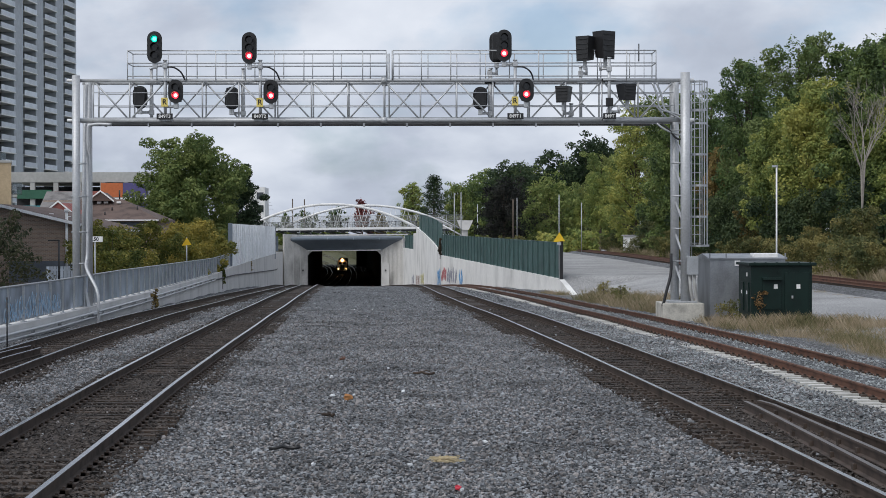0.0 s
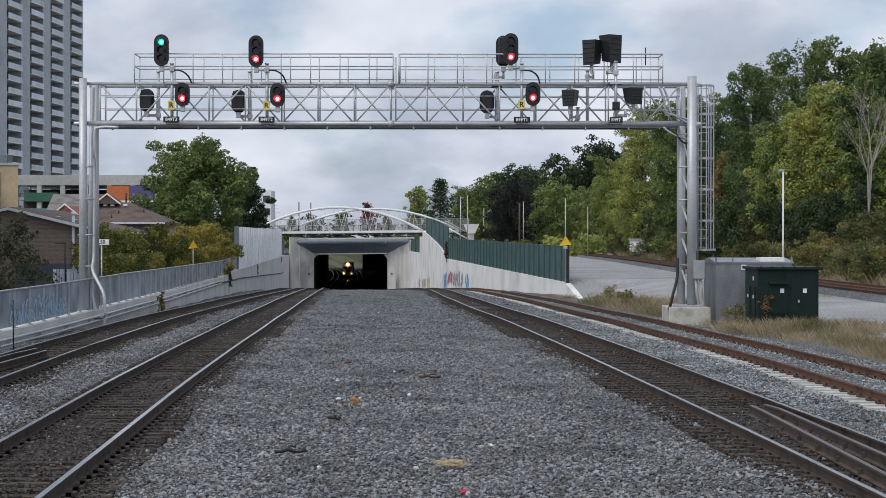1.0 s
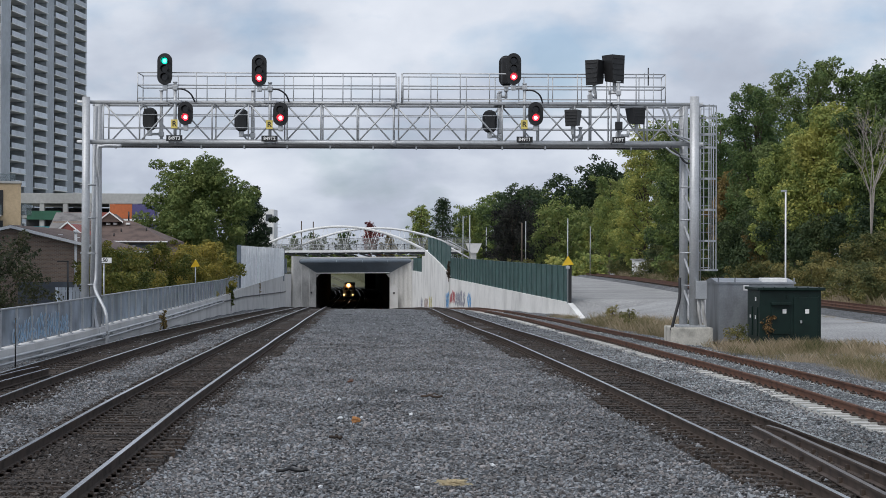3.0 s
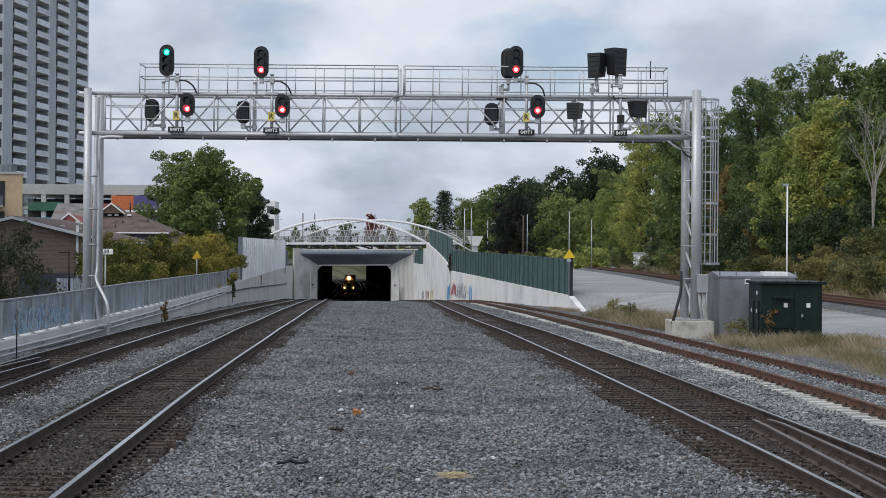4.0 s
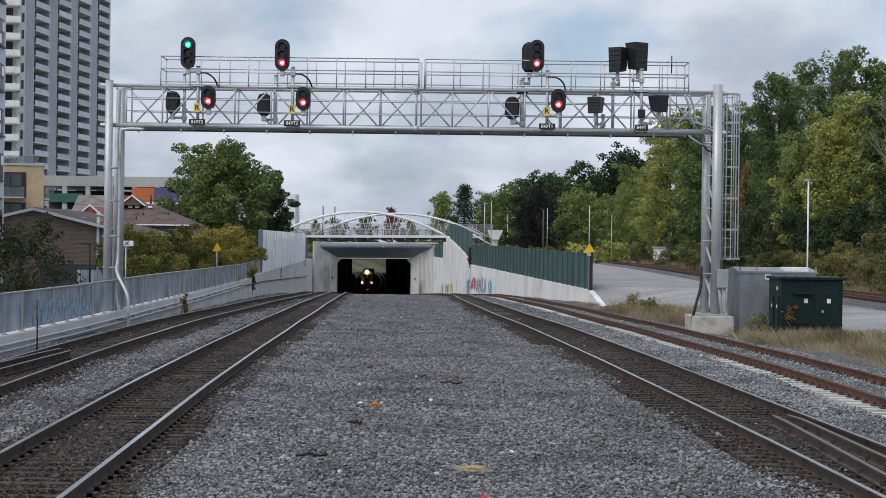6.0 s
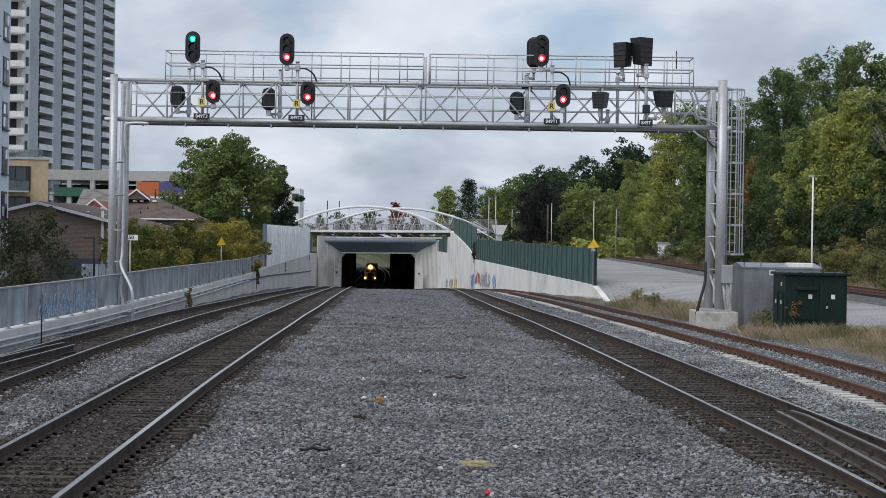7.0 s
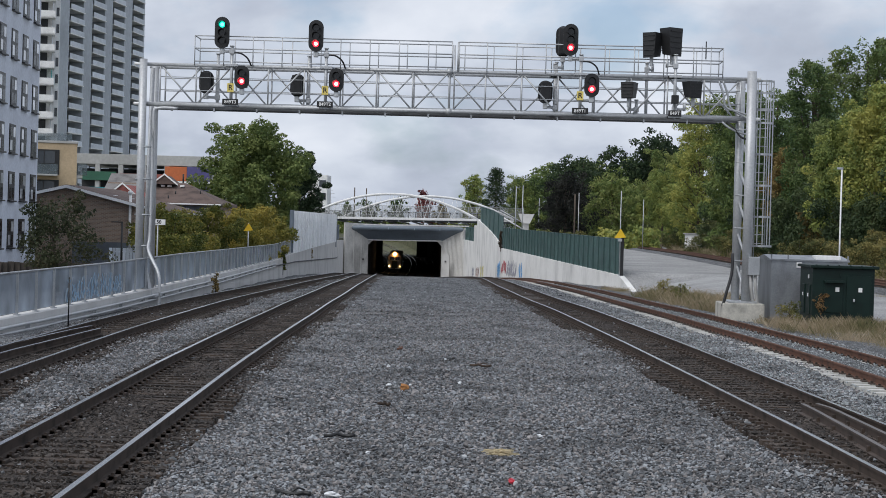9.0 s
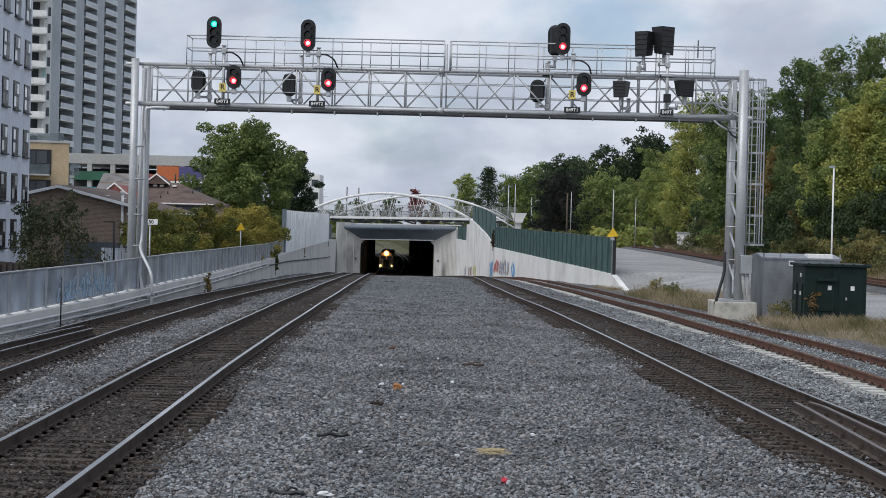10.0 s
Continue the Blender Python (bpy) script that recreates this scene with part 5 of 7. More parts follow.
# near-black tone paints in the shade of balcony and garage recesses
M_RECESS = mat("painted_shade_recess", (0.055, 0.058, 0.064), 0.85, var=0.2, scale=0.3)
M_BEIGE = mat("beige_stucco", (0.50, 0.385, 0.25), 0.85, var=0.1, scale=0.4)
M_WOOD = mat("weathered_fence_wood", (0.06, 0.05, 0.043), 0.9, var=0.3, scale=1.5, per_object=0.2)
M_GAR = mat("garage_concrete", (0.43, 0.43, 0.42), 0.85, var=0.1, scale=0.2)
M_ORANGE = mat("orange_panel", (0.50, 0.135, 0.045), 0.6, var=0.08, scale=0.3)
M_PURPLE = mat("purple_panel", (0.085, 0.075, 0.21), 0.6, var=0.1, scale=0.3)
M_GPANEL = mat("green_panel", (0.03, 0.12, 0.075), 0.6, var=0.1, scale=0.3)
M_TEAL = mat("teal_panel", (0.05, 0.26, 0.30), 0.6, var=0.1, scale=0.3)


def gable_house():
    root = thing("house", (-26.7, 111.5, -0.4), "brown brick house with a low gabled roof and white eaves", "house")
    w, e, r, L = 5.45, 3.82, 5.14, 15.0
    v = [(-w, 0, 0), (w, 0, 0), (w, 0, e), (0, 0, r), (-w, 0, e)]
    v += [(x, L, z) for x, _, z in v]
    raw("wall", v, [(0, 1, 2, 3, 4), (9, 8, 7, 6, 5), (1, 6, 7, 2), (0, 4, 9, 5), (0, 5, 6, 1)], M_BRICK, root)
    for s in (-1, 1):
        q = [(0, -0.5, r + 0.05), (s * (w + 0.6), -0.5, e - 0.1), (s * (w + 0.6), L + 0.5, e - 0.1), (0, L + 0.5, r + 0.05)]
        q += [(x, y, z + 0.16) for x, y, z in q]
        f = [(0, 1, 2, 3), (7, 6, 5, 4), (0, 4, 5, 1), (1, 5, 6, 2), (2, 6, 7, 3), (3, 7, 4, 0)]
        raw("roof", q, f, M_ROOF, root, "brown shingled roof slope")
        b = [(0, -0.56, r + 0.0), (s * (w + 0.62), -0.56, e - 0.15), (s * (w + 0.62), -0.5, e - 0.15), (0, -0.5, r)]
        b += [(x, y, z + 0.19) for x, y, z in b]
        raw("fascia", b, f, M_TRIM, root, "white eave board")
    part("gutter", boxed((w + 0.62, L / 2, e - 0.1), (0.12, L, 0.12), 0.02), M_TRIM, root)
    part("lower_panel", boxed((w * 0.52, -0.06, 0.9), (w * 0.9, 0.1, 1.8)), M_SIDING, root, "blue-grey lower siding")
    part("vent_pipe", tubed((4.0, -0.2, 1.2), (4.0, -0.2, 4.9), 0.09, 8), M_TRIM, root)
    part("vent_cap", tubed((4.0, -0.2, 4.85), (4.0, -0.2, 5.05), 0.15, 8), M_TRIM, root)
    for k in range(3):
        part("roof_vent", boxed((2.2 + k * 0.6, 3 + k * 2.5, 4.75 - 0.16 * k), (0.5, 0.8, 0.1), 0.02), M_TRIM, root)


def hip_house():
    cx, hw, e, r, L = -26.3, 4.66, 4.65, 6.35, 9.0
    root = thing("house", (cx, 142, -0.4), "house with a brown hipped roof and a small red gable", "house")
    part("wall", boxed((0, L / 2, e / 2), (hw * 2 - 0.8, L - 0.8, e)), M_BRICK, root)
    part("frieze", boxed((0, 0.36, e - 0.5), (hw * 2 - 1.0, 0.1, 0.7)), M_SIDING, root, "dark grey siding under the eaves")
    v = [(-hw, 0, e), (hw, 0, e), (hw, L, e), (-hw, L, e), (-2.4, L / 2, r), (1.0, L / 2, r)]
    v += [(-hw, 0, e - 0.2), (hw, 0, e - 0.2), (hw, L, e - 0.2), (-hw, L, e - 0.2)]
    raw("roof", v, [(0, 1, 5, 4), (1, 2, 5), (2, 3, 4, 5), (3, 0, 4), (0, 6, 7, 1), (1, 7, 8, 2), (2, 8, 9, 3), (3, 9, 6, 0), (9, 8, 7, 6)], M_ROOF, root, "brown shingled hipped roof")
    part("gutter", boxed((0, -0.08, e - 0.06), (hw * 2, 0.12, 0.1), 0.02), M_TRIM, root)
    board = [(0, 1, 2, 3), (7, 6, 5, 4), (0, 4, 5, 1), (1, 5, 6, 2), (2, 6, 7, 3), (3, 7, 4, 0)]
    # a brown gable on the ridge and a red-roofed wing in front
    for dx, y0, y1, z, s, rise, m in ((-0.52, 3.0, 6.0, r - 0.15, 0.95, 0.72, M_ROOF), (-2.5, -4.0, 2.0, 4.85, 1.35, 1.1, M_REDROOF)):
        g = [(dx - s, y0, z), (dx + s, y0, z), (dx, y0, z + rise), (dx - s, y1, z), (dx + s, y1, z), (dx, y1, z + rise)]
        d = raw("gable_roof", g, [(0, 1, 2), (5, 4, 3), (1, 4, 5, 2), (0, 2, 5, 3), (0, 3, 4, 1)], m, root, "small gabled roof with white edges")
        for sg in (-1, 1):
            b = [(dx, y0 - 0.1, z + rise + 0.02), (dx + sg * (s + 0.15), y0 - 0.1, z - 0.1), (dx + sg * (s + 0.15), y0, z - 0.1), (dx, y0, z + rise + 0.02)]
            b += [(x, y, zz + 0.13) for x, y, zz in b]
            raw("barge_board", b, board, M_TRIM, d)
    part("wing_wall", boxed((-2.5, -1.0, 2.42), (2.5, 5.6, 4.84)), M_BRICK, root)
    v = [(-6.0, 4.8, 5.4), (-2.3, 4.8, 5.4), (-2.3, 8.2, 7.1), (-6.0, 8.2, 7.1)]
    v += [(x, y, z - 0.25) for x, y, z in v]
    raw("rear_roof", v, board, M_GREYROOF, root, "weathered grey shingled rear roof")
    part("rear_wall", boxed((-4.2, 7.2, 3.2), (3.4, 1.6, 6.2)), M_BRICK, root)
    part("stack_pipe", tubed((0.75, 4.6, r - 0.1), (0.75, 4.6, r + 0.75), 0.07, 6), M_BLACK, root)
    for x in (-0.7, -0.15, 0.9):
        part("roof_vent", boxed((x, 3.4, r - 0.28), (0.32, 0.3, 0.16), 0.02), M_TRIM, root, "white roof vent")
    for x, y in ((0.6, 2.0), (2.6, 2.2), (0.2, 1.0)):
        part("soil_vent", tubed((x, y, e + (r - e) * y / 4.5 - 0.1), (x, y, e + (r - e) * y / 4.5 + 0.25), 0.06, 6), M_BLACK, root)
    for k in range(5):
        x = -hw * 0.6 + k * 1.5
        w = part("window", boxed((x, 0.3, e - 0.62), (0.7, 0.1, 0.5), 0.02), M_TRIM, root)
        part("pane", boxed((x, 0.24, e - 0.62), (0.58, 0.05, 0.4)), M_GLASS, w)


gable_house()
hip_house()


def white_shed():
    root = thing("shed", (27.36, 238, 0.2), "small white shed half hidden in the undergrowth", "shed")
    part("wall", boxed((0, 1.2, 1.25), (2.6, 2.4, 2.7), 0.02), M_TRIM, root)
    part("roof", boxed((0, 1.2, 2.68), (3.0, 2.8, 0.16), 0.03), M_GAR, root, "flat grey roof")
    part("door", boxed((0.4, -0.03, 1.0), (0.85, 0.06, 2.0), 0.01), M_GAR, root)


white_shed()


def yard_things():
    root = thing("board_fence", (0, 0, 0), "weathered dark wooden board fence behind the steel fence", "fence")
    for i in range(66):
        x, y = -14.6 - i * 0.24, 80 - i * 0.12
        part("board", boxed((x, y, 0.1 + 0.02 * (i % 3)), (0.27, 0.04, 1.6)), M_WOOD, root)
    lamp = thing("lamp_post", (-19.17, 92.00, 0.99), "black yard lamp post with a flat arm", "lamp post")
    part("post", tubed((0, 0, -1.2), (0, 0, 1.75), 0.05, 8), M_BLACK, lamp)
    part("arm", boxed((-0.25, 0, 1.75), (0.6, 0.1, 0.06), 0.01), M_BLACK, lamp)
    shed = thing("garden_fence", (-20.27, 98.00, 1.24), "white painted garden fence", "fence")
    for i in range(9):
        part("picket", boxed((-0.75 + i * 0.19, 0, -0.7), (0.16, 0.03, 1.5)), M_BALC, shed)
    part("rail", boxed((0, 0.04, -0.15), (1.7, 0.04, 0.08)), M_BALC, shed)


yard_things()


def white_block():
    """Apartment house whose long face runs away beside the line."""
    root = thing("apartment_building", (-27.9, 110, -0.4), "pale blue-grey apartment building with dark framed windows", "building")
    ang = math.atan2(0.068, 1.0)
    root.matrix_basis = pose(-28.3, 110, -0.4, 0, 0, math.degrees(ang))
    L, D, H = 34.0, 16.0, 21.0
    part("wall", boxed((-D / 2, -L / 2, H / 2), (D, L, H)), M_PALE, root)
    part("parapet", boxed((-D / 2, -L / 2, H + 0.1), (D + 0.2, L + 0.2, 0.25), 0.02), M_TRIM, root)
    for fl in range(7):
        top = 3.1 + 2.73 * fl
        for k in range(9):
            y = -1.5 - k * 3.25
            w = part("window", boxed((0.0, y, top - 0.8), (0.1, 1.7, 1.65), 0.015), M_BLACK, root, "black framed sash window")
            for s in (-0.4, 0.4):
                part("pane", boxed((0.045, y + s, top - 0.42), (0.03, 0.58, 0.58)), M_PANE if (s > 0) == ((fl + k) % 3 > 0) else M_DARKPANE, w)
                part("pane", boxed((0.04, y + s, top - 1.2), (0.03, 0.58, 0.58)), M_PANE if s < 0 and (fl * 2 + k) % 4 else M_DARKPANE, w)
            part("sill", boxed((0.08, y, top - 1.68), (0.2, 1.85, 0.08), 0.01), M_BLACK, w)


M_DARKPANE = mat("dark_sash_glass", (0.012, 0.013, 0.016), 0.25, var=0.3, scale=0.4, spec=0.15)
M_PANE = mat("bright_window_glass", (0.78, 0.80, 0.83), 0.1, var=0.3, scale=0.6, spec=0.8)
white_block()


M_GLASSRAIL = mesh_mat("clear_glass_rail", (0.16, 0.20, 0.22), 0.42)


def beige_block():
    x = -39.93
    root = thing("apartment_building", (x, 170, -0.5), "beige stucco low-rise block with glazed balconies", "building", turn=14)
    H = 9.98 + 0.5
    part("wall", boxed((-7, 7, H / 2), (14, 14, H)), M_BEIGE, root)
    part("coping", boxed((-7, 7, H + 0.05), (14.2, 14.2, 0.22), 0.02), M_GAR, root)
    part("roof_rail", boxed((-7, 0.6, H + 0.5), (13, 0.04, 0.8)), M_GLASSRAIL, root, "clear glass roof rail")
    for fl in range(3):
        z = H - 1.9 - fl * 2.9
        w = part("window", boxed((-3.1, -0.02, z), (2.9, 0.1, 2.4), 0.02), M_BLACK, root)
        part("pane", boxed((-3.6, -0.06, z), (0.95, 0.06, 2.1)), M_GLASS, w)
        part("pane", boxed((-2.55, -0.06, z), (0.95, 0.06, 2.1)), M_GLASS, w)
        b = part("balcony", boxed((-3.2, -0.6, z - 1.25), (2.8, 1.3, 0.15), 0.02), M_GAR, root)
        part("balustrade", boxed((-3.2, -1.22, z - 0.7), (2.8, 0.05, 1.0)), M_GLASSRAIL, b)
        part("top_rail", boxed((-3.2, -1.22, z - 0.18), (2.8, 0.07, 0.06)), M_BLACK, b)
        part("side_balcony", boxed((0.5, 1.2, z - 0.6), (1.0, 2.0, 1.1), 0.02), M_GLASSRAIL, root)


beige_block()


def parking_garage():
    x0, x1, y = -62.29, -40.91, 262
    root = thing("parking_garage", (x0, y, -0.5), "concrete parking garage with coloured panels", "building")
    W, H = x1 - x0, 12.27 + 0.5
    part("floor_slab", boxed((W / 2, 10, H - 0.75), (W, 20, 1.5), 0.03), M_GAR, root)
    for k, z in enumerate((H - 3.4, H - 6.4, H - 9.4)):
        part("floor_slab", boxed((W / 2, 10, z), (W, 19.4, 0.5)), M_GAR, root)
    # set well forward and coloured dark to paint the shade inside the decks
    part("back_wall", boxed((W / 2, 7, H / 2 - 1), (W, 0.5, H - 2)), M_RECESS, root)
    for k in range(7):
        part("column", boxed((0.4 + k * (W - 0.8) / 6, 0.4, H / 2), (0.7, 0.7, H - 0.4), 0.02), M_GAR, root)
    def panel(u0, u1, z0, z1, m, label):
        part("panel", boxed(((u0 + u1) / 2, -0.1, (z0 + z1) / 2), (u1 - u0, 0.2, z1 - z0), 0.01), m, root, label)
    d = 262 / 3150.0
    panel(20 * d, 80 * d, H - 3.9, H - 2.6, M_GPANEL, "green metal panel")
    panel(20 * d, 80 * d, H - 6.4, H - 4.9, M_TEAL, "teal metal panel")
    panel(85 * d, 165 * d, H - 3.8, H - 2.8, M_REDROOF, "dark red metal panel")
    panel(167 * d, 206 * d, H - 3.7, H - 1.6, M_ORANGE, "orange metal panel")
    panel(206.3 * d, 250 * d, H - 3.7, H - 1.6, M_PURPLE, "purple metal panel")
    panel(167 * d, 250 * d, H - 4.1, H - 3.75, M_TRIM, "white strip")
    panel(167 * d, 222 * d, H - 6.6, H - 4.15, M_ORANGE, "orange metal panel")
    panel(222.3 * d, 250 * d, H - 6.6, H - 4.15, M_PURPLE, "purple metal panel")


parking_garage()


def tower():
    """High-rise: the long face runs away from the line with four balcony stacks."""
    root = thing("apartment_tower", (-98.49, 400, -1), "tall grey concrete apartment tower with stacked balconies", "building", turn=84.5)
    W, D, N, P = 64.8, 22.0, 27, 2.84
    H = N * P
    part("wall", boxed((W / 2, D / 2 + 3.4, H / 2), (W - 0.2, D, H)), M_RECESS, root, "set-back wall behind the balconies, shade put into its colour")
    part("end_wall", boxed((-0.4, D / 2 + 1.0, H / 2), (0.8, D, H)), M_TOWER, root)
    for a, b in ((0.0, 6.1), (16.3, 22.5), (32.3, 38.0), (48.1, 54.2), (64.3, 65.2)):
        part("pier", boxed(((a + b) / 2, 1.7, H / 2), (b - a, 3.4, H)), M_TOWER, root)
        if b - a > 2:
            part("pier_joint", boxed((b - 0.5, -0.03, H / 2), (0.25, 0.08, H)), M_BALC, root)
    part("roof", boxed((W / 2, D / 2, H + 1), (W, D, 2)), M_TOWER, root)
    for fl in range(3, N):
        z = fl * P + 0.35
        for a, b in ((6.1, 16.3), (22.5, 32.3), (38.0, 48.1), (54.2, 64.3)):
            x, bw = (a + b) / 2, b - a
            bal = part("balcony", boxed((x, 1.4, z), (bw, 3.6, 0.22)), M_TRIM, root)
            part("balustrade", boxed((x - 0.25, -0.36, z + 0.66), (bw - 0.5, 0.08, 1.1)), M_BALC, bal)
            part("end_panel", boxed((b - 0.15, 1.6, z + 1.45), (0.3, 3.2, 2.5)), M_TOWER, bal)
            part("window", boxed((x - bw * 0.1, 3.36, z + 1.2), (bw * 0.7, 0.08, 2.2)), M_BLACK, bal)


def white_tower():
    """A nearer high-rise whose balconied flank shows left of the grey tower."""
    root = thing("apartment_tower", (-73.9, 300, -1), "pale concrete apartment tower with deep white balcony bands", "building", turn=15)
    N, P = 17, 2.84
    H = N * P
    part("wall", boxed((-13, 12, H / 2), (26, 20, H)), M_TRIM, root)
    part("roof", boxed((-13, 12, H + 0.4), (26.4, 20.4, 0.8), 0.05), M_TOWER, root)
    part("recess_wall", boxed((-4.2, 1.94, H / 2), (4.4, 0.12, H - 0.4)), M_RECESS, root, "wall behind the balconies with shade painted into its colour")
    for fl in range(4, N):
        z = fl * P + 0.5
        bal = part("balcony", boxed((-3.6, 0.6, z), (5.6, 2.8, 0.22)), M_TRIM, root)
        part("balustrade", boxed((-3.6, -0.75, z + 0.5), (5.6, 0.1, 1.2)), M_TRIM, bal)
        part("side_panel", boxed((-1.2, 0.6, z + 1.4), (0.12, 2.4, 2.4)), M_TEALGLASS if fl == 9 else M_TOWER, bal)
        win = part("window", boxed((-0.35, 1.97, z + 1.2), (0.45, 0.1, 1.5)), M_BLACK, root, "narrow dark window")
        part("pane", boxed((-0.35, 1.91, z + 1.2), (0.33, 0.05, 1.36)), M_GLASS, win)


M_TEALGLASS = mat("teal_glass", (0.06, 0.30, 0.32), 0.2, var=0.15, scale=0.5)
white_tower()


tower()


def far_building():
    root = thing("apartment_building", (-41.32, 420, -1), "white mid-rise block behind the maple tree", "building")
    H = 14.25 + 1
    part("wall", boxed((0, 5, H / 2), (4.6, 10, H)), M_TRIM, root)
    for k in range(4):
        part("window", boxed((1.2, -0.05, H - 2 - 3 * k), (1.6, 0.15, 1.6)), M_GLASS, root)


far_building()


# ---- bridge over the portal ----
def bridge():
    root = thing("arch_bridge", (0, 364, 0), "white tied-arch footbridge over the underpass", "bridge")
    def arch(y, a, b, peak, r):
        n = 26
        pts = []
        for i in range(n + 1):
            t = i / n
            pts.append((a[0] + (b[0] - a[0]) * t, y, a[1] + (b[1] - a[1]) * t + (peak - (a[1] + b[1]) / 2) * (1 - (2 * t - 1) ** 2)))
        v, f = sweep(pts, round_profile(r, 10))
        raw("arch_rib", v, f, M_WHITE, root, smooth=True)
        return pts
    x0, x1, u0, u1, z0 = -38.2, -2.83, -31.75, 4.74, 4.2
    front = arch(0, (x0, 4.1), (x1, 4.5), 9.26, 0.27)
    back = arch(14, (u0, 4.25), (u1, 4.7), 9.22, 0.25)
    def beam(name, y, a, b, z, h, material, wide=0.5):
        v = [(x, y + dy, zz + dz) for x, zz in ((a, z), (b, z + 0.38)) for dy, dz in ((-wide / 2, -h / 2), (wide / 2, -h / 2), (wide / 2, h / 2), (-wide / 2, h / 2))]
        return raw(name, v, [(0, 1, 2, 3), (7, 6, 5, 4), (0, 4, 5, 1), (1, 5, 6, 2), (2, 6, 7, 3), (3, 7, 4, 0)], material, root)
    beam("deck_beam", 0, x0, x1, z0 - 0.12, 0.42, M_WHITE)
    beam("deck_beam", 14, u0, u1, z0 - 0.12, 0.42, M_WHITE)
    v = [(x0, 0.3, z0 - 0.75), (x1, 0.3, z0 - 0.4), (u1, 13.7, z0 - 0.35), (u0, 13.7, z0 - 0.7)]
    v += [(x, y, z + 0.35) for x, y, z in v]
    raw("deck", v, [(3, 2, 1, 0), (4, 5, 6, 7), (0, 1, 5, 4), (1, 2, 6, 5), (2, 3, 7, 6), (3, 0, 4, 7)], M_DECK, root, "dark steel deck tray")
    for i in range(13):
        x = x0 + 1.2 + i * (x1 - x0 - 2) / 13
        part("outrigger", tubed((x, 0.2, z0 - 0.4), (x + 2.2, 4.5, z0 - 1.05), 0.16, 6), M_ALU, root)
    for pts, y, zd in ((front, 0, z0), (back, 14, z0)):
        for i in range(3, len(pts) - 4, 2):
            q = pts[i + 1]
            foot = (q[0], y, zd + 0.3)
            part("hanger", tubed((pts[i][0] + 0.2, y, pts[i][2]), foot, 0.05, 5), M_WHITE, root)
            part("hanger", tubed((pts[i + 2][0] - 0.2, y, pts[i + 2][2]), foot, 0.05, 5), M_WHITE, root)
    for y, a, b, h, m in ((0.9, x0, x1, 1.25, M_RUBBER), (13.0, u0 - 3, u1 + 2, 2.7, M_GALV)):
        rail_root = part("railing", tubed((a, y, z0 + h), (b, y, z0 + h + 0.3), 0.05, 6), M_GALV, root)
        part("mesh", boxed(((a + b) / 2, y, z0 + h / 2 + 0.15), (b - a, 0.02, h)), M_RAILMESH, rail_root)
        part("mid_rail", tubed((a, y, z0 + h * 0.55), (b, y, z0 + h * 0.55 + 0.3), 0.03, 6), M_GALV, rail_root)
        for i in range(26):
            x = a + (b - a) * i / 25
            part("baluster", tubed((x, y, z0), (x, y, z0 + h + 0.3 * i / 25), 0.055 if h < 2 else 0.04, 5), m, rail_root)
            if h < 2:
                part("lamp_bracket", boxed((x, y - 0.1, z0 + h + 0.3 * i / 25 - 0.05), (0.28, 0.25, 0.16)), M_RUBBER, rail_root)
    # ramp and stair down the east bank
    for k, lift in ((0, 0), (1, 0), (0, 1.3), (1, 1.3)):
        part("ramp_beam", tubed((2.0, 5 + k * 4, 5.3 + lift), (6.6, 5 + k * 4, 2.8 + lift), 0.14 if not lift else 0.07, 6), M_WHITE if not lift else M_ALU, root)
    v = [(2.0, 5, 5.2), (6.6, 5, 2.7), (6.6, 9, 2.7), (2.0, 9, 5.2)]
    v += [(x, y, z + 0.25) for x, y, z in v]
    raw("ramp", v, [(3, 2, 1, 0), (4, 5, 6, 7), (0, 1, 5, 4), (1, 2, 6, 5), (2, 3, 7, 6), (3, 0, 4, 7)], M_CONC_D, root, "concrete ramp slab")
    v = [(6.4, 6, 4.0), (8.0, 6, 4.0), (8.9, 6, 6.0), (5.6, 6, 6.0)]
    v += [(x, 10, z) for x, y, z in v]
    raw("landing", v, [(0, 1, 2, 3), (7, 6, 5, 4), (0, 4, 5, 1), (1, 5, 6, 2), (2, 6, 7, 3), (3, 7, 4, 0)], M_CONC_D, root, "grey concrete landing head")
    part("landing_pier", boxed((7.2, 8, 1.8), (1.2, 2.5, 4.4), 0.05), M_CONC_D, root)


M_DECK = mat("dark_deck_steel", (0.05, 0.052, 0.056), 0.6, var=0.2, scale=0.5)
M_RAILMESH = mesh_mat("pale_rail_mesh", (0.40, 0.40, 0.38), 0.16)
bridge()


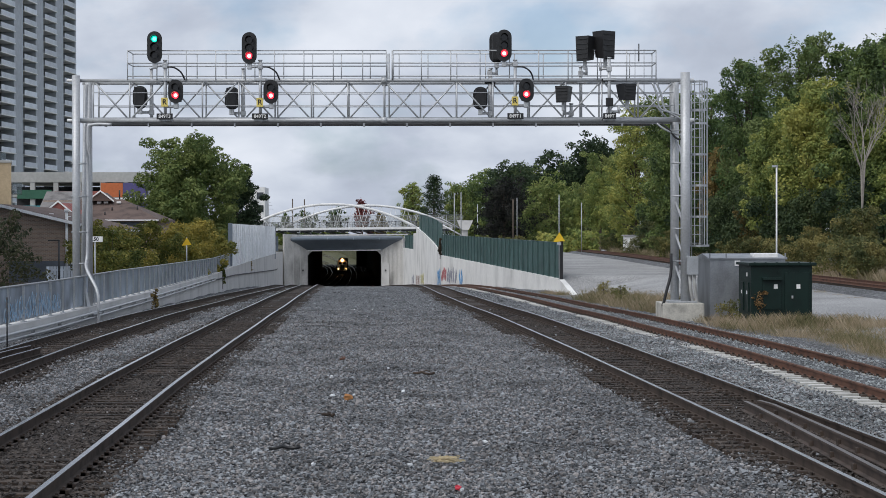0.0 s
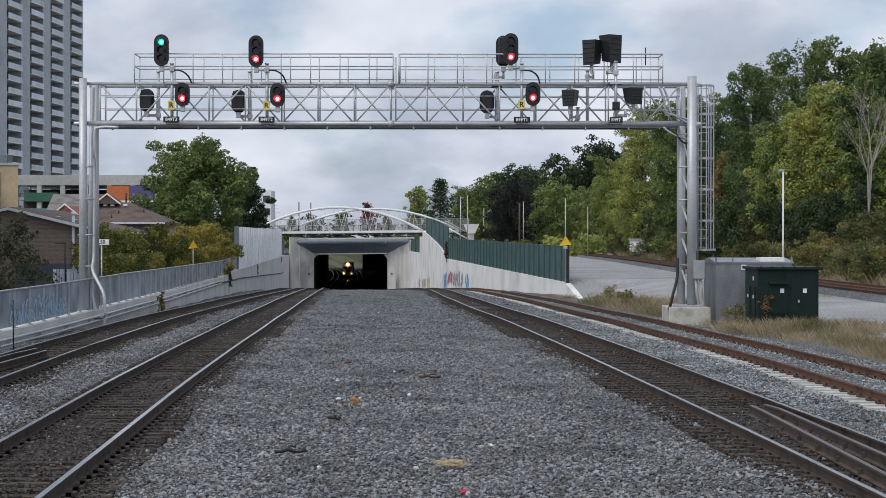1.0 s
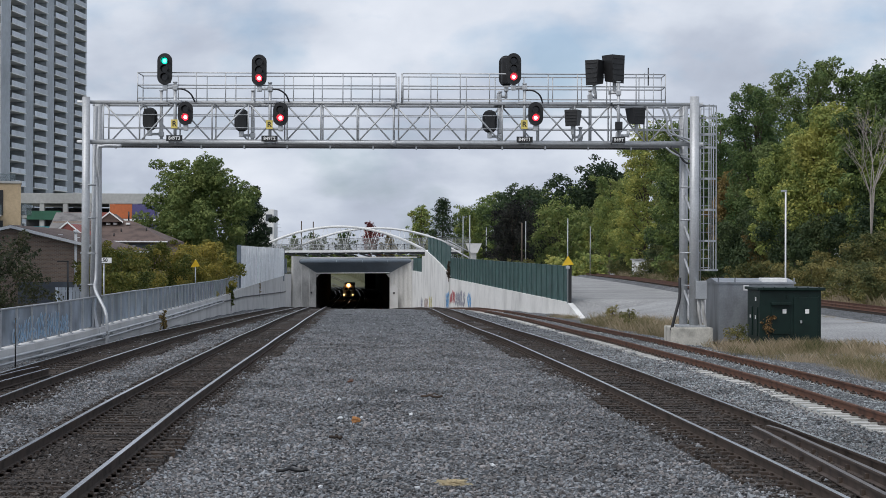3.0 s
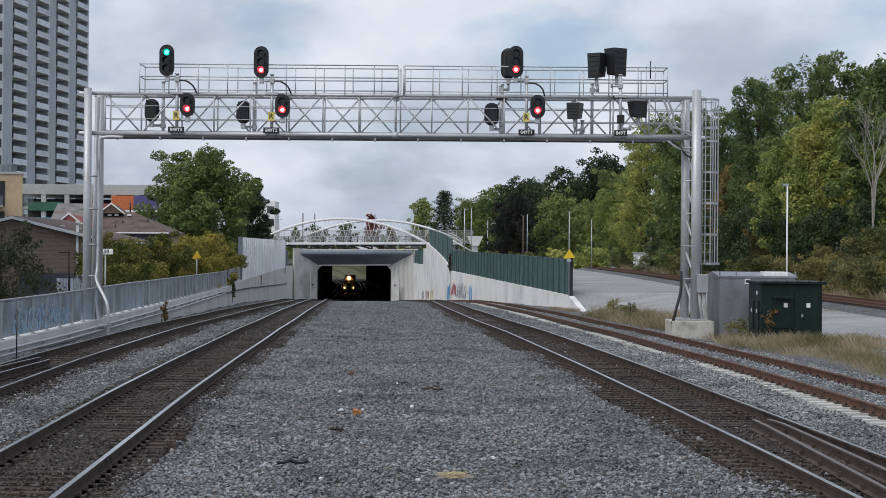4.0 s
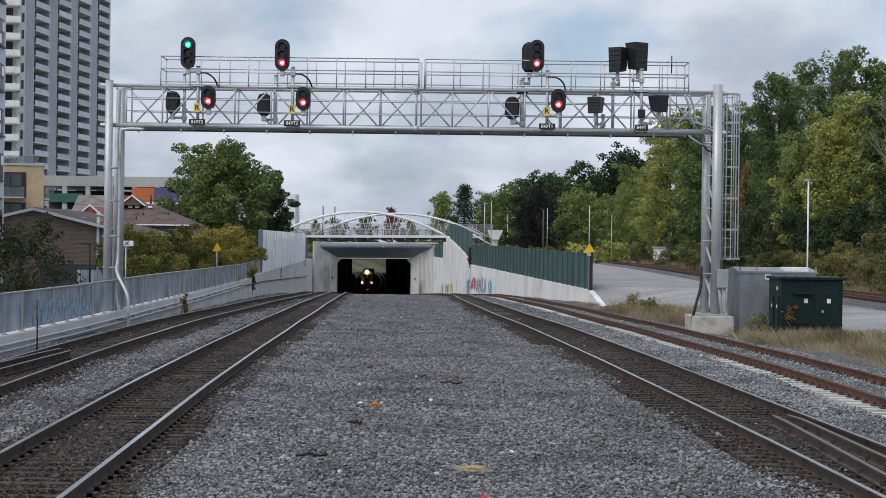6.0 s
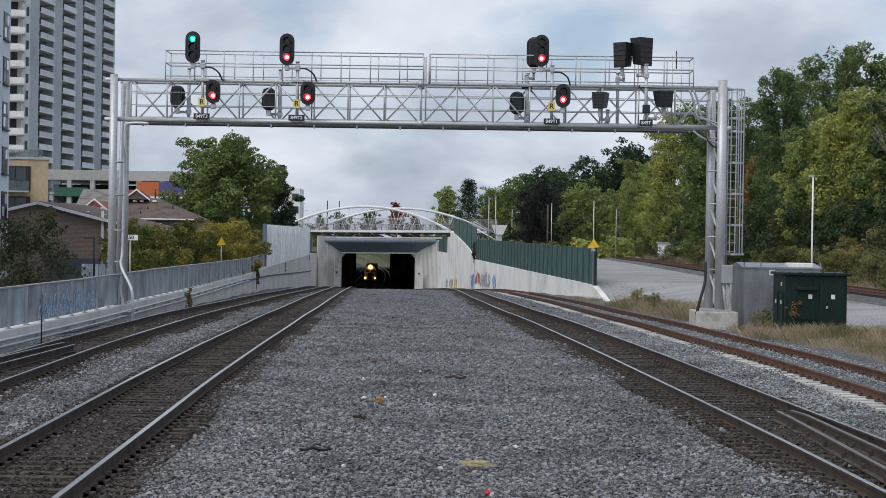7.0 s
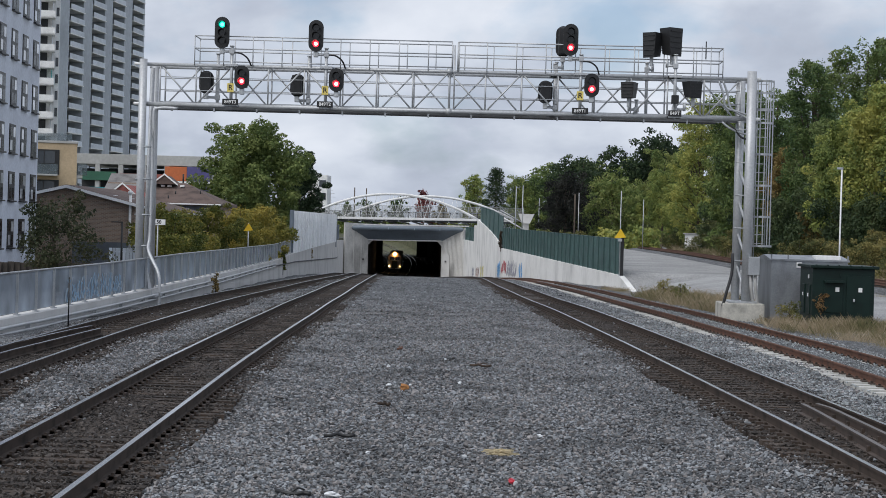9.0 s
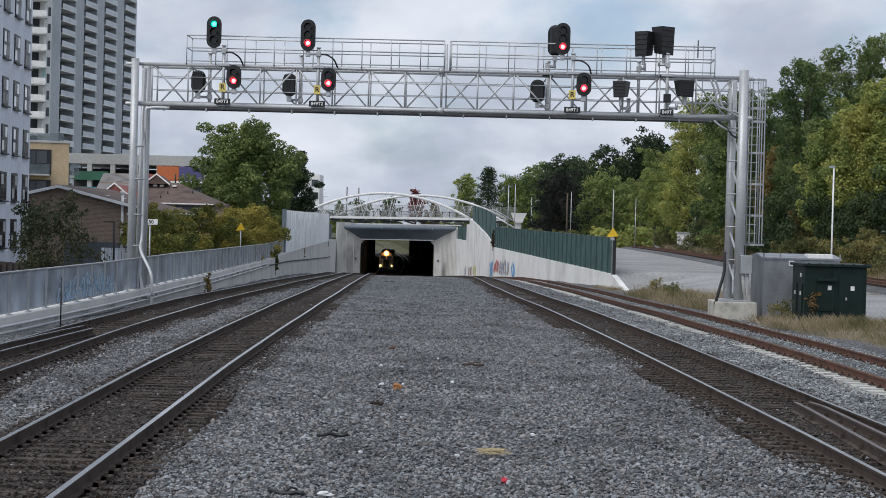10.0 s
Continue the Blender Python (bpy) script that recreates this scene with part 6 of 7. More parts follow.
def portal_sides():
    """Upper east wall that climbs to the bridge, with its green mesh parapet."""
    ys = [229, 240, 252, 264, 276, 288, 297, 304]
    climb = line((228, 0.55), (231, 0.85), (250, 2.0), (275, 3.15), (304, 4.3))
    wall_run("wall_east_ramp", WALL_R, ys, lambda y: GRADE(y) - 0.6, climb, 0.5, M_CONC, 1, "tall pale concrete wall climbing to the bridge")
    wall_run("wall_east_pier", WALL_R, [304, 309, 314], lambda y: GRADE(y) - 0.6, lambda y: 3.3, 0.6, M_CONC, 1, "pale concrete pier beside the hood")
    wall_run("wall_east_portal", WALL_R, [314, 328, 342, 350], lambda y: GRADE(y) - 0.6, lambda y: 0.4, 0.6, M_CONC, 1, "pale concrete wall beside the hood")
    root = thing("mesh_parapet", (0, 0, 0), "green mesh parapet on the climbing wall", "fence")
    up = line((228, 3.7), (297, 2.35), (304, 2.2))
    for a, b in zip(ys[:-2], ys[1:-1]):
        quad_panel(root, "mesh_panel", (WALL_R(a) + 0.25, a), (WALL_R(b) + 0.25, b), climb(a) - 0.1, climb(b) - 0.1, climb(a) + up(a), climb(b) + up(b), M_GMESH, 0.03)
        part("post", boxed((WALL_R(a) + 0.2, a, climb(a) + up(a) / 2), (0.1, 0.1, up(a) + 0.1)), M_GPOST, root)
        part("top_rail", tubed((WALL_R(a) + 0.25, a, climb(a) + up(a)), (WALL_R(b) + 0.25, b, climb(b) + up(b)), 0.05, 6), M_GPOST, root)
    quad_panel(root, "return_panel", (WALL_R(316) + 0.3, 316), (WALL_R(352) + 0.3, 352), 0.38, 0.38, 2.95, 2.95, M_GMESH, 0.06)
    for y in (316, 334, 352):
        part("post", boxed((WALL_R(y) + 0.2, y, 1.7), (0.12, 0.3, 2.6)), M_GPOST, root)
    vine = tree(2.6, 0.7, 0.0, 700, 0.1, CREEPER, 61, "dry brown creeper hanging on the end of the climbing wall", "vine", 8, "vine")
    stand(vine, [(1.25, 229.0, 0.2, 0)])
    wall_run("wall_west_portal", WALL_L, [262, 275, 288, 300, 318, 336, 345, 350], lambda y: GRADE(y) - 0.6, line((230, 0.62), (262, 0.5), (300, 0.15), (351, -0.3)), 0.5, M_CONC_D, -1, "concrete wing wall running to the portal")
    box_root = thing("barrier_end_box", (-26.6, 310, 0.0), "blue-grey steel end panel between barrier and portal", "panel")
    part("panel", boxed((-0.35, 0, 1.45), (0.9, 1.0, 2.6), 0.03), MATS_HOOD, box_root)


portal_sides()


def east_fence():
    root = thing("fence", (0, 0, 0), "dark green mesh fence on the concrete wall", "fence")
    ys = list(np.linspace(128.2, 227.5, 34))
    for i, y in enumerate(ys):
        x, z = WALL_R(y) + 0.2, TOP_R(y)
        part("post", boxed((x - 0.06, y, z + 1.3), (0.09, 0.09, 2.65)), M_GPOST, root)
        if i + 1 < len(ys):
            y2 = ys[i + 1]
            x2, z2 = WALL_R(y2) + 0.2, TOP_R(y2)
            quad_panel(root, "mesh_panel", (x, y), (x2, y2), z + 0.02, z2 + 0.02, z + 2.6, z2 + 2.6, M_GMESH, 0.02)
            part("top_rail", tubed((x, y, z + 2.6), (x2, y2, z2 + 2.6), 0.035, 5), M_GPOST, root)
    part("end_post", boxed((WALL_R(128.1) + 0.2, 128.0, 1.2), (0.22, 0.22, 2.9), 0.02), M_BLACK, root)


east_fence()


def wall_paint():
    """Faded sprayed marks on the east wall: plain strokes of their colours."""
    root = thing("wall_graffiti", (0, 0, 0), "faded sprayed paint marks on the concrete wall", "graffiti")
    rs = random.Random(9)
    cols = {"blue": mat("blue_spray", (0.13, 0.34, 0.62), 0.8, var=0.25, scale=2), "red": mat("red_spray", (0.5, 0.15, 0.16), 0.8, var=0.25, scale=2),
            "yellow": mat("yellow_spray", (0.60, 0.55, 0.22), 0.8, var=0.25, scale=2), "brown": mat("brown_spray", (0.36, 0.24, 0.21), 0.8, var=0.25, scale=2), "grey": mat("grey_spray", (0.3, 0.3, 0.36), 0.8, var=0.25, scale=2)}
    for y0, y1, n, col, z0, z1 in ((200, 203.5, 4, "blue", 0.2, 1.9), (229.5, 236, 6, "blue", 0.3, 2.4), (220, 227, 8, "red", 0.9, 2.4), (207, 219, 10, "grey", 0.5, 2.2), (276, 288, 7, "yellow", 0.5, 2.4), (291, 306, 9, "brown", 0.4, 2.3), (311, 318, 5, "grey", 0.6, 2.3)):
        for i in range(n):
            y = y0 + (y1 - y0) * (i + rs.uniform(0, 0.7)) / n
            zb = GRADE(y) + z0 + rs.uniform(0, 0.4)
            zt = GRADE(y) + z1 - rs.uniform(0, 0.5)
            ys = [y + rs.uniform(-.7, .7) for _ in range(4)]
            pts = [(WALL_R(yy) - 0.02, yy, zb + (zt - zb) * k / 3) for k, yy in enumerate(ys)]
            v, f = sweep(bent(pts, 3), [(-0.004, -0.25), (0.012, -0.25), (0.012, 0.25), (-0.004, 0.25)])
            raw("paint_stroke", v, f, cols[col], root, "faded %s paint" % col)


wall_paint()


# ---- east side: cabinets, poles ----
def green_cabinet():
    x0, x1 = 10.93, 13.02
    root = thing("transformer_cabinet", ((x0 + x1) / 2, 60.6, 0.0), "dark green steel equipment cabinet with an overhanging lid", "cabinet")
    w, h, d = x1 - x0, 1.98, 2.4
    part("body", boxed((0, d / 2, h / 2 - 0.05), (w, d, h), 0.02), M_GREENBOX, root)
    part("lid", boxed((0.02, d / 2, h), (w + 0.22, d + 0.24, 0.1), 0.02), M_GREENBOX, root)
    for i in range(6):
        part("lid_bolt", boxed((-w / 2 + 0.1 + i * (w - 0.2) / 5, -0.13, h + 0.02), (0.05, 0.04, 0.1)), M_GREENBOX, root)
    part("door", boxed((-w * 0.16, -0.015, 0.98), (w * 0.3, 0.04, 1.1), 0.01), M_GREENBOX, root)
    part("door", boxed((w * 0.25, -0.015, 0.95), (w * 0.4, 0.04, 1.5), 0.01), M_GREENBOX, root)
    for y in (d * 0.24, d * 0.66):
        sd = part("side_door", boxed((-w / 2 - 0.015, y, 0.85), (0.05, 0.5, 1.0), 0.01), M_GREENBOX, root)
        part("label_plate", boxed((-w / 2 - 0.045, y, 1.0), (0.012, 0.14, 0.12)), M_WHITE, sd)
    part("label_plate", boxed((-w / 2 - 0.01, d * 0.3, 1.62), (0.03, 0.13, 0.13)), M_WHITE, root)
    part("hood_vent", boxed((-w * 0.16, -0.1, 1.48), (w * 0.32, 0.2, 0.08), 0.01), M_GREENBOX, root)
    for x, z in ((-w * 0.1, 1.22), (w * 0.27, 1.22)):
        part("label_plate", boxed((x, -0.045, z), (0.13, 0.01, 0.15)), M_WHITE, root, "small white label with dark bars")
    part("lock", boxed((w * 0.17, -0.06, 0.86), (0.06, 0.06, 0.1), 0.01), M_GALV, root)
    for x in (-w * 0.05, w * 0.12, w * 0.3, w * 0.46):
        for z in (0.35, 1.7):
            part("hinge", boxed((x, -0.03, z), (0.05, 0.04, 0.08)), M_GREENBOX, root)


def silver_cabinet():
    x0, x1 = 10.15, 12.9
    root = thing("relay_cabinet", ((x0 + x1) / 2, 64.6, 0.0), "galvanised steel relay house with a shallow roof", "cabinet")
    w, h, d = x1 - x0, 2.15, 3.0
    part("body", boxed((0, d / 2, h / 2 - 0.05), (w, d, h), 0.015), M_ZINC, root)
    v = [(-w / 2 - .06, -.06, h), (w / 2 + .06, -.06, h), (w / 2 + .06, d + .06, h), (-w / 2 - .06, d + .06, h), (-w / 2 - .06, d / 2, h + .14), (w / 2 + .06, d / 2, h + .14)]
    v += [(x, y, h - 0.06) for x, y, z in v[:4]]
    raw("roof", v, [(0, 1, 5, 4), (2, 3, 4, 5), (1, 2, 5), (3, 0, 4), (0, 6, 7, 1), (1, 7, 8, 2), (2, 8, 9, 3), (3, 9, 6, 0), (9, 8, 7, 6)], M_ZINC, root)
    part("label_plate", boxed((-w / 2 + 1.0, -0.03, h - 0.2), (0.2, 0.01, 0.2)), M_WHITE, root)
    for x in (-w / 2, -w / 2 + 0.6, w / 2):
        part("lifting_lug", boxed((x, 0, h + 0.05), (0.05, 0.05, 0.22), 0.01), M_ZINC, root)
    part("fan_cowl", boxed((w * 0.25, 0.5, h + 0.05), (0.9, 0.8, 0.22), 0.03), M_WHITE, root, "white roof fan cowl")


M_ZINC = mat("dull_zinc", (0.33, 0.345, 0.365), 0.42, metal=0.6, var=0.2, scale=1.6, streak=0.4)
green_cabinet()
silver_cabinet()


def poles():
    whip = thing("aerial_pole", (16.75, 86.00, 2.03), "slim white pole with a small fitting on top", "pole")
    zt = 6.34 - 2.03
    part("shaft", tubed((0, 0, -2.2), (0, 0, zt), 0.04, 8), M_WHITE, whip)
    part("fitting", boxed((-0.08, 0, zt - 0.05), (0.28, 0.1, 0.1), 0.01), M_GALV, whip)
    for u, v0, v1, d, m, r in [(-32.47, 0, 11.52, 420, "bark", 0.14), (-29.67, 0, 11.41, 420, "bark", 0.14), (-54.57, 0, 14.71, 600, "galvanised_steel", 0.12), (4.45, 0, 10.69, 330, "galvanised_steel", 0.10), (5.79, 0, 11.03, 335, "galvanised_steel", 0.10), (13.96, 0, 8.93, 300, "bark", 0.15), (14.62, 0, 9.22, 300, "galvanised_steel", 0.07), (22.09, 0, 7.65, 260, "galvanised_steel", 0.06), (8.76, 0, 8.63, 330, "galvanised_steel", 0.08)]:
        root = thing("utility_pole", (u, d, -1), "distant utility pole beyond the cutting", "pole", "distant poles")
        part("shaft", tubed((0, 0, 0), (0, 0, v1 + 1), r, 6), MATS[m], root)
        if u < -50:
            for dx in (-0.9, 0.9):
                part("leg", tubed((dx, 0, 0), (0, 0, v1 + 0.6), 0.07, 5), MATS[m], root)
            for k, wd in ((3.0, 1.8), (1.8, 1.4), (0.7, 0.9)):
                part("crossarm", boxed((0, 0, v1 + 1 - k), (wd * 2, 0.1, 0.1)), MATS[m], root)


poles()


# ---- things on the ballast ----
M_GUARDTOP = mat("dull_rail_top", (0.14, 0.125, 0.115), 0.5, metal=0.4, var=0.2, scale=2)
M_RUSTY = mat("brown_rail_steel", (0.075, 0.055, 0.045), 0.7, var=0.3, scale=3)


def guard_rails():
    for pts, label in (([(5.25, 29.69), (5.28, 28.62), (5.31, 21.24), (5.31, 19.46)], "spare guard rail lying between the running rails"),
                       ([(5.51, 29.80), (5.62, 29.08), (5.77, 23.07), (5.81, 20.81)], "spare guard rail lying between the running rails"),
                       ([(-9.68, 44.19), (-9.70, 42.34), (-9.76, 36.53), (-9.70, 32.46)], "turnout closure rail in the outer track"),
                       ([(-10.10, 45.02), (-10.20, 43.29), (-10.28, 38.47), (-10.27, 34.38)], "turnout closure rail in the outer track")):
        root = thing("guard_rail", (0, 0, 0), label, "rail", "guard rails")
        v, f = sweep([(x, y, 0.05) for x, y in pts], RAIL_PROFILE)
        ob = raw("rail", v, f, M_RUSTY if "spare" in label else M_RAIL, root)
        ob.data.materials.append(M_GUARDTOP if "spare" in label else M_RAILHEAD)
        for p in ob.data.polygons:
            if len(p.vertices) == 4 and p.index % len(RAIL_PROFILE) == 6:
                p.material_index = 1
        (x0, y0), (x1, y1) = pts[1], pts[2]
        for k in range(6 if "spare" in label else 0):
            t = (k + 0.3) / 6
            part("brace_block", boxed((x0 + (x1 - x0) * t, y0 + (y1 - y0) * t, 0.1), (0.12, 0.1, 0.09), 0.01), M_PLATE, root)


guard_rails()
M_STRAW = mat("dry_straw", (0.62, 0.52, 0.34), 0.9, var=0.25, scale=9)
M_LITTER = mat("white_litter", (0.66, 0.68, 0.7), 0.6, var=0.2, scale=12)
M_ORANGEJUNK = mat("orange_brown_junk", (0.36, 0.16, 0.05), 0.7, var=0.3, scale=9)
M_REDCAN = mat("red_can", (0.52, 0.03, 0.05), 0.4, var=0.2, scale=12)


def litter():
    def lump(name, at, size, material, label, category, seed):
        rs = random.Random(seed)
        bm = bmesh.new()
        bmesh.ops.create_icosphere(bm, subdivisions=2, radius=0.5)
        for vtx in bm.verts:
            vtx.co *= rs.uniform(0.6, 1.25)
            vtx.co = Vector((vtx.co.x * size[0], vtx.co.y * size[1], vtx.co.z * size[2]))
        root = thing(name, (at[0] * 0.971, at[1] * 0.971, GRADE(at[1]) + 0.088), label, category, turn=rs.uniform(0, 180))
        part("piece", bm, material, root)
    lump("rubbish", (-1.53, 32.81), (0.17, 0.14, 0.13), M_ORANGEJUNK, "orange-brown scrap lying on the ballast", "rubbish", 1)
    for i, (x, y, s) in enumerate([(-1.21, 27.65, 0.1), (-0.95, 40.09, 0.12), (-0.52, 33.99, 0.2), (-1.83, 33.25, 0.16), (-2.09, 37.67, 0.15), (-1.53, 23.28, 0.12), (-0.27, 23.23, 0.13), (-1.44, 33.41, 0.1), (-7.77, 32.44, 0.06), (-2.61, 80.04, 0.12), (-3.41, 79.76, 0.1), (-2.49, 70.23, 0.1)]):
        lump("litter", (x, y), (s * 0.62, s * 0.4, s * 0.4), M_LITTER, "scrap of white litter on the ballast", "litter", 10 + i)
    lump("litter", (0.79, 25.82), (0.17, 0.05, 0.04), M_LITTER, "crumpled pale wrapper on the ballast", "litter", 40)
    lump("drink_can", (0.33, 21.06), (0.07, 0.13, 0.07), M_REDCAN, "crushed red and white drink can", "can", 41)
    lump("litter", (0.37, 20.90), (0.06, 0.05, 0.05), M_LITTER, "scrap of white litter on the ballast", "litter", 42)
    for (x, y), L, turn, m, lab in (((-2.06, 25.13), 0.42, 10, M_BLACK, "charred black stick"), ((-0.14, 38.52), 0.5, -25, M_TIE, "dark splintered wood piece"), ((-6.65, 128.49), 0.75, 20, M_BLACK, "black tyre scrap"), ((-2.09, 19.65), 0.45, -28, M_BLACK, "charred black stick"), ((-2.11, 43.10), 0.3, 60, M_RUST, "rusty metal scrap"), ((-1.70, 29.55), 0.2, 5, M_TIE, "dark splintered wood piece")):
        rs = random.Random(int(L * 100))
        root = thing("stick", (x * 0.966, y * 0.966, GRADE(y) + 0.105), lab + " on the ballast", "debris", turn=turn)
        pts = [(L * (k / 5 - 0.5), rs.uniform(-.06, .06), rs.uniform(-.015, .025)) for k in range(6)]
        pipe("piece", pts, 0.04 if "tyre" in lab else 0.026, m, root, 0, 6)
        pipe("twig", [pts[2], (pts[2][0] + L * 0.12, pts[2][1] + 0.09, 0.05), (pts[2][0] + L * 0.3, pts[2][1] + 0.1, 0.03)], 0.012, m, root, 0, 5)
    lump("litter", (-1.67, 19.60), (0.2, 0.07, 0.06), M_LITTER, "crumpled white paper beside a charred stick", "litter", 43)
    rs = random.Random(77)
    root = thing("straw", (0.184, 22.76, 0.085), "clump of dry straw on the ballast", "straw")
    v, f = [], []
    for i in range(160):
        a, L = rs.uniform(0, 6.28), rs.uniform(0.06, 0.2)
        cx, cy, cz = rs.gauss(0, 0.07), rs.gauss(0, 0.05), rs.uniform(0, 0.06)
        dx, dy = math.cos(a) * L / 2, math.sin(a) * L / 2
        b = len(v)
        v += [(cx - dx, cy - dy, cz), (cx + dx, cy + dy, cz + 0.02), (cx + dx, cy + dy, cz + 0.03), (cx - dx, cy - dy, cz + 0.012)]
        f.append((b, b + 1, b + 2, b + 3))
    raw("straw_tangle", v, f, M_STRAW, root)


litter()


def grass():
    """Dry grass and weeds beside the cabinets and along the yard."""
    rs = np.random.RandomState(6)
    M = leaf_mat("dry_grass", [(0.085, 0.10, 0.04), (0.20, 0.175, 0.09), (0.36, 0.285, 0.19), (0.50, 0.42, 0.31)])
    v, f = [], []
    clumps = []
    for i in range(520):
        y = rs.uniform(36, 120)
        x = R2(y) + 2.3 + abs(rs.normal(0, 2.6)) + (0.5 if y < 50 else 0)
        if noise.noise((x * 0.25, y * 0.12, 0.7)) < -0.08 and not (11 < x < 15):
            continue
        clumps.append((x, y, rs.uniform(0.15, 0.42)))
    for i in range(70):
        clumps.append((rs.uniform(9.8, 14.5), rs.uniform(59.2, 61.2), rs.uniform(0.18, 0.5)))
    for i in range(190):
        y = rs.uniform(66, 100)
        clumps.append((R2(y) + 2.2 + abs(rs.normal(0, 1.9)), y, rs.uniform(0.3, 0.7)))
    for i in range(260):
        y = rs.uniform(40, 64)
        x = R2(y) + 3.0 + abs(rs.normal(0, 2.2))
        if noise.noise((x * 0.5, y * 0.35, 2.2)) > -0.1:
            clumps.append((x, y, rs.uniform(0.1, 0.36)))
    for i in range(150):
        clumps.append((rs.uniform(9.6, 16.5), rs.uniform(56.5, 60.3), rs.uniform(0.15, 0.45) * (0.5 + rs.rand())))
    for i in range(90):
        y = rs.uniform(98, 150)
        clumps.append((WALL_R(y) + 1.2 + abs(rs.normal(0, 1.6)), y, rs.uniform(0.25, 0.6)))
    for i in range(110):
        y = rs.uniform(62, 130)
        clumps.append((rs.uniform(13.5, 20.5), y, rs.uniform(0.06, 0.2)))
    for i in range(420):
        y = 88 + 170 * rs.rand() ** 1.3
        clumps.append((25.6 + abs(rs.normal(0, 2.2)), y, rs.uniform(0.5, 1.3)))
    for x, y, h in clumps:
        for k in range(75):
            a, lean = rs.uniform(0, 6.28), rs.uniform(0.1, 0.9)
            bx, by = x + rs.normal(0, 0.24), y + rs.normal(0, 0.24)
            L = h * (0.2 + 0.85 * rs.rand() ** 1.4)
            w = (0.0014 + 0.0030 * rs.rand()) * (1 if y < 110 else 2)
            tx, ty = bx + math.cos(a) * lean * L, by + math.sin(a) * lean * L
            b = len(v)
            z = GRADE(y) if x < 20 else far_ground(x, y)
            v += [(bx - w, by, z), (bx + w, by, z), ((bx + tx) / 2 + w, (by + ty) / 2, z + L * 0.6), (tx, ty, z + L)]
            f.append((b, b + 1, b + 2, b + 3))
    ob = raw("dry_grass", v, f, M)
    tagged(ob, "dry straw-coloured grass and weeds", "grass", kind="stuff")
    orange = leaf_mat("orange_weed_leaves", [(0.14, 0.08, 0.03), (0.26, 0.16, 0.07), (0.4, 0.27, 0.13)])
    tall = tree(1.15, 0.7, 0.35, 700, 0.035, orange, 31, "tall orange-brown weed before the green cabinet", "weed", 7, "weed")
    stand(tall, [(11.25, 60.63, 0, 0)])
    bush = tree(0.8, 1.3, 0.0, 1100, 0.035, MIXED, 32, "small green weed clump in the dry grass", "weed", 6, "weed")
    stand(bush, [(9.07, 84.75, -0.2, 0), (9.00, 92.36, -0.2, 80), (9.56, 68.06, -0.1, 160), (10.16, 60.42, 0, 30)])


grass()


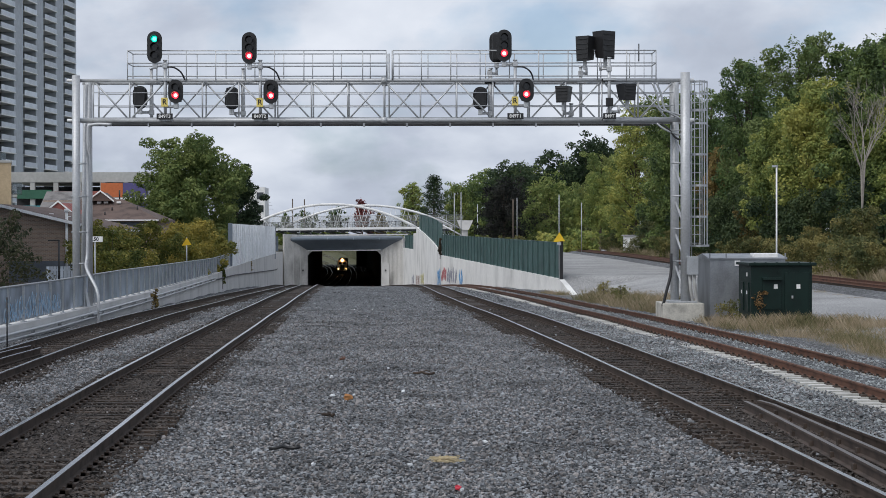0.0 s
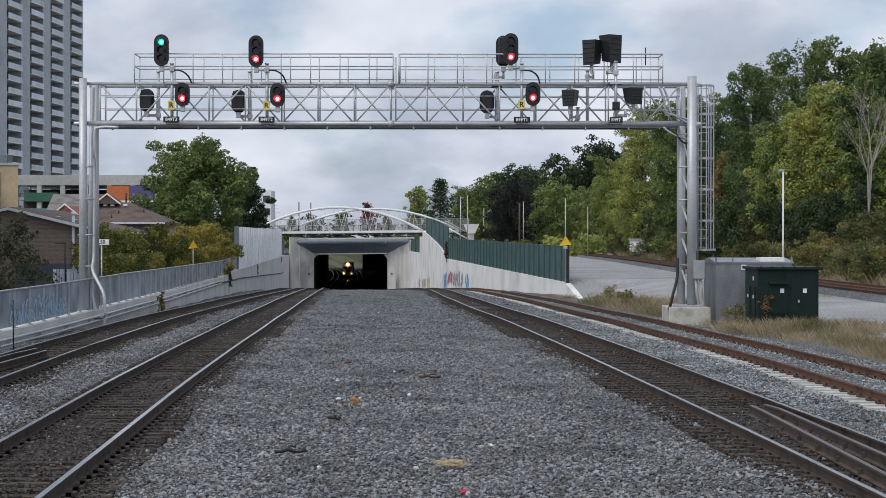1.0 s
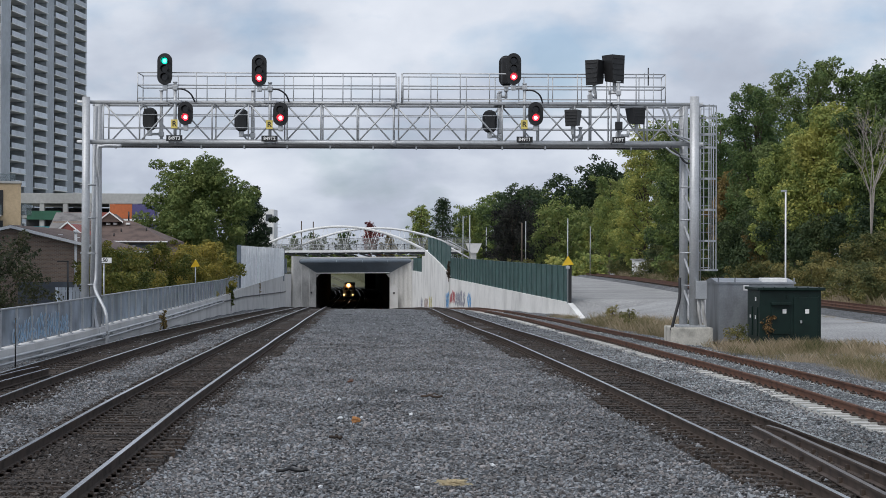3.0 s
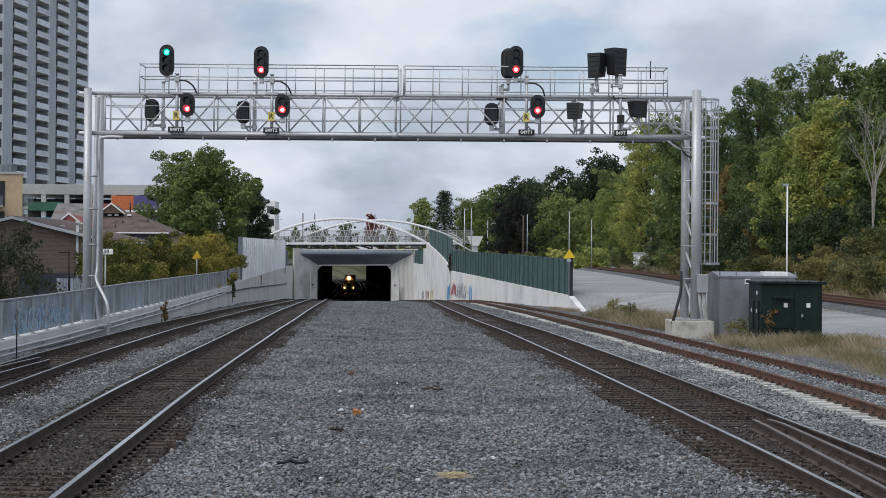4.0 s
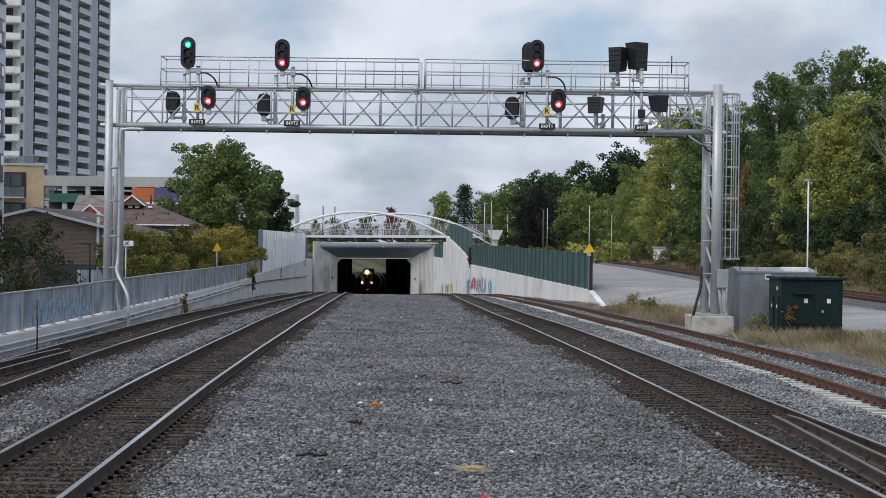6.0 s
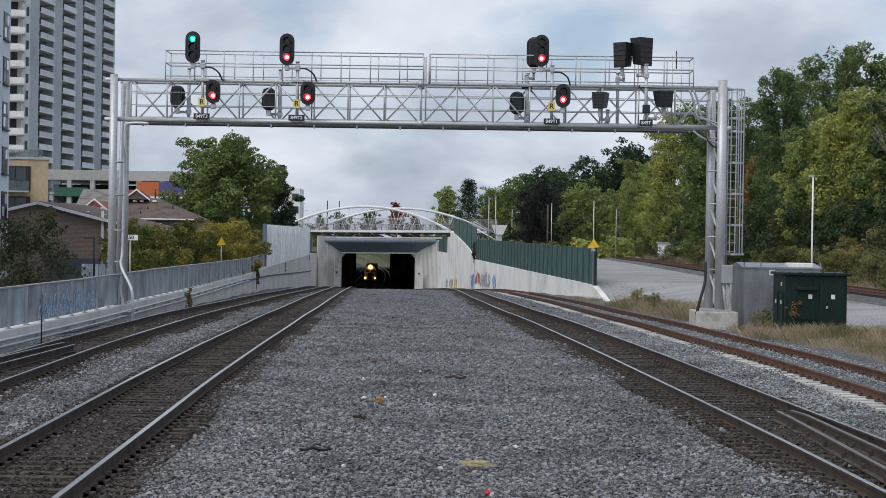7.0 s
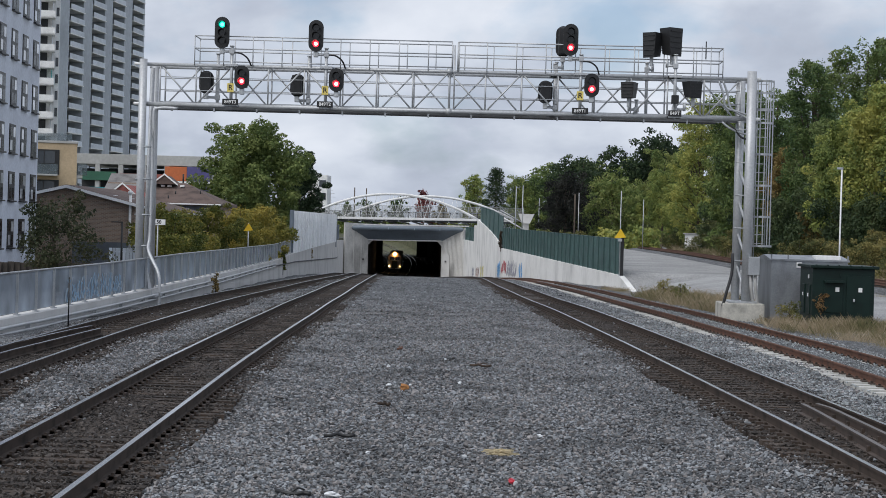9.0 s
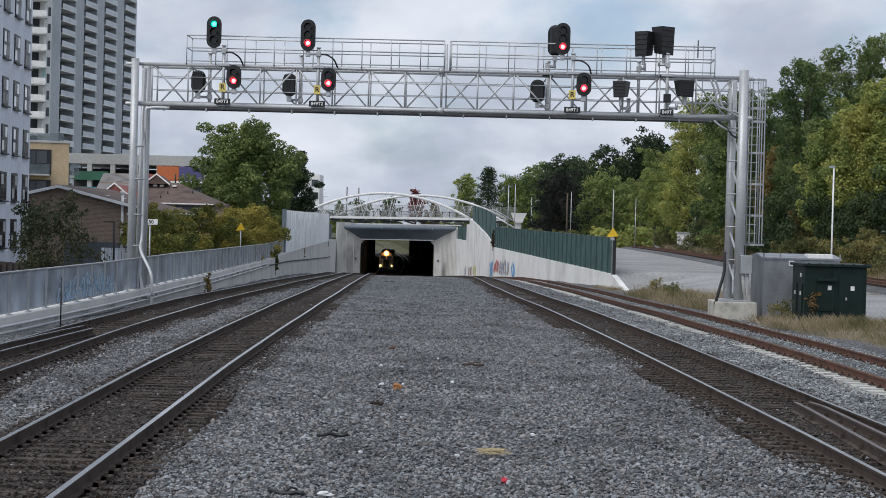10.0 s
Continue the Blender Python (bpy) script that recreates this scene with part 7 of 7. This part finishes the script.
def ballast_stones(seed, n, grimy, material, label, near=17.5, reach=60, small=0.013, large=0.030, fresh=False):
    """Loose crushed stone on the near ballast, one mesh of angular pieces; grimy: inside the tracks alone."""
    rs = np.random.RandomState(seed)
    y = near + reach * rs.rand(n) ** 1.7
    yy = np.linspace(15, 170, 120)
    l2 = np.interp(y, yy, [L2(t) for t in yy]); r2 = np.interp(y, yy, [R2(t) for t in yy])
    l1 = np.interp(y, yy, [L1(t) for t in yy]); r1 = np.interp(y, yy, [R1(t) for t in yy])
    x = l2 - 1.6 + (r2 - l2 + 3.6) * rs.rand(n)
    keep = (x > -0.29 * y - 0.3) & (x < 0.27 * y + 0.3)
    inside = np.zeros(n, bool)
    for c in (l1, l2, r1, r2):
        off = np.abs(x - c)
        inside |= off < 1.3
        if fresh and c is r2:
            beat = np.abs(((y - 19.0) / 0.61 + 0.5) % 1.0 - 0.5)
            keep &= (off > 1.38) | ((off < 0.6) & ((beat > 0.24) | (rs.rand(n) < 0.12)))
            continue
        keep &= ~((off > 0.66) & (off < 0.86)) & ~((off < 1.34) & (rs.rand(n) < (0.2 if grimy else np.where(off > 0.95, 0.5, 0.975))))
    if grimy:
        keep &= inside & (np.abs(x - r2) > 1.6)
    if fresh:
        keep &= x > r1 + 1.3
    lift = 0.05 * (np.abs(x - r2) < 1.42) * fresh
    x, y, lift = x[keep], y[keep], lift[keep]
    n = len(x)
    g = np.interp(y, yy, [GRADE(t) for t in yy])
    s = rs.uniform(small, large, n) * (1 + (rs.rand(n) < 0.05) * 0.8)
    corner = np.array([(1, 0, 0), (-1, 0, 0), (0, 1, 0), (0, -1, 0), (0, 0, 1), (0, 0, -1)], float)
    q = rs.normal(0, 1, (n, 4))
    q /= np.linalg.norm(q, axis=1)[:, None]
    a, b, c, d = q.T
    turn = np.stack([1 - 2 * (c * c + d * d), 2 * (b * c - a * d), 2 * (b * d + a * c), 2 * (b * c + a * d), 1 - 2 * (b * b + d * d), 2 * (c * d - a * b), 2 * (b * d - a * c), 2 * (c * d + a * b), 1 - 2 * (b * b + c * c)], 1).reshape(n, 3, 3)
    uneven = corner[None] * rs.uniform(0.7, 1.25, (n, 6, 1)) + rs.normal(0, 0.16, (n, 6, 3))
    vv = np.einsum("nij,nkj->nki", turn, uneven * rs.uniform(0.7, 1.25, (n, 1, 3))) * s[:, None, None]
    vv *= np.array([1.1, 1.1, 0.8])
    hump = 0.06 * np.sin(x * 1.7 + y * 0.3) * np.sin(y * 0.41)
    if grimy:
        hump = np.maximum(hump, 0.012)
    vv += np.stack([x, y, g + lift + np.where(lift > 0, 0, hump) + s * 0.3 + rs.uniform(-0.008, 0.034, n)], 1)[:, None, :]
    tri = np.array([(0, 2, 4), (2, 1, 4), (1, 3, 4), (3, 0, 4), (2, 0, 5), (1, 2, 5), (3, 1, 5), (0, 3, 5)])
    me = bpy.data.meshes.new("ballast_stones")
    m = 8 * n
    me.vertices.add(6 * n); me.loops.add(3 * m); me.polygons.add(m)
    me.vertices.foreach_set("co", vv.astype(np.float32).ravel())
    idx = (tri[None] + 6 * np.arange(n)[:, None, None]).astype(np.int32)
    me.loops.foreach_set("vertex_index", idx.ravel())
    me.polygons.foreach_set("loop_start", np.arange(0, 3 * m, 3, dtype=np.int32))
    me.polygons.foreach_set("use_smooth", np.zeros(m, bool))
    me.update(calc_edges=True)
    ob = link("ballast_stones", me, material)
    tagged(ob, label, "ballast", kind="stuff")


ballast_stones(12, 150000, False, M_STONE, "loose grey crushed stone ballast")
ballast_stones(15, 110000, False, M_STONEW, "loose brownish crushed stone ballast")
ballast_stones(13, 250000, True, M_GRIT, "grimy dark crushed stone between the rails", 17.5, 60, 0.010, 0.026)
ballast_stones(16, 200000, False, M_FRESH, "fresh pale grey crushed stone beside the newer track", fresh=True)
ballast_stones(14, 40000, False, M_STONE, "loose grey crushed stone ballast", 66, 90, 0.018, 0.036)


# ---- the train ----
TRAIN_ROWS = [
    (0.0, -28.72, 580.20, -9.59, 2.08),
    (2.0, -27.41, 544.60, -9.62, 2.13),
    (4.0, -26.07, 509.00, -9.46, 2.19),
    (6.0, -24.69, 473.40, -9.13, 2.24),
    (8.0, -23.28, 437.80, -8.63, 2.29),
    (10.0, -21.84, 402.20, -7.94, 2.35),
]
M_TRAINW = mat("train_pale_paint", (0.80, 0.79, 0.76), 0.45, var=0.12, scale=1)
M_TRAING = mat("train_green_paint", (0.16, 0.2, 0.13), 0.45, var=0.12, scale=1)
M_HEADGLOW = lamp_mat("headlight_glow", (1.0, 0.40, 0.10), 2.4)
M_HEADCORE = lamp_mat("lit_headlight_core", (1.0, 0.80, 0.55), 14)
M_DITCH = lamp_mat("lit_ditch_light", (1.0, 0.62, 0.25), 5)


def locomotive():
    """Front end at the origin, on the rail heads; the body runs back along +y."""
    root = thing("locomotive", (0, 0, 0), "passenger locomotive with lit headlights coming through the underpass", "locomotive")
    w, L = 3.25, 20.0
    v = []
    ring = [(-w / 2, 1.1), (w / 2, 1.1), (w / 2, 3.7), (w / 2 - 0.35, 4.35), (0.5, 4.7), (-0.5, 4.7), (-w / 2 + 0.35, 4.35), (-w / 2, 3.7)]
    for y, s in ((0.0, 0.93), (0.5, 1.0), (L, 1.0)):
        v += [(x * s, y + (0.55 * max(0, z - 2.7) if y < 1 else 0), 1.1 + (z - 1.1) * (0.98 if y == 0 else 1)) for x, z in ring]
    k = len(ring)
    f = [tuple(range(k))[::-1], tuple(range(2 * k, 3 * k))] + [(i * k + j, i * k + (j + 1) % k, i * k + k + (j + 1) % k, i * k + k + j) for i in range(2) for j in range(k)]
    raw("body", v, f, M_TRAINW, root, "pale grey and green car body")
    part("nose_panel", boxed((0, -0.06, 2.0), (1.25, 0.16, 1.75), 0.03), M_TRAING, root, "dark green nose panel")
    for s in (-1, 1):
        part("side_band", boxed((s * 1.05, 0.0, 1.75), (0.6, 0.14, 1.1), 0.03), M_TRAINW, root)
        part("windscreen", boxed((s * 0.66, 0.22, 3.3), (1.05, 0.3, 0.7), 0.05), M_GLASS, root)
        part("ditch_light", tubed((s * 1.28, -0.2, 1.5), (s * 1.28, -0.06, 1.5), 0.2 if s < 0 else 0.13, 16), M_DITCH, root, "lit ditch light")
        part("step", boxed((s * 1.2, -0.1, 0.75), (0.45, 0.3, 0.5), 0.02), M_BLACK, root)
        part("handrail", tubed((s * 0.72, -0.22, 1.2), (s * 0.72, -0.22, 2.7), 0.03, 6), M_WHITE, root)
    # oversized orange disc paints the lamp's halo; the core is the lamp
    part("headlight_halo", tubed((0, 0.55, 4.32), (0, 0.72, 4.32), 0.6, 20), M_HEADGLOW, root, "orange glow painted as a disc around the lit lamp core")
    part("headlight_core", tubed((0, 0.5, 4.32), (0, 0.55, 4.32), 0.33, 16), M_HEADCORE, root)
    part("pilot", boxed((0, -0.15, 0.6), (2.7, 0.25, 0.75), 0.05), M_BLACK, root, "black pilot plate")
    part("bumper_beam", boxed((0, -0.3, 0.98), (2.9, 0.16, 0.16), 0.02), M_WHITE, root, "white bumper beam")
    part("coupler", boxed((0, -0.5, 0.85), (0.35, 0.7, 0.3), 0.04), M_PLATE, root)
    for y in (3.2, 5.4, 14.2, 16.4):
        for s in (-0.75, 0.75):
            part("wheel", tubed((s - 0.07, y, 0.5), (s + 0.07, y, 0.5), 0.5, 18), M_PLATE, root)
    for y in (4.3, 15.3):
        part("bogie_frame", boxed((0, y, 0.75), (2.4, 4.2, 0.5), 0.05), M_BLACK, root)
    part("fuel_tank", boxed((0, 9.8, 0.7), (2.6, 5.0, 0.8), 0.05), M_BLACK, root)
    return root


def coach():
    root = thing("passenger_coach", (0, 0, 0), "pale green and white passenger coach behind the locomotive", "coach")
    L = 25.0
    part("body", boxed((0, L / 2, 2.6), (3.0, L, 4.0), 0.35), M_TRAINW, root)
    part("stripe", boxed((0, L / 2, 1.7), (3.04, L - 1, 0.9), 0.02), M_TRAING, root)
    for k in range(10):
        for s in (-1, 1):
            part("window", boxed((s * 1.5, 2.5 + k * 2.2, 3.3), (0.05, 1.5, 0.8)), M_GLASS, root)
    for y in (3.0, 5.2, 19.8, 22.0):
        for s in (-0.75, 0.75):
            part("wheel", tubed((s - 0.07, y, 0.45), (s + 0.07, y, 0.45), 0.45, 16), M_PLATE, root)
    return root


engine = locomotive()
carriage = coach()


def motions():
    """The train rolls towards the eye on the inner western track."""
    walk(engine, [(t, pose(x, y, z, 0, 0, turn)) for t, x, y, z, turn in TRAIN_ROWS])
    walk(carriage, [(t, pose(x, y, z, 0, 0, turn) @ pose(0, 21.0, 0)) for t, x, y, z, turn in TRAIN_ROWS])


motions()
